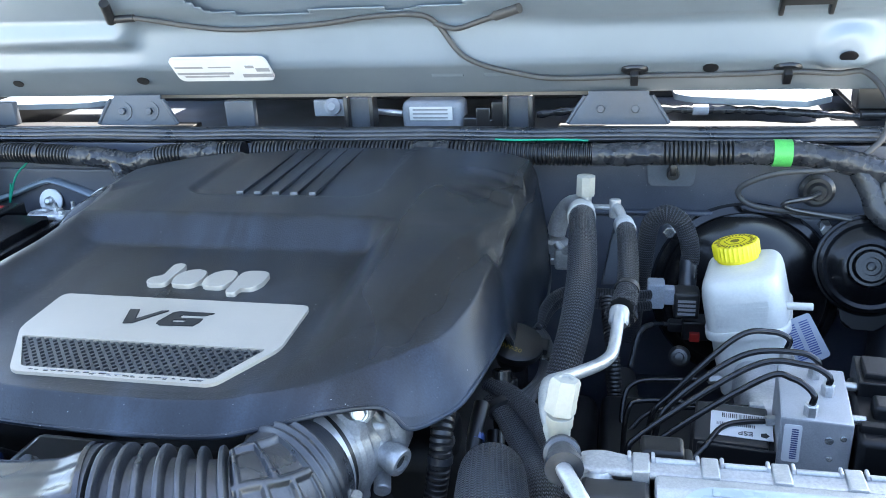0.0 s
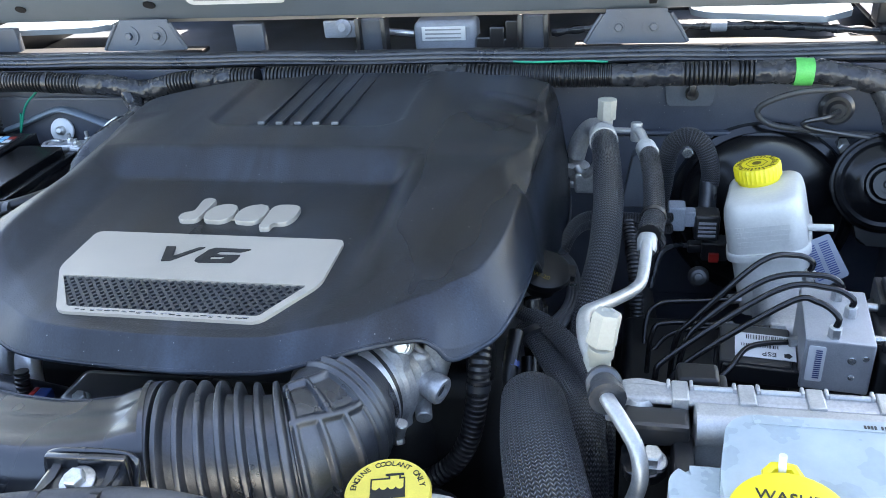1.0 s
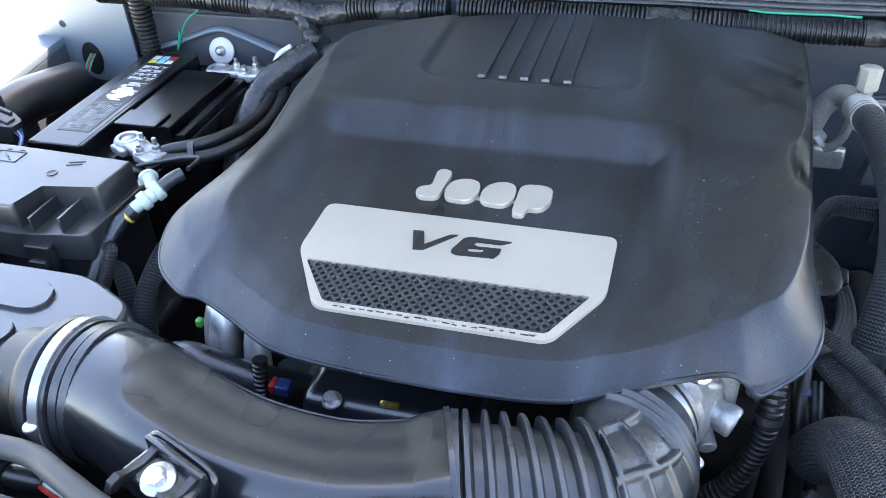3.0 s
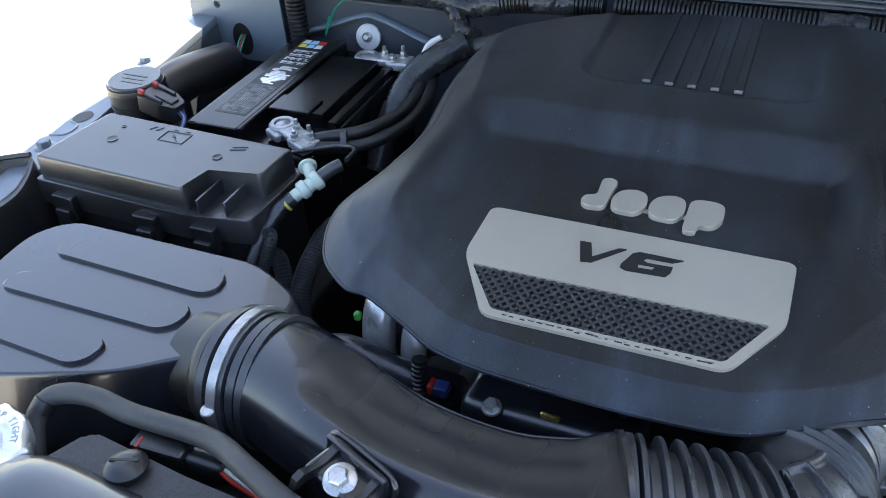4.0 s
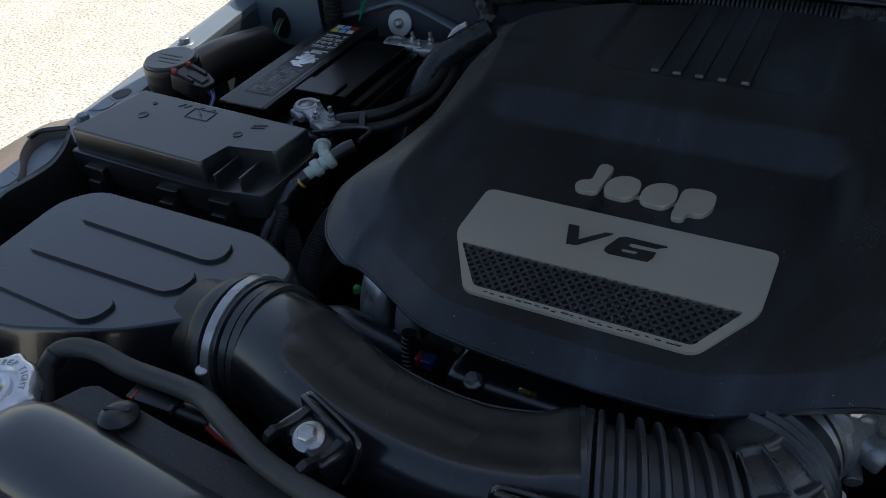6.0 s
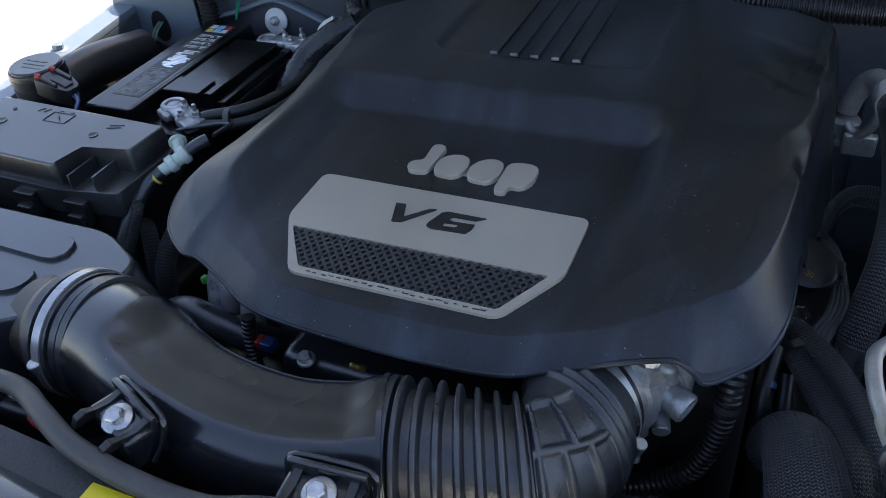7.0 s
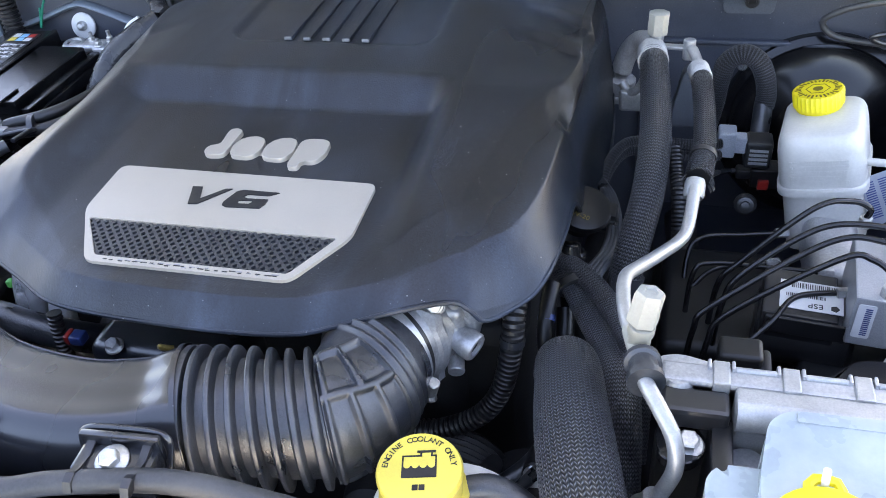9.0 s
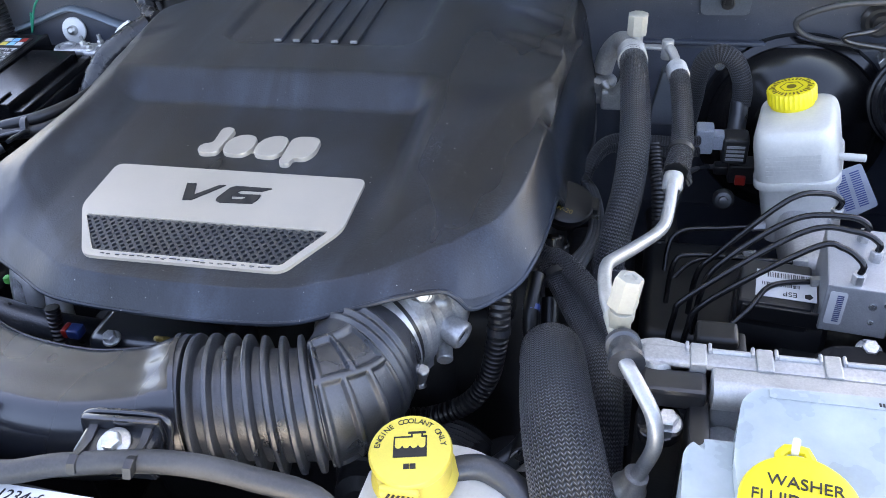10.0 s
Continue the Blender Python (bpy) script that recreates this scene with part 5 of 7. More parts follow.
for k in range(5):
    x0 = -0.8665 + 0.0079 * k
    y = 0.773
    while y < 0.846:
        w = 0.0015 + 0.005 * random.random()
        if random.random() < 0.8:
            thick = random.choice((0.0018, 0.0018, 0.0032))
            for row in range(2):
                box(bm, x0 + 0.0036 * row, x0 + 0.0036 * row + thick * 0.75, y, min(0.848, y + w), 1.1973, 1.1977, 0)
        y += w + 0.0012
part("small_print", bm, GREY_INK, battery, "dense framed lines of small grey print")
# sky glare on the glossy label, laid on as bright silvery strips
bm = fresh()
for k in range(14):
    y = 0.858 + 0.0042 * k
    reach = 0.010 + 0.028 * random.random()
    start = -0.866 + 0.012 * random.random()
    box(bm, start, min(-0.826, start + reach), y, y + 0.0034, 1.1973, 1.1977, 0)
part("glare_patch", bm, PRESSED, battery, "silvery strips standing in for sky glare on the label")
for k in range(4):
    bm = fresh()
    y0 = 0.925 + 0.0135 * k
    for row in range(3):
        x = -0.866
        while x < -0.828:
            w = 0.002 + 0.005 * random.random()
            box(bm, x, x + w, y0 + 0.0036 * row, y0 + 0.0036 * row + (0.0028 if row == 1 else 0.0012), 1.1973, 1.1978, 0)
            x += w + (0.0012 if random.random() < 0.7 else 0.006)
    part("print_bar", bm, WHITE, battery)
for x0, y0, mat in ((-0.868, 0.984, YELLOW), (-0.854, 0.984, SKY_LABEL), (-0.840, 0.984, WHITE), (-0.868, 0.998, WHITE), (-0.854, 0.998, SKY_LABEL), (-0.840, 0.998, RED)):
    bm = fresh()
    prism(bm, [(x0, y0), (x0 + 0.0125, y0 + 0.001), (x0 + 0.011, y0 + 0.0125), (x0 + 0.001, y0 + 0.0115)], 1.1973, 1.198)
    part("print_patch", bm, mat, battery)


def terminal(name, x, y, turn, label):
    t = thing(name, (x, y, 1.185), label, "battery clamp", "battery clamps")
    m = pose(x, y, 1.182, 0, 0, turn)
    b = fresh()
    lathe(b, [(0.0105, -0.006), (0.0185, -0.006), (0.019, 0.010), (0.0165, 0.013), (0.0115, 0.013), (0.0105, 0.010)], m, 28)
    part("ring", b, LEAD, t)
    b = fresh()
    lathe(b, [(0, -0.008), (0.0105, -0.008), (0.0095, 0.0105), (0.008, 0.0115), (0, 0.0115)], m, 24)
    part("post", b, LEAD, t, "grey lead battery post")
    b = fresh()
    box(b, 0.010, 0.055, -0.014, 0.014, 0.001, 0.012, 0.004, 3, m)
    box(b, 0.036, 0.074, -0.017, 0.017, -0.004, 0.010, 0.004, 3, m)
    box(b, -0.008, 0.022, -0.024, -0.014, -0.002, 0.009, 0.003, 3, m)
    part("body", b, LEAD, t)
    for u, v, h in ((0.028, 0.006, 0.026), (0.047, -0.009, 0.022), (0.058, 0.008, 0.028)):
        b = fresh()
        rod(b, m @ Vector((u, v, 0.01)), m @ Vector((u, v, h)), 0.003, 10)
        bolt(b, m @ Vector((u, v, 0.010)), (0, 0, 1), 0.0055, 0.008, 1.3)
        part("stud", b, STEEL, t)
    return t


terminal("battery_clamp", -0.765, 0.768, -28, "dull lead battery clamp with cable")
terminal("battery_clamp", -0.752, 0.994, 4, "dull lead battery clamp with stud cluster")
cables = thing("battery_cables", (-0.66, 0.82, 1.15), "black battery cables partly wrapped in tape", "cable")
for pts, r, mat, lab in (([(-0.706, 0.752, 1.186), (-0.695, 0.755, 1.190), (-0.655, 0.774, 1.194), (-0.633, 0.806, 1.194), (-0.622, 0.853, 1.192), (-0.629, 0.913, 1.188), (-0.640, 0.965, 1.190)], 0.0085, BLACK, ""),
                         ([(-0.706, 0.742, 1.180), (-0.692, 0.744, 1.182), (-0.645, 0.760, 1.184), (-0.616, 0.796, 1.186), (-0.605, 0.850, 1.186), (-0.612, 0.910, 1.186), (-0.625, 0.960, 1.190)], 0.0085, BLACK, ""),
                         ([(-0.586, 0.993, 1.232), (-0.616, 0.968, 1.218), (-0.646, 0.944, 1.196), (-0.662, 0.916, 1.165), (-0.672, 0.890, 1.13), (-0.68, 0.86, 1.08)], 0.021, TAPE, "taped cable bundle"),
                         ([(-0.64, 0.985, 1.20), (-0.60, 0.995, 1.215), (-0.56, 1.0, 1.23), (-0.52, 1.01, 1.238)], 0.013, TAPE, "taped cable bundle"),
                         ([(-0.652, 0.985, 1.206), (-0.645, 0.995, 1.222), (-0.628, 1.003, 1.232)], 0.0052, WHITE, "white cable end")):
    bm = fresh()
    tube(bm, pts, (lambda s, l, a, r=r: r + 0.0012 * noise.noise((s * 70, a * 1.4, r * 99))) if mat is TAPE else r, 14, 0.005)
    part("cable", bm, mat, cables, lab)
bm = fresh()
tube(bm, [(-0.668, 0.7575, 1.1885), (-0.661, 0.7605, 1.189)], 0.0185, 16, 0.003, flat=0.7)
part("cable_tie", bm, RUBBER, cables)

bracket = thing("corner_brace", (-0.80, 1.08, 1.10), "blue-grey arched corner brace with a white washer on the firewall", "brace")
bm = fresh()
tube(bm, [(-0.93, 1.07, 1.175), (-0.86, 1.075, 1.197), (-0.80, 1.08, 1.218), (-0.77, 1.08, 1.218), (-0.70, 1.075, 1.195), (-0.63, 1.06, 1.175)], 0.010, 10, 0.008, flat=0.5)
part("flange", bm, PAINT, bracket)
bm = fresh()
prism(bm, rounded([(-0.13, -0.06), (0.15, -0.06), (0.02, 0.036), (-0.03, 0.036)], 0.02), 0, 0.003, 0.001, Matrix.Translation((-0.785, 1.09, 1.175)) @ pose(0, 0, 0, 90, 0, 0))
part("web", bm, FIREWALL, bracket)
bm = fresh()
lathe(bm, [(0, 0), (0.0215, 0), (0.0215, 0.003), (0.0195, 0.0045), (0, 0.0045)], along((-0.792, 1.078, 1.183), (-0.780, 0.9, 1.24)), 32)
washer = part("washer", bm, WHITE, bracket, "white plastic washer")
bm = fresh()
lathe(bm, [(0, 0.004), (0.0085, 0.004), (0.0075, 0.011), (0.004, 0.014), (0, 0.014)], along((-0.792, 1.078, 1.183), (-0.780, 0.9, 1.24)), 16)
part("stud", bm, STEEL, washer)

# ---- siren, duct scoop and corner by the fender ----
siren = thing("alarm_siren", (-0.975, 0.74, 1.19), "round black alarm siren with wired plug on the fender", "siren")
bm = fresh()
lathe(bm, [(0, 1.15), (0.034, 1.15), (0.034, 1.205), (0.039, 1.208), (0.040, 1.236), (0.039, 1.240), (0, 1.240)], pose(-0.975, 0.74, 0), 40)
part("body", bm, BLACK, siren)
bm = fresh()
lathe(bm, [(0, 0), (0.037, 0), (0.037, 0.003), (0.035, 0.005), (0, 0.0046)], pose(-0.975, 0.74, 1.240), 40)
part("cap", bm, DUSTY, siren, "grey-black disc cap with embossed marks")
for i in range(3):
    bm = fresh()
    box(bm, -0.998 + 0.006 * i, -0.958 + 0.004 * i, 0.745 - 0.010 * i, 0.748 - 0.010 * i, 1.2444, 1.2452, 0)
    part("embossed_bar", bm, BLACK, siren)
bm = fresh()
for i in range(4):
    lathe(bm, [(0.0372, 0.0), (0.0402, 0.0), (0.0402, 0.008), (0.0372, 0.008)], pose(-0.975, 0.74, 1.176 + 0.016 * i), 40)
part("band", bm, BLACK, siren)
bm = fresh()
PG = pose(-0.918, 0.719, 1.227, 0, 12, -8)
prism(bm, rounded([(-0.024, -0.020), (0.012, -0.018), (0.034, -0.010), (0.034, 0.010), (0.012, 0.018), (-0.024, 0.020)], 0.003), -0.014, 0.010, 0.002, PG)
box(bm, -0.020, 0.014, -0.015, -0.010, 0.009, 0.014, 0.001, 1, PG)
box(bm, -0.020, 0.014, 0.010, 0.015, 0.009, 0.014, 0.001, 1, PG)
box(bm, -0.004, 0.026, -0.007, 0.007, 0.009, 0.0125, 0.001, 1, PG)
part("plug", bm, BLACK, siren)
for v in (-0.0125, 0.0125):
    bm = fresh()
    box(bm, -0.027, -0.017, v - 0.0032, v + 0.0032, 0.009, 0.0155, 0.001, 1, PG)
    part("lock", bm, RED, siren, "red locking tab")
for i, mat in enumerate((BLUE, GREY, BLUE)):
    bm = fresh()
    tube(bm, [PG @ Vector((0.033, 0.005 * (i - 1), 0)), (-0.876 + 0.002 * i, 0.706, 1.216), (-0.872 + 0.002 * i, 0.694, 1.210), (-0.868, 0.684, 1.204)], 0.0015, 6)
    part("wire", bm, mat, siren)
bm = fresh()
tube(bm, [(-0.869, 0.688, 1.206), (-0.860, 0.672, 1.196), (-0.850, 0.668, 1.15)], 0.0072, 12)
part("sleeve", bm, TAPE, siren)

box_b = thing("corner_bracket", (-1.0, 1.0, 1.1), "grey painted bracket plate by the cowl corner", "bracket")
bm = fresh()
outer = [bm.verts.new((x, 1.05, z)) for x, z in rounded([(-1.122, 1.165), (-1.118, 1.228), (-1.075, 1.27), (-0.935, 1.295), (-0.935, 1.13), (-1.02, 1.126)], 0.010)]
hole = [bm.verts.new((-1.062 + 0.0065 * math.cos(a), 1.05, 1.222 + 0.0065 * math.sin(a))) for a in (math.tau * i / 14 for i in range(14))]
rim = [bm.edges.new((a, b)) for ring in (outer, hole) for a, b in zip(ring, ring[1:] + ring[:1])]
bmesh.ops.triangle_fill(bm, use_beauty=True, edges=rim)
faces = bmesh.ops.extrude_face_region(bm, geom=list(bm.faces))
bmesh.ops.translate(bm, verts=[g for g in faces["geom"] if isinstance(g, bmesh.types.BMVert)], vec=(0, 0.004, 0))
part("plate", bm, PAINT, box_b)
bm = fresh()
lathe(bm, [(0, 0), (0.024, 0), (0.024, 0.001), (0, 0.001)], Matrix.Translation((-1.022, 1.0495, 1.165)) @ pose(0, 0, 0, 90, 0, 0) @ Matrix.Diagonal((0.8, 1.2, 1, 1)), 24)
part("hole", bm, INK, box_b, "dark oval hole")
for i, mat in enumerate((GREEN_WIRE, RED, GREEN_WIRE)):
    bm = fresh()
    tube(bm, [(-1.02 + 0.004 * i, 1.045, 1.175), (-1.005 + 0.004 * i, 1.01, 1.172), (-1.008 + 0.002 * i, 0.985, 1.135)], 0.0016, 6)
    part("wire", bm, mat, box_b)
bm = fresh()
tube(bm, [(-1.03, 0.80, 1.165), (-1.02, 0.88, 1.17), (-1.005, 0.98, 1.155)], 0.034, 20, 0.01)
part("tube", bm, BLACK, box_b, "dark drain tube along the fender")
side = thing("side_loom", (-0.91, 1.05, 1.1), "black corrugated cable loom running down the firewall corner", "cable")
bm = fresh()
tube(bm, [(-0.905, 1.05, 1.30), (-0.905, 1.05, 1.22), (-0.90, 1.04, 1.14), (-0.90, 1.03, 1.05)], rings_of(0.015, 0.0015, 0.007), 16, 0.00175)
part("conduit", bm, BLACK, side)
bm = fresh()
tube(bm, [(-0.80, 1.055, 1.262), (-0.835, 1.06, 1.235), (-0.855, 1.06, 1.20), (-0.862, 1.06, 1.185), (-0.85, 1.06, 1.22)], 0.0018, 6)
part("stray_wire", bm, GREEN_WIRE, side, "thin green wire")

scoop = thing("fresh_air_duct", (-0.97, 0.42, 1.1), "black plastic air scoop standing between filter box and fender", "air duct")
bm = fresh()
near = [(-1.006, 0.566, 1.214), (-0.993, 0.548, 1.213), (-0.981, 0.528, 1.212), (-0.969, 0.501, 1.212), (-0.967, 0.476, 1.212), (-0.969, 0.453, 1.212), (-0.971, 0.430, 1.212), (-0.965, 0.406, 1.210)]
far = [(-1.012, 0.570, 1.214), (-1.029, 0.562, 1.213), (-1.046, 0.551, 1.212), (-1.046, 0.532, 1.212), (-1.034, 0.511, 1.212), (-1.018, 0.492, 1.212), (-0.996, 0.474, 1.211), (-0.976, 0.452, 1.211)]
tops, _ = spline(near, 0.005)
backs, _ = spline(far, 0.005)
bm = fresh()
cols = []
for i in range(31):
    p, q = backs[round(i / 30 * (len(backs) - 1))], tops[round(i / 30 * 0.72 * (len(tops) - 1))]
    cols.append([bm.verts.new(p.lerp(q, k / 10) - Vector((0, 0, 0.030 * math.sin(math.pi * min(1, k / 10)) ** 0.7))) for k in range(11)])
for a, c in zip(cols, cols[1:]):
    for j in range(10):
        bm.faces.new((a[j], a[j + 1], c[j + 1], c[j]))
cup = part("cupped_end", bm, SUN_TINTED, scoop, "dusty hollow cupped end of the scoop, sunlit tan put into its colour", angle=80)
t = cup.modifiers.new("sheet", "SOLIDIFY")
t.thickness = 0.002
bm = fresh()
edge_line, _ = spline(near + [(-0.964, 0.398, 1.198), (-0.974, 0.386, 1.198), (-0.968, 0.368, 1.196), (-0.952, 0.342, 1.19), (-0.945, 0.313, 1.186), (-0.935, 0.25, 1.18)], 0.005)
cols = []
for p in edge_line:
    cols.append([bm.verts.new(p), bm.verts.new(p + Vector((0.007, -0.004, -0.001))), bm.verts.new(p + Vector((0.008, -0.004, -0.006))), bm.verts.new(p + Vector((0.010, -0.004, -0.06))), bm.verts.new(p + Vector((0.012, -0.004, -0.15)))])
for a, c in zip(cols, cols[1:]):
    for j in range(4):
        bm.faces.new((a[j], a[j + 1], c[j + 1], c[j]))
sheet = part("wall", bm, BLACK, scoop, angle=60)
t = sheet.modifiers.new("sheet", "SOLIDIFY")
t.thickness = 0.002
bm = fresh()
tube(bm, far[:4], 0.0035, 8, 0.004)
part("back_lip", bm, BLACK, scoop)
for i in range(4):
    bm = fresh()
    box(bm, -0.925 + 0.004 * i, -0.90 + 0.004 * i, 0.49 - 0.05 * i, 0.50 - 0.05 * i, 1.13, 1.165 + 0.008 * (i % 2), 0.003)
    part("tab", bm, BLACK, scoop)

# ---- radiator end ----
shroud = thing("radiator_shroud", (-0.5, 0.16, 1.05), "black grained plastic radiator shroud", "radiator shroud")
bm = fresh()
sh_top = lambda x, y: 1.2365 + 0.02 * (y - 0.21)
prism(bm, rounded([(-0.628, 0.168), (-0.598, 0.226), (-0.50, 0.216), (-0.20, 0.200), (-0.17, 0.10), (-0.60, 0.10)], 0.008), 1.10, sh_top, 0.003)
part("deck", bm, GRAINED, shroud)
bm = fresh()
tube(bm, [(-0.622, 0.150, 1.222), (-0.60, 0.156, 1.228), (-0.50, 0.148, 1.228), (-0.40, 0.140, 1.228), (-0.18, 0.130, 1.222)], lambda s, l, a: 0.042, 24, 0.01, flat=0.62)
part("rounded_beam", bm, SATIN, shroud, "smooth rounded front beam")
bm = fresh()
m = pose(-0.545, 0.205, 1.240, -5, 0, 0)
lathe(bm, [(0, 0), (0.0165, 0), (0.0165, 0.003), (0.012, 0.0075), (0.005, 0.009), (0, 0.009)], m, 28)
scrivet = part("push_rivet", bm, BLACK, shroud, "black slotted push rivet")
bm = fresh()
box(bm, -0.011, 0.011, -0.0012, 0.0012, 0.0074, 0.0092, 0, 1, m @ pose(0, 0, 0, 0, 0, 20))
part("slot", bm, INK, scrivet)
bm = fresh()
box(bm, -0.330, -0.185, 0.115, 0.200, 1.2372, 1.2384, 0, 1)
part("label", bm, WHITE, shroud, "white refrigerant label")
bm = fresh()
letters(bm, "R-1234yf", 0.013, pose(-0.268, 0.191, 1.2386, 0, 0, 0), 0.0003, shear=0.2)
part("label_text", bm, INK, shroud)
bm = fresh()
box(bm, -0.375, -0.335, 0.13, 0.197, 1.2372, 1.2384, 0)
part("print_bar", bm, LEMON, shroud)

neck = thing("radiator_tank", (-0.67, 0.17, 1.05), "black radiator end tank with ribbed aluminium cap", "radiator tank")
RC = Matrix.Translation((-0.672, 0.182, 1.232)) @ pose(0, 0, 0, 2, -2, 14) @ Matrix.Diagonal((1.12, 1.12, 1.05, 1))
bm = fresh()
def lobes(a, r, z):
    return 0.0045 * (max(0, math.cos(4 * a)) ** 5) if r > 0.028 else 0
lathe(bm, [(0, -0.009), (0.030, -0.009), (0.0345, -0.006), (0.035, 0.004), (0.033, 0.0075), (0.030, 0.009), (0.0225, 0.009), (0.020, 0.0055), (0.017, 0.0055), (0.016, 0.0085), (0.012, 0.009), (0.010, 0.0075), (0, 0.0075)], RC, 64, lobes)
cap = part("filler_cap", bm, PRESSED, neck, "lobed aluminium pressure cap")
bm = fresh()
lathe(bm, [(0, 0.007), (0.0075, 0.007), (0.0075, 0.010), (0.006, 0.0108), (0.004, 0.0100), (0, 0.0100)], RC, 24)
part("valve_button", bm, BRASS, cap, "brass centre button")
# letters in a darker alloy: the shadows of the embossing put into their colour
bm = fresh()
arc_letters(bm, "DO NOT", 0.0075, 0.0262, -118, -58, RC @ pose(0, 0, 0.0089), 0.0006)
arc_letters(bm, "KEEP TIGHT", 0.0075, 0.0262, -22, 80, RC @ pose(0, 0, 0.0089), 0.0006)
arc_letters(bm, "OPEN HOT", 0.0075, 0.0262, 232, 145, RC @ pose(0, 0, 0.0089), 0.0006, True)
part("embossed_text", bm, ALLOY, cap)
bm = fresh()
lathe(bm, [(0, 0), (0.026, 0), (0.026, 0.12), (0.031, 0.125), (0.031, 0.138), (0, 0.138)], pose(-0.672, 0.182, 1.085), 28)
box(bm, -0.73, -0.60, 0.09, 0.20, 1.03, 1.17, 0.02, 4)
part("neck", bm, BLACK, neck)
bm = fresh()
tube(bm, [(-0.72, 0.105, 1.20), (-0.66, 0.11, 1.205), (-0.60, 0.085, 1.20), (-0.57, 0.06, 1.19)], 0.005, 10)
part("pipe", bm, ALLOY, neck)
bm = fresh()
box(bm, -0.735, -0.700, 0.165, 0.195, 1.16, 1.215, 0.006, 3)
part("clip", bm, GREY, neck)
filler = thing("service_cap", (-0.788, 0.205, 1.16), "black knurled service fluid cap", "cap")
bm = fresh()
FC = Matrix.Translation((-0.788, 0.205, 1.198)) @ pose(0, 0, 0, 6, -4, 0) @ Matrix.Diagonal((1.2, 1.2, 1.2, 1))
lathe(bm, [(0, -0.03), (0.024, -0.03), (0.026, -0.02), (0.028, 0.0), (0.026, 0.004), (0.022, 0.005), (0.020, 0.0035), (0, 0.0035)], FC, 72, lambda a, r, z: 0.0012 * math.cos(24 * a) if r > 0.023 else 0)
part("grip", bm, BLACK, filler)
bm = fresh()
arc_letters(bm, "USE", 0.006, 0.0225, 0, 30, FC @ pose(0, 0, 0.005), 0.0004)
for i in range(16):
    box(bm, -0.0012, 0.0012, 0.0205, 0.0245, 0.0046, 0.0054, 0, 1, FC @ pose(0, 0, 0, 0, 0, -60 - 14 * i))
tube(bm, [FC @ Vector((0.013 * math.cos(a), 0.013 * math.sin(a), 0.004)) for a in (0.2, 1.2, 2.2, 3.2, 4.2, 5.2)], 0.0012, 6)
part("embossing", bm, GREY, filler)

vent = thing("vent_hose", (-0.45, 0.24, 1.2), "grey-black rubber vent hose curving from the radiator cap", "hose")
bm = fresh()
tube(bm, [(-0.655, 0.205, 1.195), (-0.668, 0.226, 1.215), (-0.664, 0.243, 1.23), (-0.645, 0.252, 1.236), (-0.618, 0.255, 1.237), (-0.579, 0.251, 1.237), (-0.5, 0.247, 1.244), (-0.45, 0.228, 1.252), (-0.4, 0.21, 1.254), (-0.34, 0.202, 1.251), (-0.279, 0.203, 1.248), (-0.241, 0.215, 1.248), (-0.181, 0.229, 1.247), (-0.139, 0.234, 1.244), (-0.097, 0.234, 1.238), (-0.051, 0.232, 1.228), (-0.020999999999999998, 0.21200000000000002, 1.21)], 0.0088, 18, 0.006)
part("hose", bm, HOSE, vent)
bm = fresh()
tube(bm, [(-0.666, 0.236, 1.2235), (-0.663, 0.2435, 1.2305)], 0.0103, 16, 0.003)
part("spring_clamp", bm, BLACK, vent)
sensor = thing("sensor_plug", (-0.50, 0.24, 1.22), "dark blue-black electrical plug with red lock and wires", "connector")
bm = fresh()
box(bm, -0.024, 0.024, -0.010, 0.010, -0.010, 0.010, 0.003, 2, pose(-0.543, 0.239, 1.222, 0, 0, 3))
box(bm, 0.022, 0.058, -0.008, 0.008, -0.009, 0.007, 0.005, 3, pose(-0.543, 0.239, 1.222, 0, 0, 3))
part("housing", bm, BLACK, sensor)
bm = fresh()
box(bm, -0.018, -0.015, -0.0105, 0.0, -0.0, 0.0106, 0.0005, 1, pose(-0.543, 0.239, 1.222, 0, 0, 3))
part("lock", bm, RED, sensor, "red locking tab")
for i, mat in enumerate((RED, PALE_GREEN, BLACK)):
    bm = fresh()
    tube(bm, [(-0.493, 0.239 + 0.003 * i, 1.222), (-0.473, 0.231 + 0.004 * i, 1.224), (-0.448, 0.229 + 0.003 * i, 1.215)], 0.0018, 6)
    part("wire", bm, mat, sensor)

# ---- small hoses and plugs left of the engine ----
valve = thing("breather_valve", (-0.635, 0.64, 1.2), "pale green plastic breather valve with black hose", "valve")
m = along((-0.644, 0.594, 1.208), (-0.608, 0.640, 1.230))
bm = fresh()
lathe(bm, [(0, 0), (0.0075, 0), (0.0075, 0.012), (0.011, 0.014), (0.011, 0.022), (0.0085, 0.024), (0.0085, 0.030), (0.0115, 0.032), (0.0115, 0.040), (0.008, 0.042), (0, 0.042)], m, 20)
part("body", bm, PALE_GREEN, valve)
bm = fresh()
rod(bm, (-0.630, 0.622, 1.222), (-0.643, 0.636, 1.227), 0.007)
lathe(bm, [(0, 0), (0.011, 0), (0.011, 0.003), (0, 0.003)], along((-0.642, 0.635, 1.226), (-0.652, 0.646, 1.229)), 20)
part("side_port", bm, PALE_GREEN, valve)
bm = fresh()
tube(bm, [(-0.642, 0.597, 1.209), (-0.656, 0.578, 1.195), (-0.668, 0.54, 1.16), (-0.67, 0.49, 1.10)], 0.0085, 12)
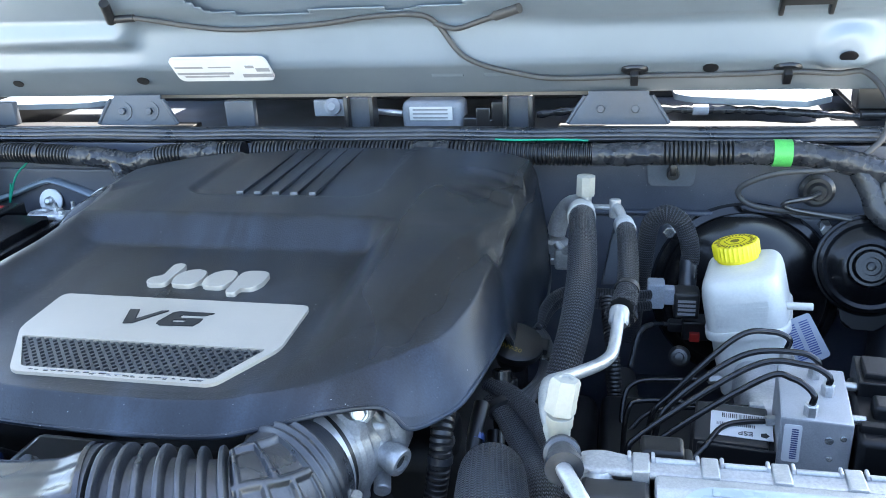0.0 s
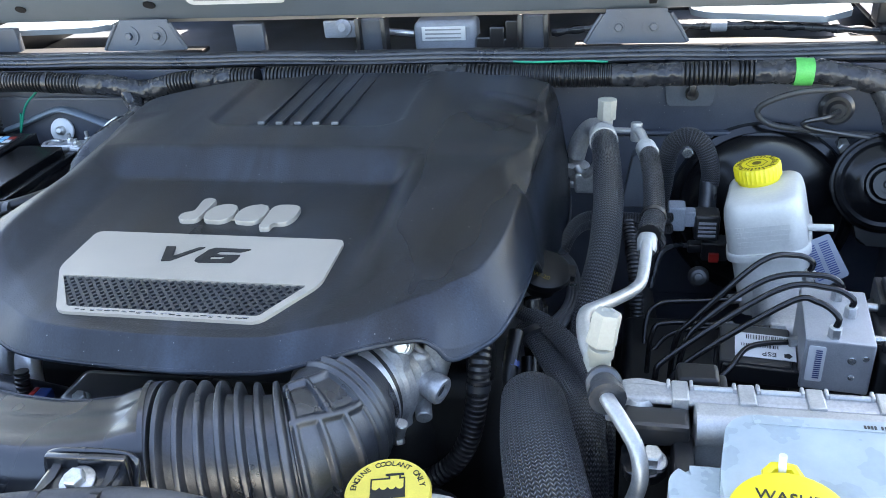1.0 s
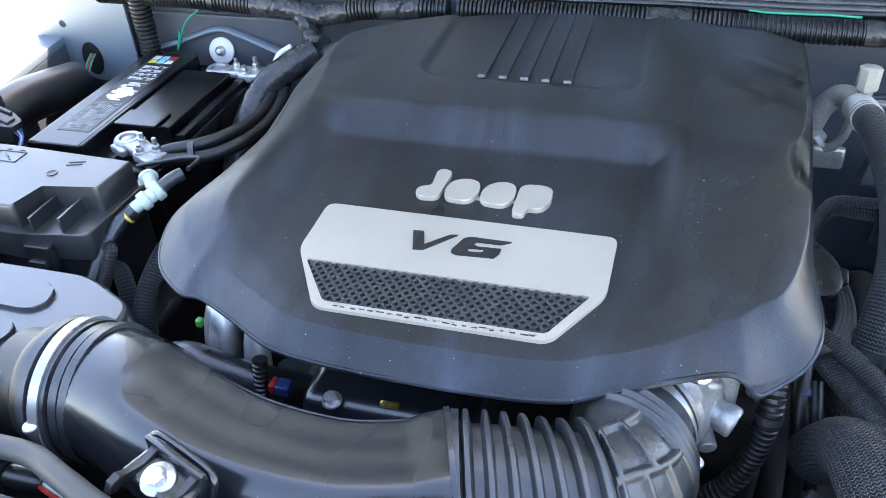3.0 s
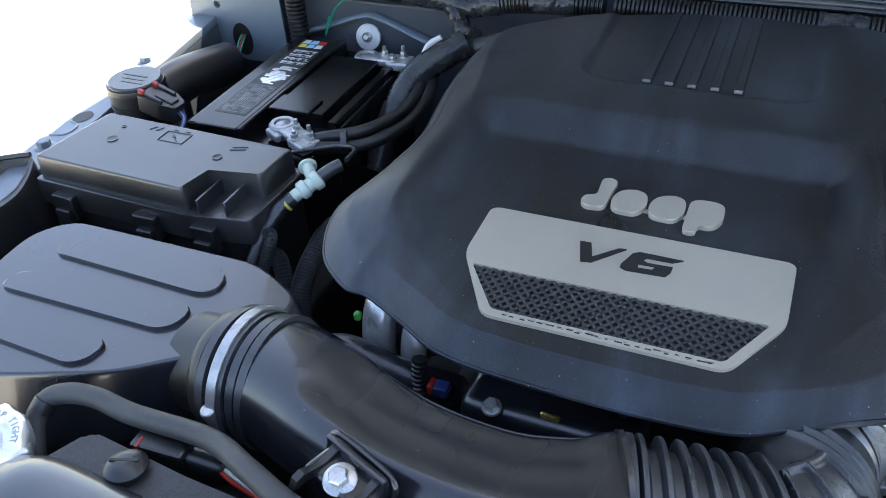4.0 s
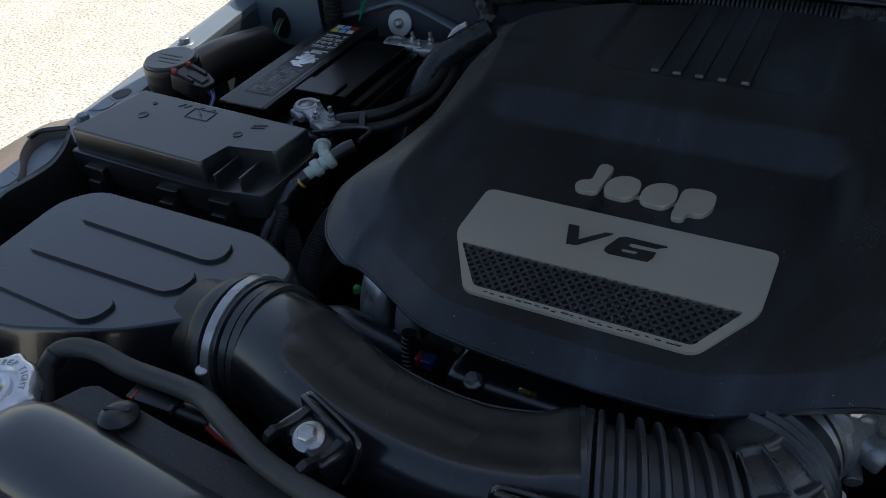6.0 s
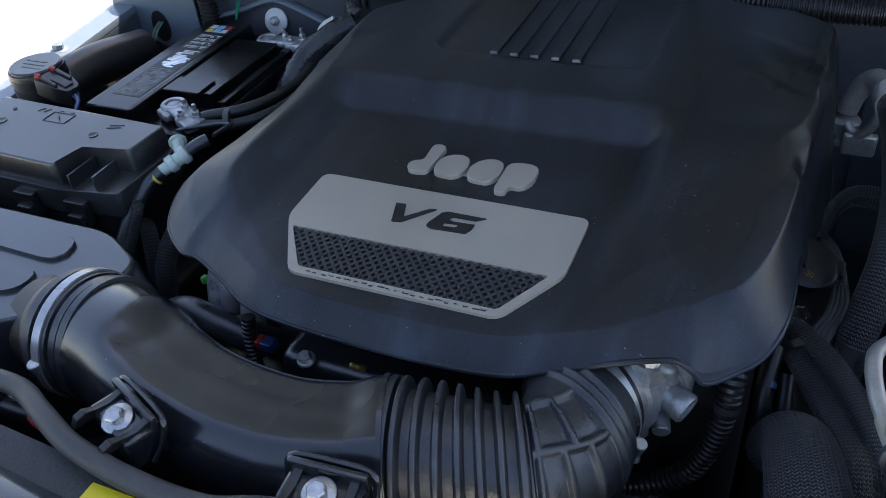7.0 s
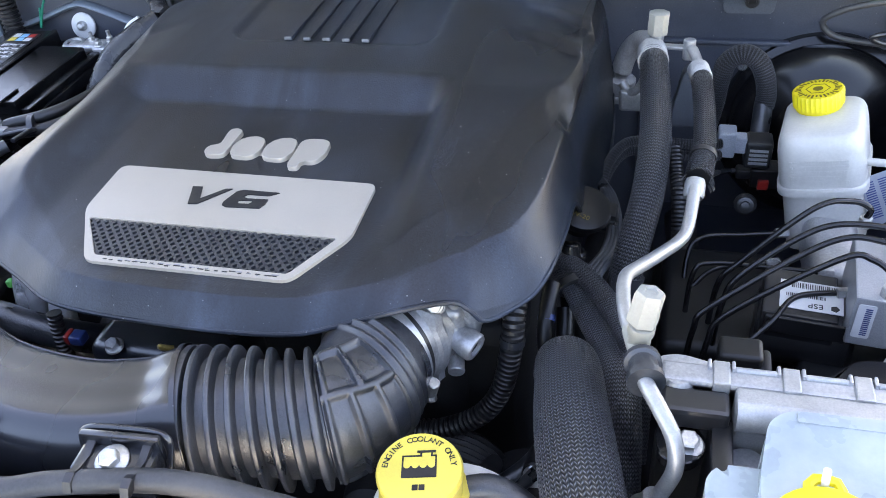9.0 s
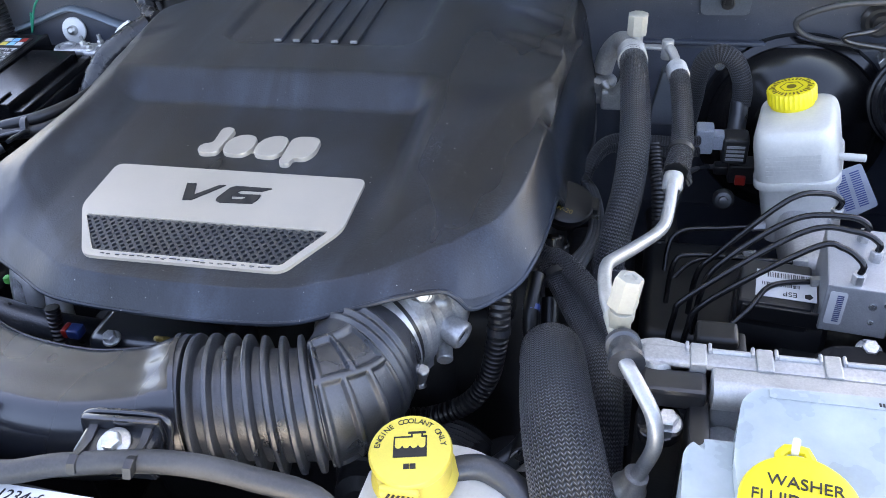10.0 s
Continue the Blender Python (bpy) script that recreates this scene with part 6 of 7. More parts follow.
tube(bm, [(-0.622, 0.623, 1.222), (-0.612, 0.636, 1.228), (-0.604, 0.646, 1.230)], 0.0078, 12)
tube(bm, [(-0.602, 0.655, 1.231), (-0.610, 0.690, 1.222), (-0.632, 0.722, 1.205), (-0.648, 0.738, 1.194), (-0.672, 0.738, 1.190), (-0.72, 0.715, 1.186)], 0.0028, 10)
part("hose", bm, RUBBER, valve)
bm = fresh()
tube(bm, [(-0.649, 0.589, 1.202), (-0.647, 0.591, 1.2035)], 0.0095, 12, 0.002)
part("band", bm, YELLOW, valve)
loomx = thing("injector_loom", (-0.62, 0.5, 1.1), "black braided cable loom beside the filter box", "cable")
for pts, r in (([(-0.66, 0.56, 1.15), (-0.635, 0.54, 1.16), (-0.62, 0.52, 1.13), (-0.62, 0.50, 1.05)], 0.010), ([(-0.61, 0.62, 1.16), (-0.60, 0.57, 1.17), (-0.60, 0.52, 1.14), (-0.59, 0.49, 1.08)], 0.012), ([(-0.69, 0.60, 1.16), (-0.66, 0.56, 1.18), (-0.64, 0.54, 1.19), (-0.645, 0.51, 1.15)], 0.007)):
    bm = fresh()
    tube(bm, pts, r, 12)
    part("cable", bm, BRAID, loomx)
pipes = thing("runner_pipes", (-0.48, 0.48, 1.1), "grey metal intake runners below the cover", "pipe", "")
for pts, r in (([(-0.475, 0.52, 1.20), (-0.478, 0.485, 1.185), (-0.475, 0.465, 1.14), (-0.47, 0.46, 1.08)], 0.017), ([(-0.43, 0.50, 1.19), (-0.435, 0.47, 1.175), (-0.43, 0.452, 1.13), (-0.42, 0.45, 1.08)], 0.013)):
    bm = fresh()
    tube(bm, pts, r, 18)
    part("runner", bm, PRESSED, pipes)
bm = fresh()
box(bm, -0.505, -0.498, 0.472, 0.480, 1.168, 1.177, 0.002)
part("tag", bm, GREEN, pipes)
coolant = thing("coolant_hose", (-0.42, 0.42, 1.12), "black rubber coolant hose below the cover's front edge", "hose")
bm = fresh()
tube(bm, [(-0.56, 0.45, 1.12), (-0.50, 0.437, 1.162), (-0.45, 0.432, 1.158), (-0.415, 0.435, 1.15), (-0.39, 0.46, 1.12)], 0.016, 16)
part("hose", bm, RUBBER, coolant)
bm = fresh()
tube(bm, [(-0.412, 0.43, 1.185), (-0.412, 0.423, 1.15), (-0.41, 0.42, 1.11)], rings_of(0.0065, 0.0008, 0.005), 10, 0.00125)
part("drain_loom", bm, BLACK, coolant)
coil = thing("ignition_coil", (-0.33, 0.41, 1.12), "black ignition coil with red and blue plug", "coil")
bm = fresh()
box(bm, -0.365, -0.20, 0.40, 0.46, 1.10, 1.176, 0.014, 3)
part("housing", bm, SATIN, coil)
for a, b, mat in ((-0.400, -0.394, RED), (-0.394, -0.380, BLUE)):
    bm = fresh()
    box(bm, a, b, 0.414, 0.428, 1.158, 1.169, 0.002)
    part("plug", bm, mat, coil)
bm = fresh()
bolt(bm, (-0.332, 0.405, 1.176), (0, -0.3, 1), 0.0065, 0.009, 1.4)
part("bolt", bm, STEEL, coil)
bm = fresh()
tube(bm, [(-0.288, 0.412, 1.176), (-0.281, 0.408, 1.180), (-0.274, 0.412, 1.176)], 0.003, 8)
part("lifting_eye", bm, BRASS, coil)

# ---- coolant bottle ----
bottle = thing("coolant_bottle", (0.0, 0.29, 1.0), "milky coolant expansion bottle with pale yellow cap", "bottle")
bm = fresh()
prism(bm, rounded([(-0.05, 0.19), (0.10, 0.19), (0.10, 0.30), (0.04, 0.345), (-0.04, 0.335)], 0.03), 1.0, 1.165, 0.012, seg=4)
part("tank", bm, MILKY, bottle)
bm = fresh()
CC = Matrix.Translation((-0.003, 0.304, 1.166)) @ pose(0, 0, 0, 4, 0, 0) @ Matrix.Diagonal((0.9, 0.9, 0.93, 1))
lathe(bm, [(0, -0.01), (0.033, -0.01), (0.033, 0.02), (0, 0.02)], CC, 32)
part("neck", bm, MILKY, bottle)
bm = fresh()
lathe(bm, [(0, 0.004), (0.037, 0.004), (0.039, 0.007), (0.037, 0.012), (0.034, 0.015), (0.0335, 0.033), (0.036, 0.036), (0.0365, 0.040), (0.035, 0.0425), (0.030, 0.043), (0, 0.043)], CC, 56)
capy = part("cap", bm, YELLOW, bottle, "pale yellow push-on cap")
bm = fresh()
TOPC = CC @ pose(0, 0, 0.0432) @ pose(0, 0, 0, 0, 0, 12)
arc_letters(bm, "ENGINE COOLANT ONLY", 0.0072, 0.0287, -82, 82, TOPC, 0.0003)
part("cap_text", bm, INK, capy)
bm = fresh()
box(bm, -0.0145, 0.0145, -0.008, 0.003, -0.0003, 0.0004, 0, 1, TOPC)
for x0, x1, y0, y1 in ((-0.0145, -0.0132, 0.002, 0.013), (0.0132, 0.0145, 0.002, 0.013), (-0.0145, 0.002, 0.0118, 0.013), (0.0005, 0.002, 0.0118, 0.016), (0.0095, 0.011, 0.0118, 0.016), (0.0095, 0.0145, 0.0118, 0.013), (-0.002, 0.0135, 0.0155, 0.0175)):
    box(bm, x0, x1, y0, y1, -0.0003, 0.0004, 0, 1, TOPC)
part("cap_symbol", bm, INK, capy, "printed tank pictogram")
bm = fresh()
for i in range(4):
    lathe(bm, [(0, 0.0001), (0.0030, 0.0001), (0.0030, 0.0006), (0, 0.0006)], TOPC @ pose(-0.0102 + 0.0068 * i, 0.0036, 0), 14)
part("cap_wave", bm, YELLOW, capy)
bm = fresh()
for x0, x1 in ((-0.0052, -0.0004), (0.0004, 0.0052)):
    box(bm, x0, x1, -0.0195, -0.0145, -0.0003, 0.0004, 0, 1, TOPC)
part("book_symbol", bm, INK, capy)
bm = fresh()
box(bm, -0.019, 0.016, -0.040, -0.033, 0.014, 0.040, 0.003, 2, CC)
part("grip_panel", bm, YELLOW, capy)
bm = fresh()
for i in range(7):
    box(bm, -0.0010, 0.0010, -0.011, 0.011, 0, 0.001, 0, 1, CC @ Matrix.Translation((-0.014 + 0.0042 * i, -0.0405, 0.026)) @ pose(0, 0, 0, 90, 0, 0) @ pose(0, 0, 0, 0, 0, -28))
part("stripe", bm, INK, capy, "slanting black hazard stripes")
over = thing("overflow_hose", (0.06, 0.27, 1.15), "dark rubber overflow hose behind the coolant bottle", "hose")
bm = fresh()
tube(bm, [(0.02, 0.315, 1.165), (0.05, 0.32, 1.168), (0.085, 0.30, 1.165), (0.10, 0.27, 1.15)], 0.011, 14)
part("hose", bm, RUBBER, over)

# ---- washer bottle ----
wash = thing("washer_bottle", (0.33, 0.28, 1.0), "pale blue translucent washer fluid bottle with yellow cap", "bottle")
bm = fresh()
prism(bm, rounded([(0.232, 0.20), (0.46, 0.20), (0.46, 0.366), (0.25, 0.362), (0.236, 0.35), (0.228, 0.30)], 0.014), 1.0, 1.252, 0.008, seg=4)
prism(bm, rounded([(0.192, 0.14), (0.46, 0.14), (0.46, 0.318), (0.206, 0.318), (0.196, 0.306)], 0.014), 1.0, 1.240, 0.009, seg=4)
part("tank", bm, AQUA, wash)
bm = fresh()
box(bm, 0.255, 0.46, 0.352, 0.3595, 1.2515, 1.2530, 0)
part("moulded_strip", bm, AQUA, wash)
bm = fresh()
for i in range(60):
    x = 0.325 + 0.0022 * i
    if (i * 7919) % 5:
        box(bm, x, x + 0.0014, 0.3540, 0.3572, 1.2528, 1.2534, 0)
part("print_bar", bm, INK, wash)
WC = Matrix.Translation((0.265, 0.258, 1.252)) @ pose(0, 0, 0, 4, 0, -6)
bm = fresh()
lathe(bm, [(0, -0.02), (0.034, -0.02), (0.036, -0.012), (0.0375, 0.006), (0.036, 0.009), (0.033, 0.010), (0, 0.0095)], WC, 48)
cap_w = part("cap", bm, LEMON, wash, "bright yellow hinged cap")
bm = fresh()
tube(bm, [WC @ Vector((-0.013, 0.031, 0.004)), WC @ Vector((-0.012, 0.041, 0.006)), WC @ Vector((0.004, 0.042, 0.006)), WC @ Vector((0.006, 0.031, 0.004))], 0.0036, 8)
part("hinge", bm, LEMON, cap_w)
bm = fresh()
rod(bm, WC @ Vector((-0.004, 0.039, 0.0)), WC @ Vector((-0.005, 0.042, 0.018)), 0.0026)
part("peg", bm, WHITE, cap_w)
bm = fresh()
letters(bm, "WASHER", 0.0115, WC @ pose(0.002, 0.014, 0.0102), 0.0004)
letters(bm, "FLUID ONLY", 0.0115, WC @ pose(0.002, 0.001, 0.0102), 0.0004)
part("cap_text", bm, INK, cap_w)

# ---- condenser tank and mount ----
cond = thing("charge_radiator", (0.35, 0.40, 1.0), "bright aluminium radiator header with crimped edge tabs", "radiator")
bm = fresh()
box(bm, 0.219, 0.60, 0.380, 0.398, 1.17, 1.232, 0.003)
tube(bm, [(0.22, 0.384, 1.218), (0.60, 0.386, 1.216)], 0.014, 16, 0.02)
part("header", bm, BRIGHT, cond)
bm = fresh()
box(bm, 0.165, 0.60, 0.398, 0.418, 1.19, 1.2310, 0.003)
part("crimp_strip", bm, ALLOY, cond)
for i in range(8):
    x = 0.2025 + 0.0497 * i
    bm = fresh()
    box(bm, x, x + 0.0130, 0.3960, 0.4200, 1.220, 1.2340, 0.0016)
    part("crimp_tab", bm, BRIGHT, cond)
    for k in (-0.0022, 0.0152):
        bm = fresh()
        box(bm, x + k - 0.0015, x + k + 0.0015, 0.4110, 0.4200, 1.222, 1.2352, 0.0012)
        part("crimp_post", bm, ALLOY, cond)
    bm = fresh()
    rod(bm, (x + 0.0168, 0.4140, 1.2310), (x + 0.0462, 0.4140, 1.2310), 0.0028, 12)
    part("crimp_bead", bm, BRIGHT, cond)
for pts, z0, z1 in (([(0.150, 0.398), (0.160, 0.424), (0.178, 0.430), (0.215, 0.421), (0.232, 0.420), (0.232, 0.398)], 1.205, 1.2262),):
    bm = fresh()
    prism(bm, rounded(pts, 0.008), z0, z1, 0.003)
    part("end_plate", bm, ALLOY, cond)
relay = thing("relay_box", (0.255, 0.45, 1.15), "small black plastic relay box behind the radiator header", "relay box")
bm = fresh()
box(bm, 0.209, 0.243, 0.437, 0.462, 1.15, 1.222, 0.004, 3)
box(bm, 0.240, 0.250, 0.434, 0.458, 1.15, 1.214, 0.003)
part("housing", bm, MODULE, relay)
bm = fresh()
box(bm, 0.214, 0.238, 0.4355, 0.4375, 1.19, 1.205, 0.0015)
part("ridge", bm, MODULE, relay)
bm = fresh()
lathe(bm, [(0, 0), (0.013, 0), (0.013, 0.024), (0.010, 0.029), (0, 0.029)], pose(0.178, 0.405, 1.20), 24)
part("end_boss", bm, ALLOY, cond)
bm = fresh()
box(bm, 0.165, 0.60, 0.383, 0.397, 0.8, 1.175, 0.003)
part("core", bm, DEEP, cond)
mount = thing("radiator_mount", (0.19, 0.37, 1.1), "black radiator mounting bracket with zinc bolt", "bracket")
bm = fresh()
box(bm, 0.165, 0.216, 0.372, 0.397, 1.205, 1.226, 0.004)
box(bm, 0.203, 0.219, 0.25, 0.385, 1.02, 1.212, 0.004)
part("bracket", bm, BLACK, mount)
bm = fresh()
prism(bm, rounded([(0.166, 0.345), (0.165, 0.385), (0.198, 0.380), (0.202, 0.358), (0.19, 0.342)], 0.012), 1.193, 1.201, 0.002)
part("pad", bm, GLOSS, mount)
bm = fresh()
bolt(bm, (0.188, 0.361, 1.2005), (0, -0.2, 1), 0.008, 0.012, 1.5)
part("bolt", bm, STEEL, mount)
plate2 = thing("pressed_bracket", (0.22, 0.36, 1.15), "grey pressed-steel bracket behind the washer bottle", "bracket")
bm = fresh()
lathe(bm, [(0, 0), (0.018, 0), (0.018, 0.012), (0.014, 0.018), (0, 0.018)], pose(0.232, 0.366, 1.165), 24)
box(bm, 0.205, 0.27, 0.335, 0.38, 1.15, 1.168, 0.004)
part("plate", bm, ALLOY, plate2)

# ---- air-conditioning lines ----
ac = thing("ac_line", (0.15, 0.65, 1.1), "aluminium air-conditioning line with ivory service cap", "pipe")
bm = fresh()
tube(bm, [(0.188, 0.665, 1.228), (0.187, 0.648, 1.222), (0.185, 0.628, 1.213), (0.182, 0.610, 1.208), (0.174, 0.592, 1.209), (0.164, 0.574, 1.213), (0.150, 0.546, 1.222), (0.139, 0.524, 1.230), (0.132, 0.508, 1.236), (0.130, 0.494, 1.238), (0.131, 0.474, 1.238), (0.136, 0.450, 1.236), (0.146, 0.422, 1.236), (0.152, 0.385, 1.242), (0.164, 0.362, 1.238), (0.176, 0.345, 1.226), (0.179, 0.335, 1.205), (0.172, 0.335, 1.175), (0.165, 0.335, 1.155)], 0.0062, 16, 0.005)
part("tube", bm, BRIGHT, ac)
bm = fresh()
lathe(bm, [(0, 0), (0.009, 0), (0.0105, 0.004), (0.0105, 0.016), (0.009, 0.02), (0, 0.02)], along((0.1885, 0.672, 1.228), (0.187, 0.648, 1.212)), 20)
part("ferrule", bm, BRIGHT, ac)
bm = fresh()
lathe(bm, [(0, 0), (0.009, 0), (0.009, 0.014), (0.0105, 0.016), (0.0105, 0.026), (0, 0.026)], along((0.146, 0.425, 1.236), (0.150, 0.418, 1.30)), 20)
lathe(bm, [(0, 0), (0.008, 0), (0.008, 0.05), (0, 0.05)], along((0.140, 0.44, 1.236), (0.152, 0.395, 1.238)), 16)
part("service_port", bm, IVORY, ac)
bm = fresh()
lathe(bm, [(0, 0), (0.0125, 0), (0.0125, 0.006), (0.0120, 0.008), (0.0120, 0.025), (0.0105, 0.028), (0.006, 0.0285), (0.005, 0.027), (0, 0.027)], along((0.1470, 0.424, 1.262), (0.1535, 0.430, 1.30)), 6)
part("service_cap", bm, IVORY, ac, "ivory hexagonal screw cap")
bm = fresh()
tube(bm, [(0.150, 0.408, 1.236), (0.152, 0.392, 1.241), (0.154, 0.380, 1.242)], lambda s, l, a: 0.0115 + 0.003 * (1 if s < 0.007 or s > l - 0.007 else 0), 18, 0.0015)
part("rubber_sleeve", bm, RUBBER, ac)
bm = fresh()
lathe(bm, [(0, 0), (0.014, 0), (0.016, 0.003), (0.014, 0.006), (0.015, 0.012), (0.012, 0.016), (0.010, 0.03), (0, 0.03)], along((0.160, 0.335, 1.138), (0.170, 0.335, 1.172)), 24)
part("coupling", bm, BRIGHT, ac, "aluminium quick coupling")

hose_a = thing("suction_hose", (0.14, 0.75, 1.1), "thick black woven-sleeve air-conditioning hose", "hose")
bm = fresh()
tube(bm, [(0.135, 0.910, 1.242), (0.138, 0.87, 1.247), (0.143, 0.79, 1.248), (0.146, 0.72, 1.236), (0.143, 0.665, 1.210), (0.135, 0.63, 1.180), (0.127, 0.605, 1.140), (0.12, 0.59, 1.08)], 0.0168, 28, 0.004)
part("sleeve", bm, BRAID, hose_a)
bm = fresh()
tube(bm, [(0.130, 0.610, 1.150), (0.126, 0.602, 1.130)], 0.0182, 24, 0.003)
part("band", bm, RUBBER, hose_a)
bm = fresh()
tube(bm, [(0.133, 0.937, 1.236), (0.134, 0.918, 1.240), (0.136, 0.895, 1.244)], lambda s, l, a: 0.0170 + 0.0016 * math.cos(s / 0.0085 * math.tau), 28, 0.0012)
part("ferrule", bm, BRIGHT, hose_a, "ribbed aluminium crimp ferrule")
bm = fresh()
tube(bm, [(0.133, 0.925, 1.238), (0.130, 0.955, 1.238), (0.116, 0.98, 1.230), (0.102, 0.985, 1.210), (0.095, 0.985, 1.185)], 0.0135, 18)
part("elbow", bm, ALLOY, hose_a)
bm = fresh()
rod(bm, (0.137, 0.945, 1.238), (0.138, 0.949, 1.268), 0.0085, 18)
part("port", bm, BRIGHT, hose_a)
bm = fresh()
lathe(bm, [(0, 0), (0.0125, 0), (0.013, 0.003), (0.013, 0.026), (0.0115, 0.027), (0, 0.027)], along((0.1375, 0.948, 1.256), (0.139, 0.952, 1.31)), 8)
part("service_cap", bm, IVORY, hose_a, "ivory ribbed screw cap")
bm = fresh()
lathe(bm, [(0, 0), (0.02, 0), (0.021, 0.006), (0.019, 0.01), (0.021, 0.016), (0.021, 0.03), (0.015, 0.034), (0, 0.034)], along((0.090, 0.985, 1.145), (0.097, 0.985, 1.19)), 24)
part("block_fitting", bm, ALLOY, hose_a)
bm = fresh()
tube(bm, [(0.098, 0.96, 1.18), (0.11, 0.95, 1.172), (0.125, 0.945, 1.19), (0.132, 0.945, 1.235)], 0.006, 10)
box(bm, 0.096, 0.135, 0.945, 0.956, 1.145, 1.175, 0.004)
part("stay", bm, STEEL, hose_a, "bent steel stay")

hose_b = thing("discharge_hose", (0.19, 0.76, 1.2), "thin black woven-sleeve air-conditioning hose", "hose")
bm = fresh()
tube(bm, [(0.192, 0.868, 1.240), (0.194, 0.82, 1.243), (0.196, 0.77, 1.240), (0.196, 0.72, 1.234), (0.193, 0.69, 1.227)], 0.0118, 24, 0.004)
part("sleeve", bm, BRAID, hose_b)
bm = fresh()
tube(bm, [(0.195, 0.705, 1.229), (0.192, 0.688, 1.226), (0.1905, 0.676, 1.226)], lambda s, l, a: 0.0130 + 0.001 * math.sin(a * 9 + s * 300), 24, 0.003)
cuff = part("frayed_cuff", bm, BRAID, hose_b, "frayed end of the sleeve")
bm = fresh()
random.seed(11)
for i in range(36):
    a = math.tau * random.random()
    s = Vector((0.190 + 0.011 * math.cos(a), 0.677, 1.227 + 0.011 * math.sin(a)))
    d = Vector((math.cos(a) * 0.006, -0.006 - 0.008 * random.random(), math.sin(a) * 0.006))
    tube(bm, [s, s + d * 0.6, s + d + Vector((0, 0, -0.002))], 0.0004, 4, 0.006)
part("loose_threads", bm, BLACK, cuff)
bm = fresh()
tube(bm, [(0.1955, 0.715, 1.2325), (0.1948, 0.709, 1.231)], 0.0135, 20, 0.002)
part("cable_tie", bm, BLACK, hose_b)
bm = fresh()
tube(bm, [(0.189, 0.892, 1.237), (0.192, 0.862, 1.241)], lambda s, l, a: 0.0118 + 0.0013 * math.cos(s / 0.007 * math.tau), 24, 0.0011)
part("ferrule", bm, BRIGHT, hose_b)
bm = fresh()
tube(bm, [(0.190, 0.885, 1.238), (0.187, 0.905, 1.242), (0.181, 0.922, 1.248), (0.176, 0.932, 1.246)], 0.0062, 14)
rod(bm, (0.177, 0.929, 1.232), (0.177, 0.932, 1.257), 0.0075, 16)
box(bm, -0.022, 0.024, -0.0055, 0.0055, -0.0025, 0.0025, 0.002, 2, pose(0.156, 0.937, 1.244, 0, -4, -14))
part("elbow", bm, BRIGHT, hose_b)

big = thing("radiator_hose", (0.11, 0.30, 1.0), "large black hose in a coarse woven sleeve", "hose")
bm = fresh()
tube(bm, [(0.080, 0.486, 1.125), (0.086, 0.458, 1.168), (0.092, 0.425, 1.194), (0.102, 0.365, 1.206), (0.116, 0.305, 1.205), (0.130, 0.262, 1.190), (0.141, 0.23, 1.17)], lambda s, l, a: 0.0272 + 0.0032 * step_up(s, 0.05, 0.2), 48, 0.004, flat=0.92)
part("sleeve", bm, BRAID_WIDE, big)
bm = fresh()
tube(bm, [(0.1375, 0.246, 1.182), (0.141, 0.232, 1.172)], 0.0345, 32, 0.003)
part("end_band", bm, RUBBER, big)
bm = fresh()
tube(bm, [(0.139, 0.24, 1.176), (0.148, 0.20, 1.15)], 0.026, 24)
part("hose_end", bm, RUBBER, big)
flat_a = thing("flat_harness", (0.1, 0.48, 1.1), "flat black braided cable harness", "cable")
bm = fresh()
tube(bm, [(0.070, 0.585, 1.165), (0.085, 0.555, 1.168), (0.105, 0.510, 1.172), (0.122, 0.470, 1.178), (0.132, 0.438, 1.182), (0.138, 0.40, 1.165), (0.14, 0.37, 1.12)], 0.014, 20, 0.004, flat=0.5)
part("sleeve", bm, BRAID, flat_a)
bm = fresh()
tube(bm, [(0.145, 0.455, 1.16), (0.140, 0.425, 1.175), (0.143, 0.390, 1.165), (0.146, 0.36, 1.12)], 0.013, 20, 0.004, flat=0.6)
part("sleeve", bm, BRAID, flat_a)
bm = fresh()
tube(bm, [(0.079, 0.568, 1.168), (0.084, 0.560, 1.168)], 0.019, 16, 0.003, flat=0.6)
part("clip", bm, BLACK, flat_a)
for k in range(4):
    bm = fresh()
    d = 0.006 * k
    tube(bm, [(0.080 + d, 0.572, 1.166 - 0.002 * k), (0.092 + d * 0.8, 0.604, 1.158), (0.104 + d * 0.7, 0.644, 1.152), (0.106 + d * 0.6, 0.686, 1.150), (0.098 + d * 0.5, 0.742, 1.148), (0.080 + d * 0.5, 0.790, 1.140)], 0.0036, 10)
    part("wire", bm, RUBBER, flat_a, "smooth black wire")
bm = fresh()
tube(bm, [(0.062, 0.600, 1.172), (0.088, 0.575, 1.176), (0.112, 0.540, 1.178), (0.134, 0.495, 1.182), (0.146, 0.462, 1.182), (0.150, 0.430, 1.165), (0.150, 0.40, 1.12)], 0.0115, 20, 0.004, flat=0.55)
part("sleeve", bm, BRAID, flat_a)

drive = thing("accessory_drive", (0.0, 0.42, 0.80), "dark grimy belt drive and pump low in front of the engine", "belt drive")
PY = along((-0.03, 0.47, 0.98), (-0.03, 0.40, 0.985))
bm = fresh()
lathe(bm, [(0, 0), (0.060, 0), (0.064, 0.006)] + [(0.060 + 0.003 * (i % 2), 0.008 + 0.0035 * i) for i in range(9)] + [(0.064, 0.042), (0.055, 0.046), (0.050, 0.036), (0.022, 0.034), (0.020, 0.050), (0, 0.050)], PY, 40)
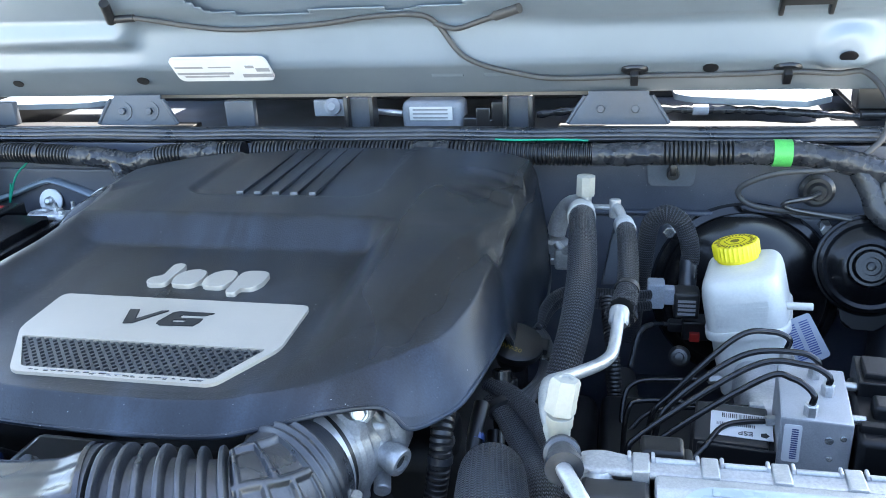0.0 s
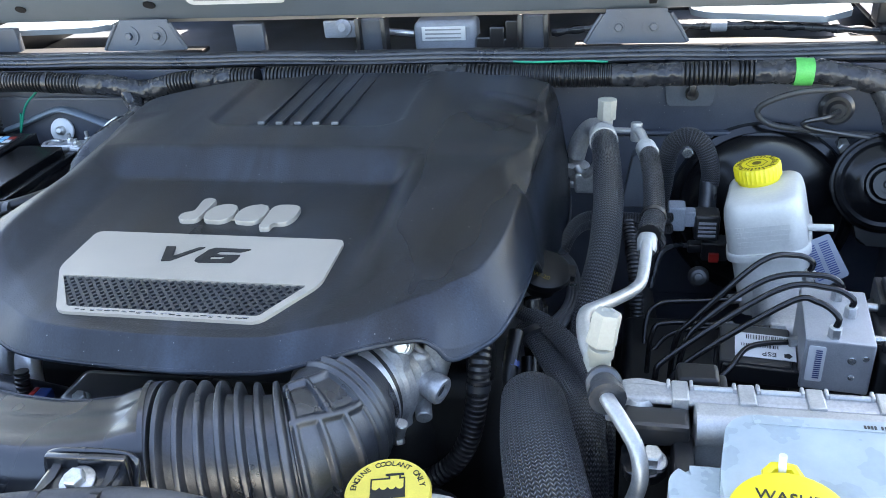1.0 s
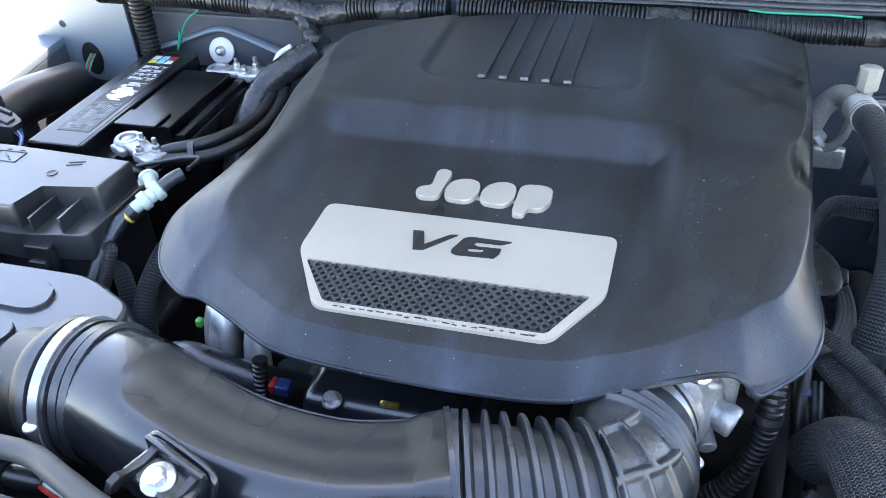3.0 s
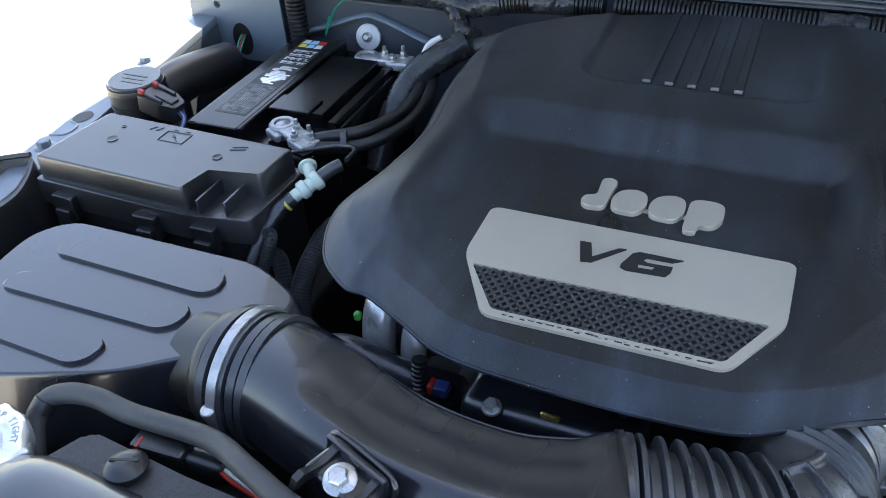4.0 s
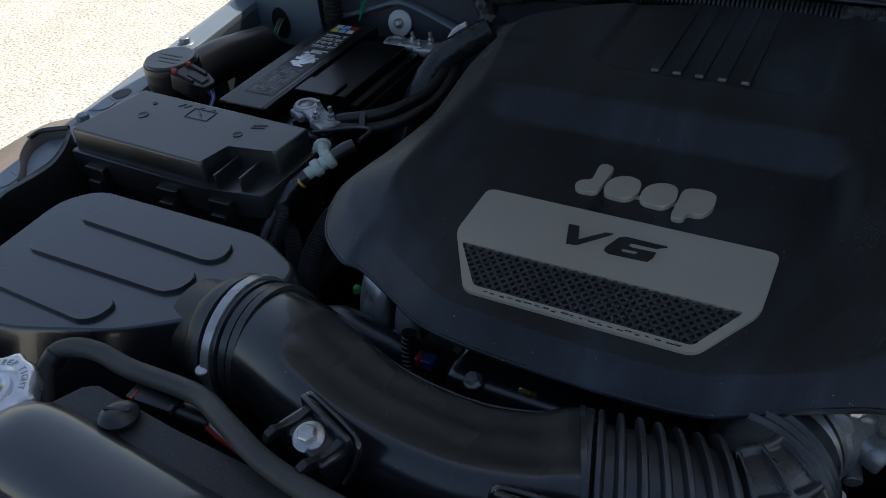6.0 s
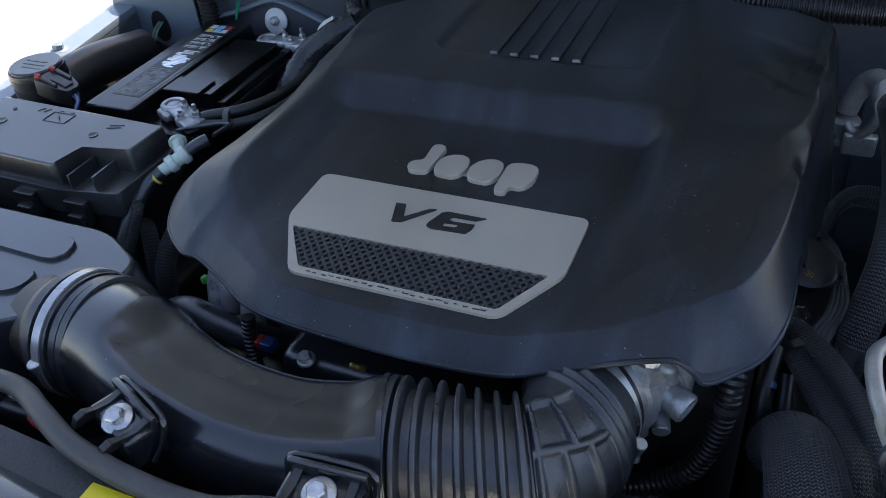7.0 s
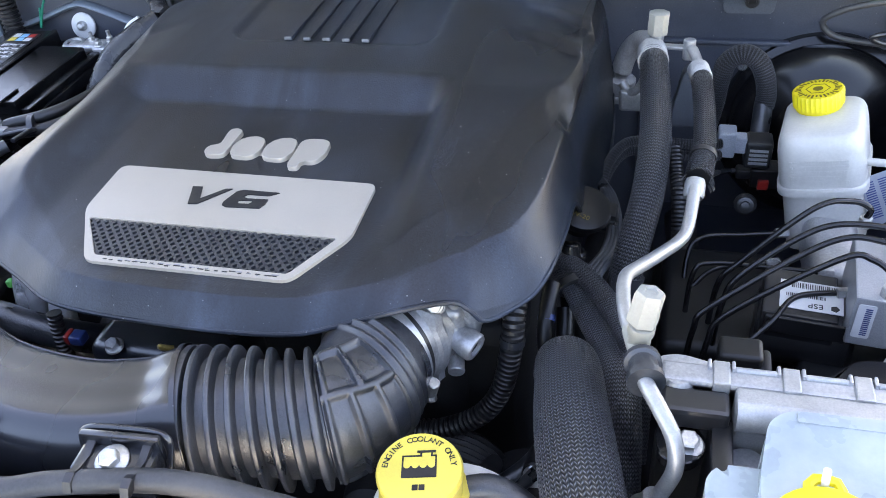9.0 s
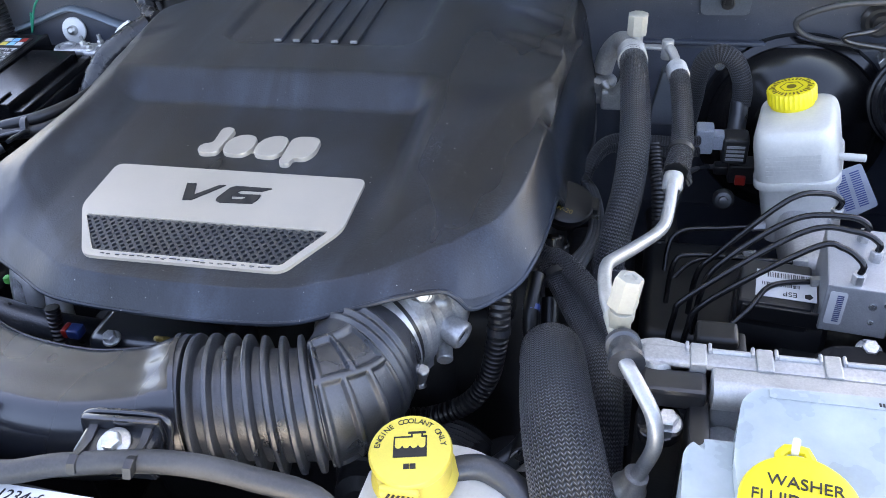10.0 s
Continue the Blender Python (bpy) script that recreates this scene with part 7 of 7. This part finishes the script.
part("pulley", bm, DEEP, drive, "grooved dark pulley")
for x, y, z, r, h in ((0.045, 0.47, 0.97, 0.045, 0.09), (0.085, 0.44, 0.93, 0.030, 0.06), (-0.11, 0.43, 0.99, 0.028, 0.05)):
    bm = fresh()
    lathe(bm, [(0, 0), (r, 0), (r, h * 0.3), (r * 0.9, h * 0.35), (r * 0.9, h * 0.8), (r * 0.5, h), (0, h)], along((x, y, z), (x + 0.01, y - 0.05, z + 0.01)), 24)
    part("pump_body", bm, DEEP, drive)
for x, y, z in ((0.062, 0.425, 1.045), (0.012, 0.418, 1.03), (0.080, 0.395, 0.995), (-0.02, 0.39, 1.02), (0.035, 0.40, 0.985)):
    bm = fresh()
    bolt(bm, (x, y, z), (0.1, -1, 0.5), 0.0075, 0.012, 1.5)
    part("bolt", bm, STEEL, drive)
    bm = fresh()
    rod(bm, (x, y + 0.04, z - 0.02), (x, y, z), 0.013, 14)
    part("boss", bm, DEEP, drive)
for pts, r in (([(0.09, 0.50, 1.06), (0.05, 0.45, 1.02), (-0.01, 0.41, 1.00), (-0.07, 0.40, 0.98)], 0.011), ([(0.10, 0.47, 1.07), (0.09, 0.42, 1.04), (0.06, 0.38, 1.01), (0.05, 0.34, 0.96)], 0.008), ([(0.07, 0.40, 1.09), (0.04, 0.385, 1.05), (0.03, 0.375, 1.0)], 0.006)):
    bm = fresh()
    tube(bm, pts, r, 12)
    part("hose", bm, RUBBER, drive)

loom_c = thing("corrugated_loom", (0.0, 0.5, 1.0), "black corrugated cable loom behind the throttle body", "cable")
bm = fresh()
tube(bm, [(0.034, 0.520, 1.20), (0.034, 0.495, 1.180), (0.032, 0.485, 1.150), (0.022, 0.478, 1.10), (0.0, 0.472, 1.065), (-0.04, 0.465, 1.045), (-0.09, 0.46, 1.04)], rings_of(0.0098, 0.0011, 0.0058), 16, 0.00145)
part("conduit", bm, BLACK, loom_c)
bm = fresh()
tube(bm, [(0.0335, 0.4885, 1.163), (0.033, 0.4865, 1.156)], 0.0118, 16, 0.003)
part("cable_tie", bm, RUBBER, loom_c)
small = thing("cable_loom", (0.06, 0.5, 1.05), "thin black cable loom with blue tape", "cable")
for pts, r in (([(0.062, 0.55, 1.18), (0.060, 0.515, 1.16), (0.064, 0.495, 1.12), (0.07, 0.48, 1.05)], 0.008), ([(0.075, 0.55, 1.15), (0.078, 0.52, 1.12), (0.085, 0.50, 1.05)], 0.009)):
    bm = fresh()
    tube(bm, pts, r, 12)
    part("cable", bm, MODULE, small)
bm = fresh()
tube(bm, [(0.0605, 0.522, 1.164), (0.0605, 0.517, 1.161)], 0.0088, 12, 0.002)
part("tape", bm, BLUE, small)
stick = thing("oil_filler_cap", (0.085, 0.66, 1.16), "black oil filler cap with yellow print beside the cover", "cap")
bm = fresh()
DC = Matrix.Translation((0.078, 0.682, 1.176)) @ pose(0, 0, 0, 14, 12, 0)
lathe(bm, [(0, -0.03), (0.018, -0.03), (0.020, -0.012), (0.029, -0.009), (0.031, -0.004), (0.030, 0.001), (0.026, 0.003), (0, 0.0022)], DC, 40)
part("cap", bm, MODULE, stick)
bm = fresh()
letters(bm, "0W-20", 0.0085, DC @ pose(-0.004, -0.014, 0.0030, 0, 0, -8), 0.0003)
part("cap_text", bm, DIM_YELLOW, stick)
bm = fresh()
box(bm, 0.018, 0.036, -0.004, 0.016, -0.008, 0.002, 0.003, 2, DC)
part("grip", bm, MODULE, stick)
pump = thing("sensor_valve", (0.075, 0.60, 1.1), "dark plastic sensor below the oil cap", "sensor")
bm = fresh()
rod(bm, (0.078, 0.60, 1.10), (0.074, 0.615, 1.170), 0.014)
rod(bm, (0.074, 0.60, 1.165), (0.073, 0.608, 1.185), 0.010)
part("body", bm, CASE, pump)

# ---- firewall side hoses ----
ub = thing("heater_hose", (0.25, 0.96, 1.1), "black woven-sleeve hose bent like a hook by the firewall", "hose")
bm = fresh()
tube(bm, [(0.202, 0.945, 1.04), (0.208, 0.955, 1.095), (0.214, 0.955, 1.134), (0.218, 0.955, 1.166), (0.220, 0.955, 1.191), (0.226, 0.955, 1.217), (0.243, 0.955, 1.229), (0.261, 0.952, 1.222), (0.272, 0.948, 1.203), (0.277, 0.945, 1.180), (0.276, 0.94, 1.165)], 0.0125, 22, 0.004)
part("sleeve", bm, BRAID, ub)
bm = fresh()
tube(bm, [(0.275, 0.94, 1.168), (0.274, 0.925, 1.145), (0.272, 0.91, 1.125)], 0.0115, 16)
part("hose", bm, RUBBER, ub)
bm = fresh()
box(bm, 0.255, 0.287, 0.872, 0.902, 1.115, 1.152, 0.004)
plugb = part("plug", bm, BLACK, ub, "black plug with grey writing")
for i in range(4):
    bm = fresh()
    box(bm, 0.260, 0.282, 0.8705, 0.8722, 1.122 + 0.006 * i, 1.125 + 0.006 * i, 0)
    part("print_bar", bm, GREY_INK, plugb)
bm = fresh()
box(bm, 0.221, 0.243, 0.872, 0.897, 1.128, 1.163, 0.003)
box(bm, 0.241, 0.256, 0.876, 0.893, 1.133, 1.155, 0.002)
part("socket", bm, GREY, ub, "pale grey connector")
wl = thing("wire_loom", (0.15, 0.85, 1.1), "double black braided wire loom crossing behind the hoses", "cable")
for dz, dy in ((0.0, 0.0), (-0.013, -0.006)):
    bm = fresh()
    tube(bm, [(0.085, 0.78, 1.12 + dz), (0.095, 0.815, 1.150 + dz), (0.115, 0.845, 1.160 + dz), (0.15, 0.855 + dy, 1.157 + dz), (0.20, 0.86 + dy, 1.153 + dz), (0.225, 0.87 + dy, 1.150 + dz)], 0.0065, 12)
    part("cable", bm, BRAID, wl)
bm = fresh()
tube(bm, [(0.17, 0.855, 1.15), (0.175, 0.83, 1.13), (0.18, 0.80, 1.11), (0.185, 0.77, 1.06)], rings_of(0.008, 0.0009, 0.005), 12, 0.00125)
part("branch", bm, BLACK, wl)
wedge = thing("blue_grey_bracket", (0.165, 0.96, 1.15), "blue-grey painted bracket wedge behind the hoses", "bracket")
bm = fresh()
prism(bm, [(0.160, 1.12), (0.174, 1.198), (0.188, 1.208), (0.197, 1.141), (0.197, 1.12)], -0.975, -0.955, 0.003, Matrix(((1, 0, 0, 0), (0, 0, -1, 0), (0, 1, 0, 0), (0, 0, 0, 1))))
part("plate", bm, PAINT_BAY, wedge)
fw = thing("firewall_grommet", (0.50, 1.08, 1.20), "dark rubber grommet with cables on the firewall", "grommet")
bm = fresh()
lathe(bm, [(0, 0), (0.024, 0), (0.024, 0.005), (0.019, 0.010), (0.014, 0.010), (0.011, 0.017), (0, 0.017)], along((0.455, 1.086, 1.222), (0.45, 0.98, 1.225)), 28)
part("grommet", bm, DUSTY, fw)
bm = fresh()
tube(bm, [(0.455, 1.065, 1.224), (0.435, 1.04, 1.225), (0.405, 1.04, 1.217), (0.415, 1.045, 1.207), (0.46, 1.05, 1.197), (0.53, 1.05, 1.185), (0.60, 1.04, 1.17)], 0.0036, 10)
part("cable", bm, DUSTY, fw)
bm = fresh()
tube(bm, [(0.50, 1.05, 1.262), (0.515, 1.04, 1.235), (0.525, 1.03, 1.21), (0.56, 1.02, 1.19)], 0.016, 14)
tube(bm, [(0.53, 1.04, 1.25), (0.535, 1.03, 1.22), (0.55, 1.02, 1.2)], 0.012, 12)
part("conduit", bm, TAPE, fw)

# ---- brake servo, reservoir ----
servo = thing("brake_servo", (0.36, 1.0, 1.0), "gloss black round brake booster on the firewall", "brake booster")
bm = fresh()
SV = along((0.365, 1.08, 1.065), (0.358, 0.9, 1.105))
lathe(bm, [(0, 0), (0.125, 0), (0.132, 0.006), (0.134, 0.016), (0.130, 0.026), (0.120, 0.030), (0.116, 0.022), (0.108, 0.020), (0.08, 0.026), (0.055, 0.04), (0.05, 0.10), (0, 0.10)], SV, 64)
part("shell", bm, GLOSS, servo)
bm = fresh()
box(bm, 0.325, 0.385, 0.70, 0.965, 1.04, 1.10, 0.018, 4)
part("master_cylinder", bm, ALLOY, servo)
for x, z in ((0.255, 1.16), (0.47, 1.17)):
    bm = fresh()
    rod(bm, (x, 1.09, z), (x, 1.06, z), 0.009, 6)
    part("stud", bm, STEEL, servo)

fluid = thing("brake_fluid_reservoir", (0.335, 0.86, 1.06), "milky brake fluid reservoir with yellow ribbed cap", "reservoir")
RZ = Matrix.Translation((0.352, 0.857, 1.101)) @ pose(0, 0, 0, -2, -13, -10)
bm = fresh()
shape = rounded([(-0.046, -0.060), (0.048, -0.060), (0.048, 0.060), (-0.046, 0.060)], 0.024, 6)
loft(bm, shape, [(0.036, 1.0), (0.060, 0.99), (0.080, 0.98), (0.089, 0.955), (0.095, 0.915), (0.0985, 0.86), (0.100, 0.78), (0.1005, 0.4)], RZ)
part("upper_tank", bm, MILKY, fluid)
bm = fresh()
prism(bm, [(p[0] * 1.05, p[1] * 1.05) for p in shape], 0.028, 0.038, 0.004, RZ, 3)
part("weld_flange", bm, MILKY, fluid)
bm = fresh()
prism(bm, [(p[0] * 0.94, p[1] * 0.94) for p in shape], -0.05, 0.030, 0, RZ, 3)
part("lower_tank", bm, MILKY, fluid)
bm = fresh()
random.seed(5)
for i in range(5):
    x = -0.030
    while x < 0.030:
        w = 0.0012 + 0.0022 * random.random()
        box(bm, x, x + w, 0, 0.0011, 0.044 + 0.0065 * i, 0.0476 + 0.0065 * i, 0, 1, RZ @ pose(0, -0.0598, 0))
        x += w + 0.0012 + (0.003 if random.random() < 0.15 else 0)
part("embossed_writing", bm, MILKY, fluid, "rows of raised moulded marks")
BC = RZ @ pose(-0.005, 0.024, 0.0985) @ Matrix.Diagonal((0.93, 0.93, 0.86, 1))
bm = fresh()
lathe(bm, [(0, 0), (0.027, 0), (0.027, 0.008), (0.0295, 0.008), (0.030, 0.026), (0.0285, 0.0285), (0.020, 0.029), (0, 0.029)], BC, 96, lambda a, r, z: 0.0008 * math.cos(32 * a) if r > 0.028 else 0)
capb = part("cap", bm, LEMON, fluid, "bright yellow ribbed screw cap")
bm = fresh()
for i in range(30):
    box(bm, -0.0011, 0.0011, 0.0195, 0.0235 + 0.0018 * (i % 3), 0.0288, 0.0294, 0, 1, BC @ pose(0, 0, 0, 0, 0, 12 * i))
lathe(bm, [(0.0135, 0.0286), (0.0145, 0.0286), (0.0145, 0.0294), (0.0135, 0.0294)], BC, 6)
lathe(bm, [(0, 0.0286), (0.006, 0.0286), (0.006, 0.0294), (0, 0.0294)], BC, 20)
part("embossing", bm, DIM_YELLOW, capb, "raised warning writing and symbol")
bm = fresh()
rod(bm, RZ @ Vector((0.046, -0.025, 0.052)), RZ @ Vector((0.076, -0.030, 0.050)), 0.0045, 12)
part("nipple", bm, MILKY, fluid)
tag = thing("paper_tag", (0.40, 0.80, 1.09), "white barcode tag hanging beside the reservoir", "label")
TG = Matrix.Translation((0.402, 0.81, 1.126)) @ pose(0, 0, 0, 65, -20, 15)
bm = fresh()
prism(bm, rounded([(-0.018, -0.03), (0.022, -0.026), (0.018, 0.03), (-0.016, 0.03)], 0.004), 0, 0.0006, 0, TG)
part("paper", bm, PAPER, tag)
for k in (0, 1):
    bm = fresh()
    for i in range(16):
        box(bm, -0.014 + 0.016 * k, -0.003 + 0.016 * k, -0.02 + 0.0028 * i, -0.0186 + 0.0028 * i, 0.0005, 0.001, 0, 1, TG)
    part("print_bar", bm, BLUE, tag)
level = thing("level_sensor", (0.273, 0.893, 1.045), "black level sensor plug with red lock", "connector")
bm = fresh()
box(bm, 0.268, 0.302, 0.884, 0.912, 1.078, 1.106, 0.003)
box(bm, 0.250, 0.270, 0.890, 0.906, 1.086, 1.100, 0.003)
part("plug", bm, BLACK, level)
bm = fresh()
box(bm, 0.277, 0.290, 0.878, 0.886, 1.080, 1.092, 0.001)
part("lock", bm, RED, level, "red locking tab")
bm = fresh()
lathe(bm, [(0, 0), (0.014, 0), (0.014, 0.006), (0.0105, 0.009), (0.0105, 0.013), (0.006, 0.014), (0.0055, 0.020), (0, 0.021)], along((0.266, 0.875, 1.060), (0.262, 0.835, 1.078)), 18)
part("boss", bm, DUSTY, level)
bm = fresh()
tube(bm, [(0.252, 0.898, 1.094), (0.232, 0.885, 1.100), (0.214, 0.865, 1.098), (0.203, 0.84, 1.06)], 0.0035, 8)
part("wire", bm, TAPE, level)

# ---- stability-control block and brake lines ----
abs_unit = thing("brake_control_unit", (0.38, 0.65, 0.95), "aluminium brake modulator with black motor and module", "brake unit")
AB = Matrix.Translation((0.380, 0.638, 1.162)) @ pose(0, 0, 0, 0, 0, -6)
bm = fresh()
box(bm, -0.034, 0.030, -0.050, 0.050, -0.06, 0.0, 0.002, 2, AB)
block = part("valve_block", bm, MACHINED, abs_unit)
bm = fresh()
prism(bm, rounded([(-0.008, -0.021), (0.008, -0.021), (0.008, 0.021), (-0.008, 0.021)], 0.003), 0, 0.0006, 0, AB @ Matrix.Translation((-0.022, -0.0503, -0.028)) @ pose(0, 0, 0, 90, 0, 0))
lab = part("label", bm, WHITE, block, "white barcode label")
bm = fresh()
for i in range(14):
    box(bm, -0.001, 0.005, -0.017 + 0.0025 * i, -0.0158 + 0.0025 * i, 0.0005, 0.001, 0, 1, AB @ Matrix.Translation((-0.022, -0.0503, -0.028)) @ pose(0, 0, 0, 90, 0, 0))
part("print_bar", bm, BLUE, lab)
for u, v, r in ((0.010, -0.02, 0.004), (0.022, -0.016, 0.003), (0.012, -0.04, 0.003)):
    bm = fresh()
    rod(bm, AB @ Vector((u, -0.0500, v)), AB @ Vector((u, -0.0512, v)), r, 14)
    part("port", bm, STEEL, block)
bm = fresh()
rod(bm, AB @ Vector((-0.020, -0.005, -0.090)), AB @ Vector((-0.115, -0.005, -0.090)), 0.040, 32, 0.006)
box(bm, -0.112, -0.04, -0.042, 0.03, -0.085, -0.043, 0.003, 2, AB)
part("motor", bm, BLACK, abs_unit, "black pump motor")
bm = fresh()
box(bm, -0.108, -0.030, -0.046, -0.0415, -0.066, -0.045, 0.002, 2, AB)
part("motor_band", bm, BLACK, abs_unit, "black band of the motor")
bm = fresh()
box(bm, -0.096, -0.036, -0.031, 0.012, -0.0428, -0.0420, 0, 1, AB)
card = part("label", bm, WHITE, abs_unit, "white printed label")
bm = fresh()
letters(bm, "ESP", 0.010, AB @ pose(-0.062, -0.0235, -0.0417, 0, 0, 180), 0.0002)
part("label_text", bm, INK, card)
bm = fresh()
random.seed(8)
for y0, y1, x0, x1 in ((-0.013, -0.008, -0.090, -0.052), (0.001, 0.009, -0.085, -0.045)):
    x = x0
    while x < x1:
        w = 0.0005 + 0.0010 * random.random()
        box(bm, x, x + w, y0, y1, -0.0422, -0.0417, 0, 1, AB)
        x += w + 0.0006 + 0.0006 * random.random()
lathe(bm, [(0, 0), (0.0045, 0), (0.0045, 0.0004), (0, 0.0004)], AB @ pose(-0.044, -0.0235, -0.0420), 5)
part("print_bar", bm, INK, card)
bm = fresh()
box(bm, 0.034, 0.10, -0.06, 0.06, -0.10, -0.01, 0.006, 3, AB)
box(bm, 0.040, 0.095, 0.02, 0.075, -0.02, 0.006, 0.002, 2, AB)
box(bm, 0.046, 0.090, 0.028, 0.066, 0.004, 0.012, 0.002, 2, AB)
box(bm, 0.036, 0.10, -0.045, -0.035, -0.012, -0.002, 0.002, 2, AB)
box(bm, 0.050, 0.085, -0.02, 0.005, -0.015, 0.004, 0.004, 3, AB)
part("control_module", bm, MODULE, abs_unit, "black electronic module")
for v in (0.03, -0.03):
    bm = fresh()
    rod(bm, AB @ Vector((0.029, v, -0.006)), AB @ Vector((0.042, v, -0.006)), 0.0045, 12)
    part("pin", bm, STEEL, abs_unit)
bm = fresh()
box(bm, -0.07, 0.11, -0.075, 0.06, -0.16, -0.10, 0.01, 3, AB)
part("cradle", bm, MODULE, abs_unit)
bm = fresh()
prism(bm, rounded([(-0.06, -0.12), (0.05, -0.12), (0.05, -0.085), (0.02, -0.07), (-0.02, -0.075)], 0.012), -0.12, -0.055, 0.008, AB, 3)
part("cradle_arm", bm, MODULE, abs_unit)
bm = fresh()
bolt(bm, (0.3873, 0.5687, 1.10), (0, -0.4, 1), 0.0085, 0.012, 1.5)
part("bolt", bm, STEEL, abs_unit)
LINES = (((0.362, 0.705), (0.364, 0.706, 1.184), (0.345, 0.705, 1.192), (0.308, 0.691, 1.190), (0.245, 0.672, 1.128), (0.225, 0.665, 1.10), (0.22, 0.66, 1.02)),
         ((0.384, 0.668), (0.386, 0.668, 1.180), (0.366, 0.671, 1.188), (0.312, 0.668, 1.182), (0.244, 0.640, 1.138), (0.228, 0.63, 1.10), (0.225, 0.63, 1.02)),
         ((0.390, 0.636), (0.390, 0.638, 1.182), (0.368, 0.645, 1.189), (0.318, 0.645, 1.183), (0.215, 0.600, 1.126), (0.200, 0.59, 1.10), (0.195, 0.59, 1.02)),
         ((0.368, 0.598), (0.369, 0.600, 1.184), (0.352, 0.612, 1.192), (0.324, 0.614, 1.188), (0.231, 0.595, 1.122), (0.215, 0.585, 1.09), (0.21, 0.58, 1.02)))
for (u, v), *rest in LINES:
    bl = thing("brake_line", rest[2], "black coated steel brake line", "brake line", "brake lines")
    foot = Vector((u, v, 1.162))
    bm = fresh()
    tube(bm, [foot, foot + Vector((0.0, 0.0, 0.010))] + list(rest), 0.0032, 12, 0.004)
    part("pipe", bm, GLOSS, bl)
    bm = fresh()
    rod(bm, foot - Vector((0, 0, 0.001)), foot + Vector((0, 0, 0.012)), 0.0065, 6)
    part("union_nut", bm, STEEL, bl)
for pts in ([(0.352, 0.645, 1.122), (0.30, 0.632, 1.122), (0.275, 0.600, 1.115), (0.24, 0.57, 1.08), (0.235, 0.56, 1.0)], [(0.345, 0.70, 1.10), (0.29, 0.70, 1.10), (0.22, 0.70, 1.10), (0.20, 0.69, 1.09), (0.195, 0.67, 1.02)],
            [(0.31, 0.80, 1.075), (0.26, 0.785, 1.078), (0.21, 0.77, 1.08), (0.195, 0.75, 1.06), (0.195, 0.70, 1.0)], [(0.30, 0.76, 1.06), (0.23, 0.74, 1.06), (0.20, 0.72, 1.04)]):
    bl = thing("brake_line", pts[1], "black coated steel brake line", "brake line", "brake lines")
    bm = fresh()
    tube(bm, pts, 0.003, 10, 0.004)
    part("pipe", bm, GLOSS, bl)
    bm = fresh()
    a, b = Vector(pts[0]), Vector(pts[1])
    rod(bm, a, a + (b - a).normalized() * 0.016, 0.0062, 6)
    part("union_nut", bm, STEEL, bl)

horn = thing("vacuum_canister", (0.515, 1.02, 1.04), "round glossy black canister with a stepped hub by the fender", "canister")
bm = fresh()
HN = along((0.524, 1.050, 1.124), (0.504, 0.9, 1.181)) @ Matrix.Diagonal((0.9, 0.9, 1, 1))
lathe(bm, [(0, 0), (0.062, 0), (0.072, 0.006), (0.074, 0.030), (0.072, 0.036), (0.066, 0.0385), (0.060, 0.036), (0.056, 0.038), (0.044, 0.048), (0.034, 0.050), (0.030, 0.046), (0.026, 0.046), (0.0245, 0.054), (0.022, 0.056), (0.014, 0.056), (0.013, 0.050), (0.007, 0.050), (0.006, 0.057), (0, 0.0575)], HN, 64)
part("body", bm, CASE, horn)
bm = fresh()
lathe(bm, [(0.072, 0.012), (0.0775, 0.013), (0.079, 0.018), (0.079, 0.024), (0.0775, 0.028), (0.072, 0.029)], HN, 64)
part("rim", bm, CASE, horn)
bm = fresh()
prism(bm, rounded([(-0.028, -0.10), (0.028, -0.10), (0.055, 0.0), (-0.055, 0.0)], 0.012), 0.004, 0.024, 0.004, HN)
part("foot", bm, MODULE, horn)

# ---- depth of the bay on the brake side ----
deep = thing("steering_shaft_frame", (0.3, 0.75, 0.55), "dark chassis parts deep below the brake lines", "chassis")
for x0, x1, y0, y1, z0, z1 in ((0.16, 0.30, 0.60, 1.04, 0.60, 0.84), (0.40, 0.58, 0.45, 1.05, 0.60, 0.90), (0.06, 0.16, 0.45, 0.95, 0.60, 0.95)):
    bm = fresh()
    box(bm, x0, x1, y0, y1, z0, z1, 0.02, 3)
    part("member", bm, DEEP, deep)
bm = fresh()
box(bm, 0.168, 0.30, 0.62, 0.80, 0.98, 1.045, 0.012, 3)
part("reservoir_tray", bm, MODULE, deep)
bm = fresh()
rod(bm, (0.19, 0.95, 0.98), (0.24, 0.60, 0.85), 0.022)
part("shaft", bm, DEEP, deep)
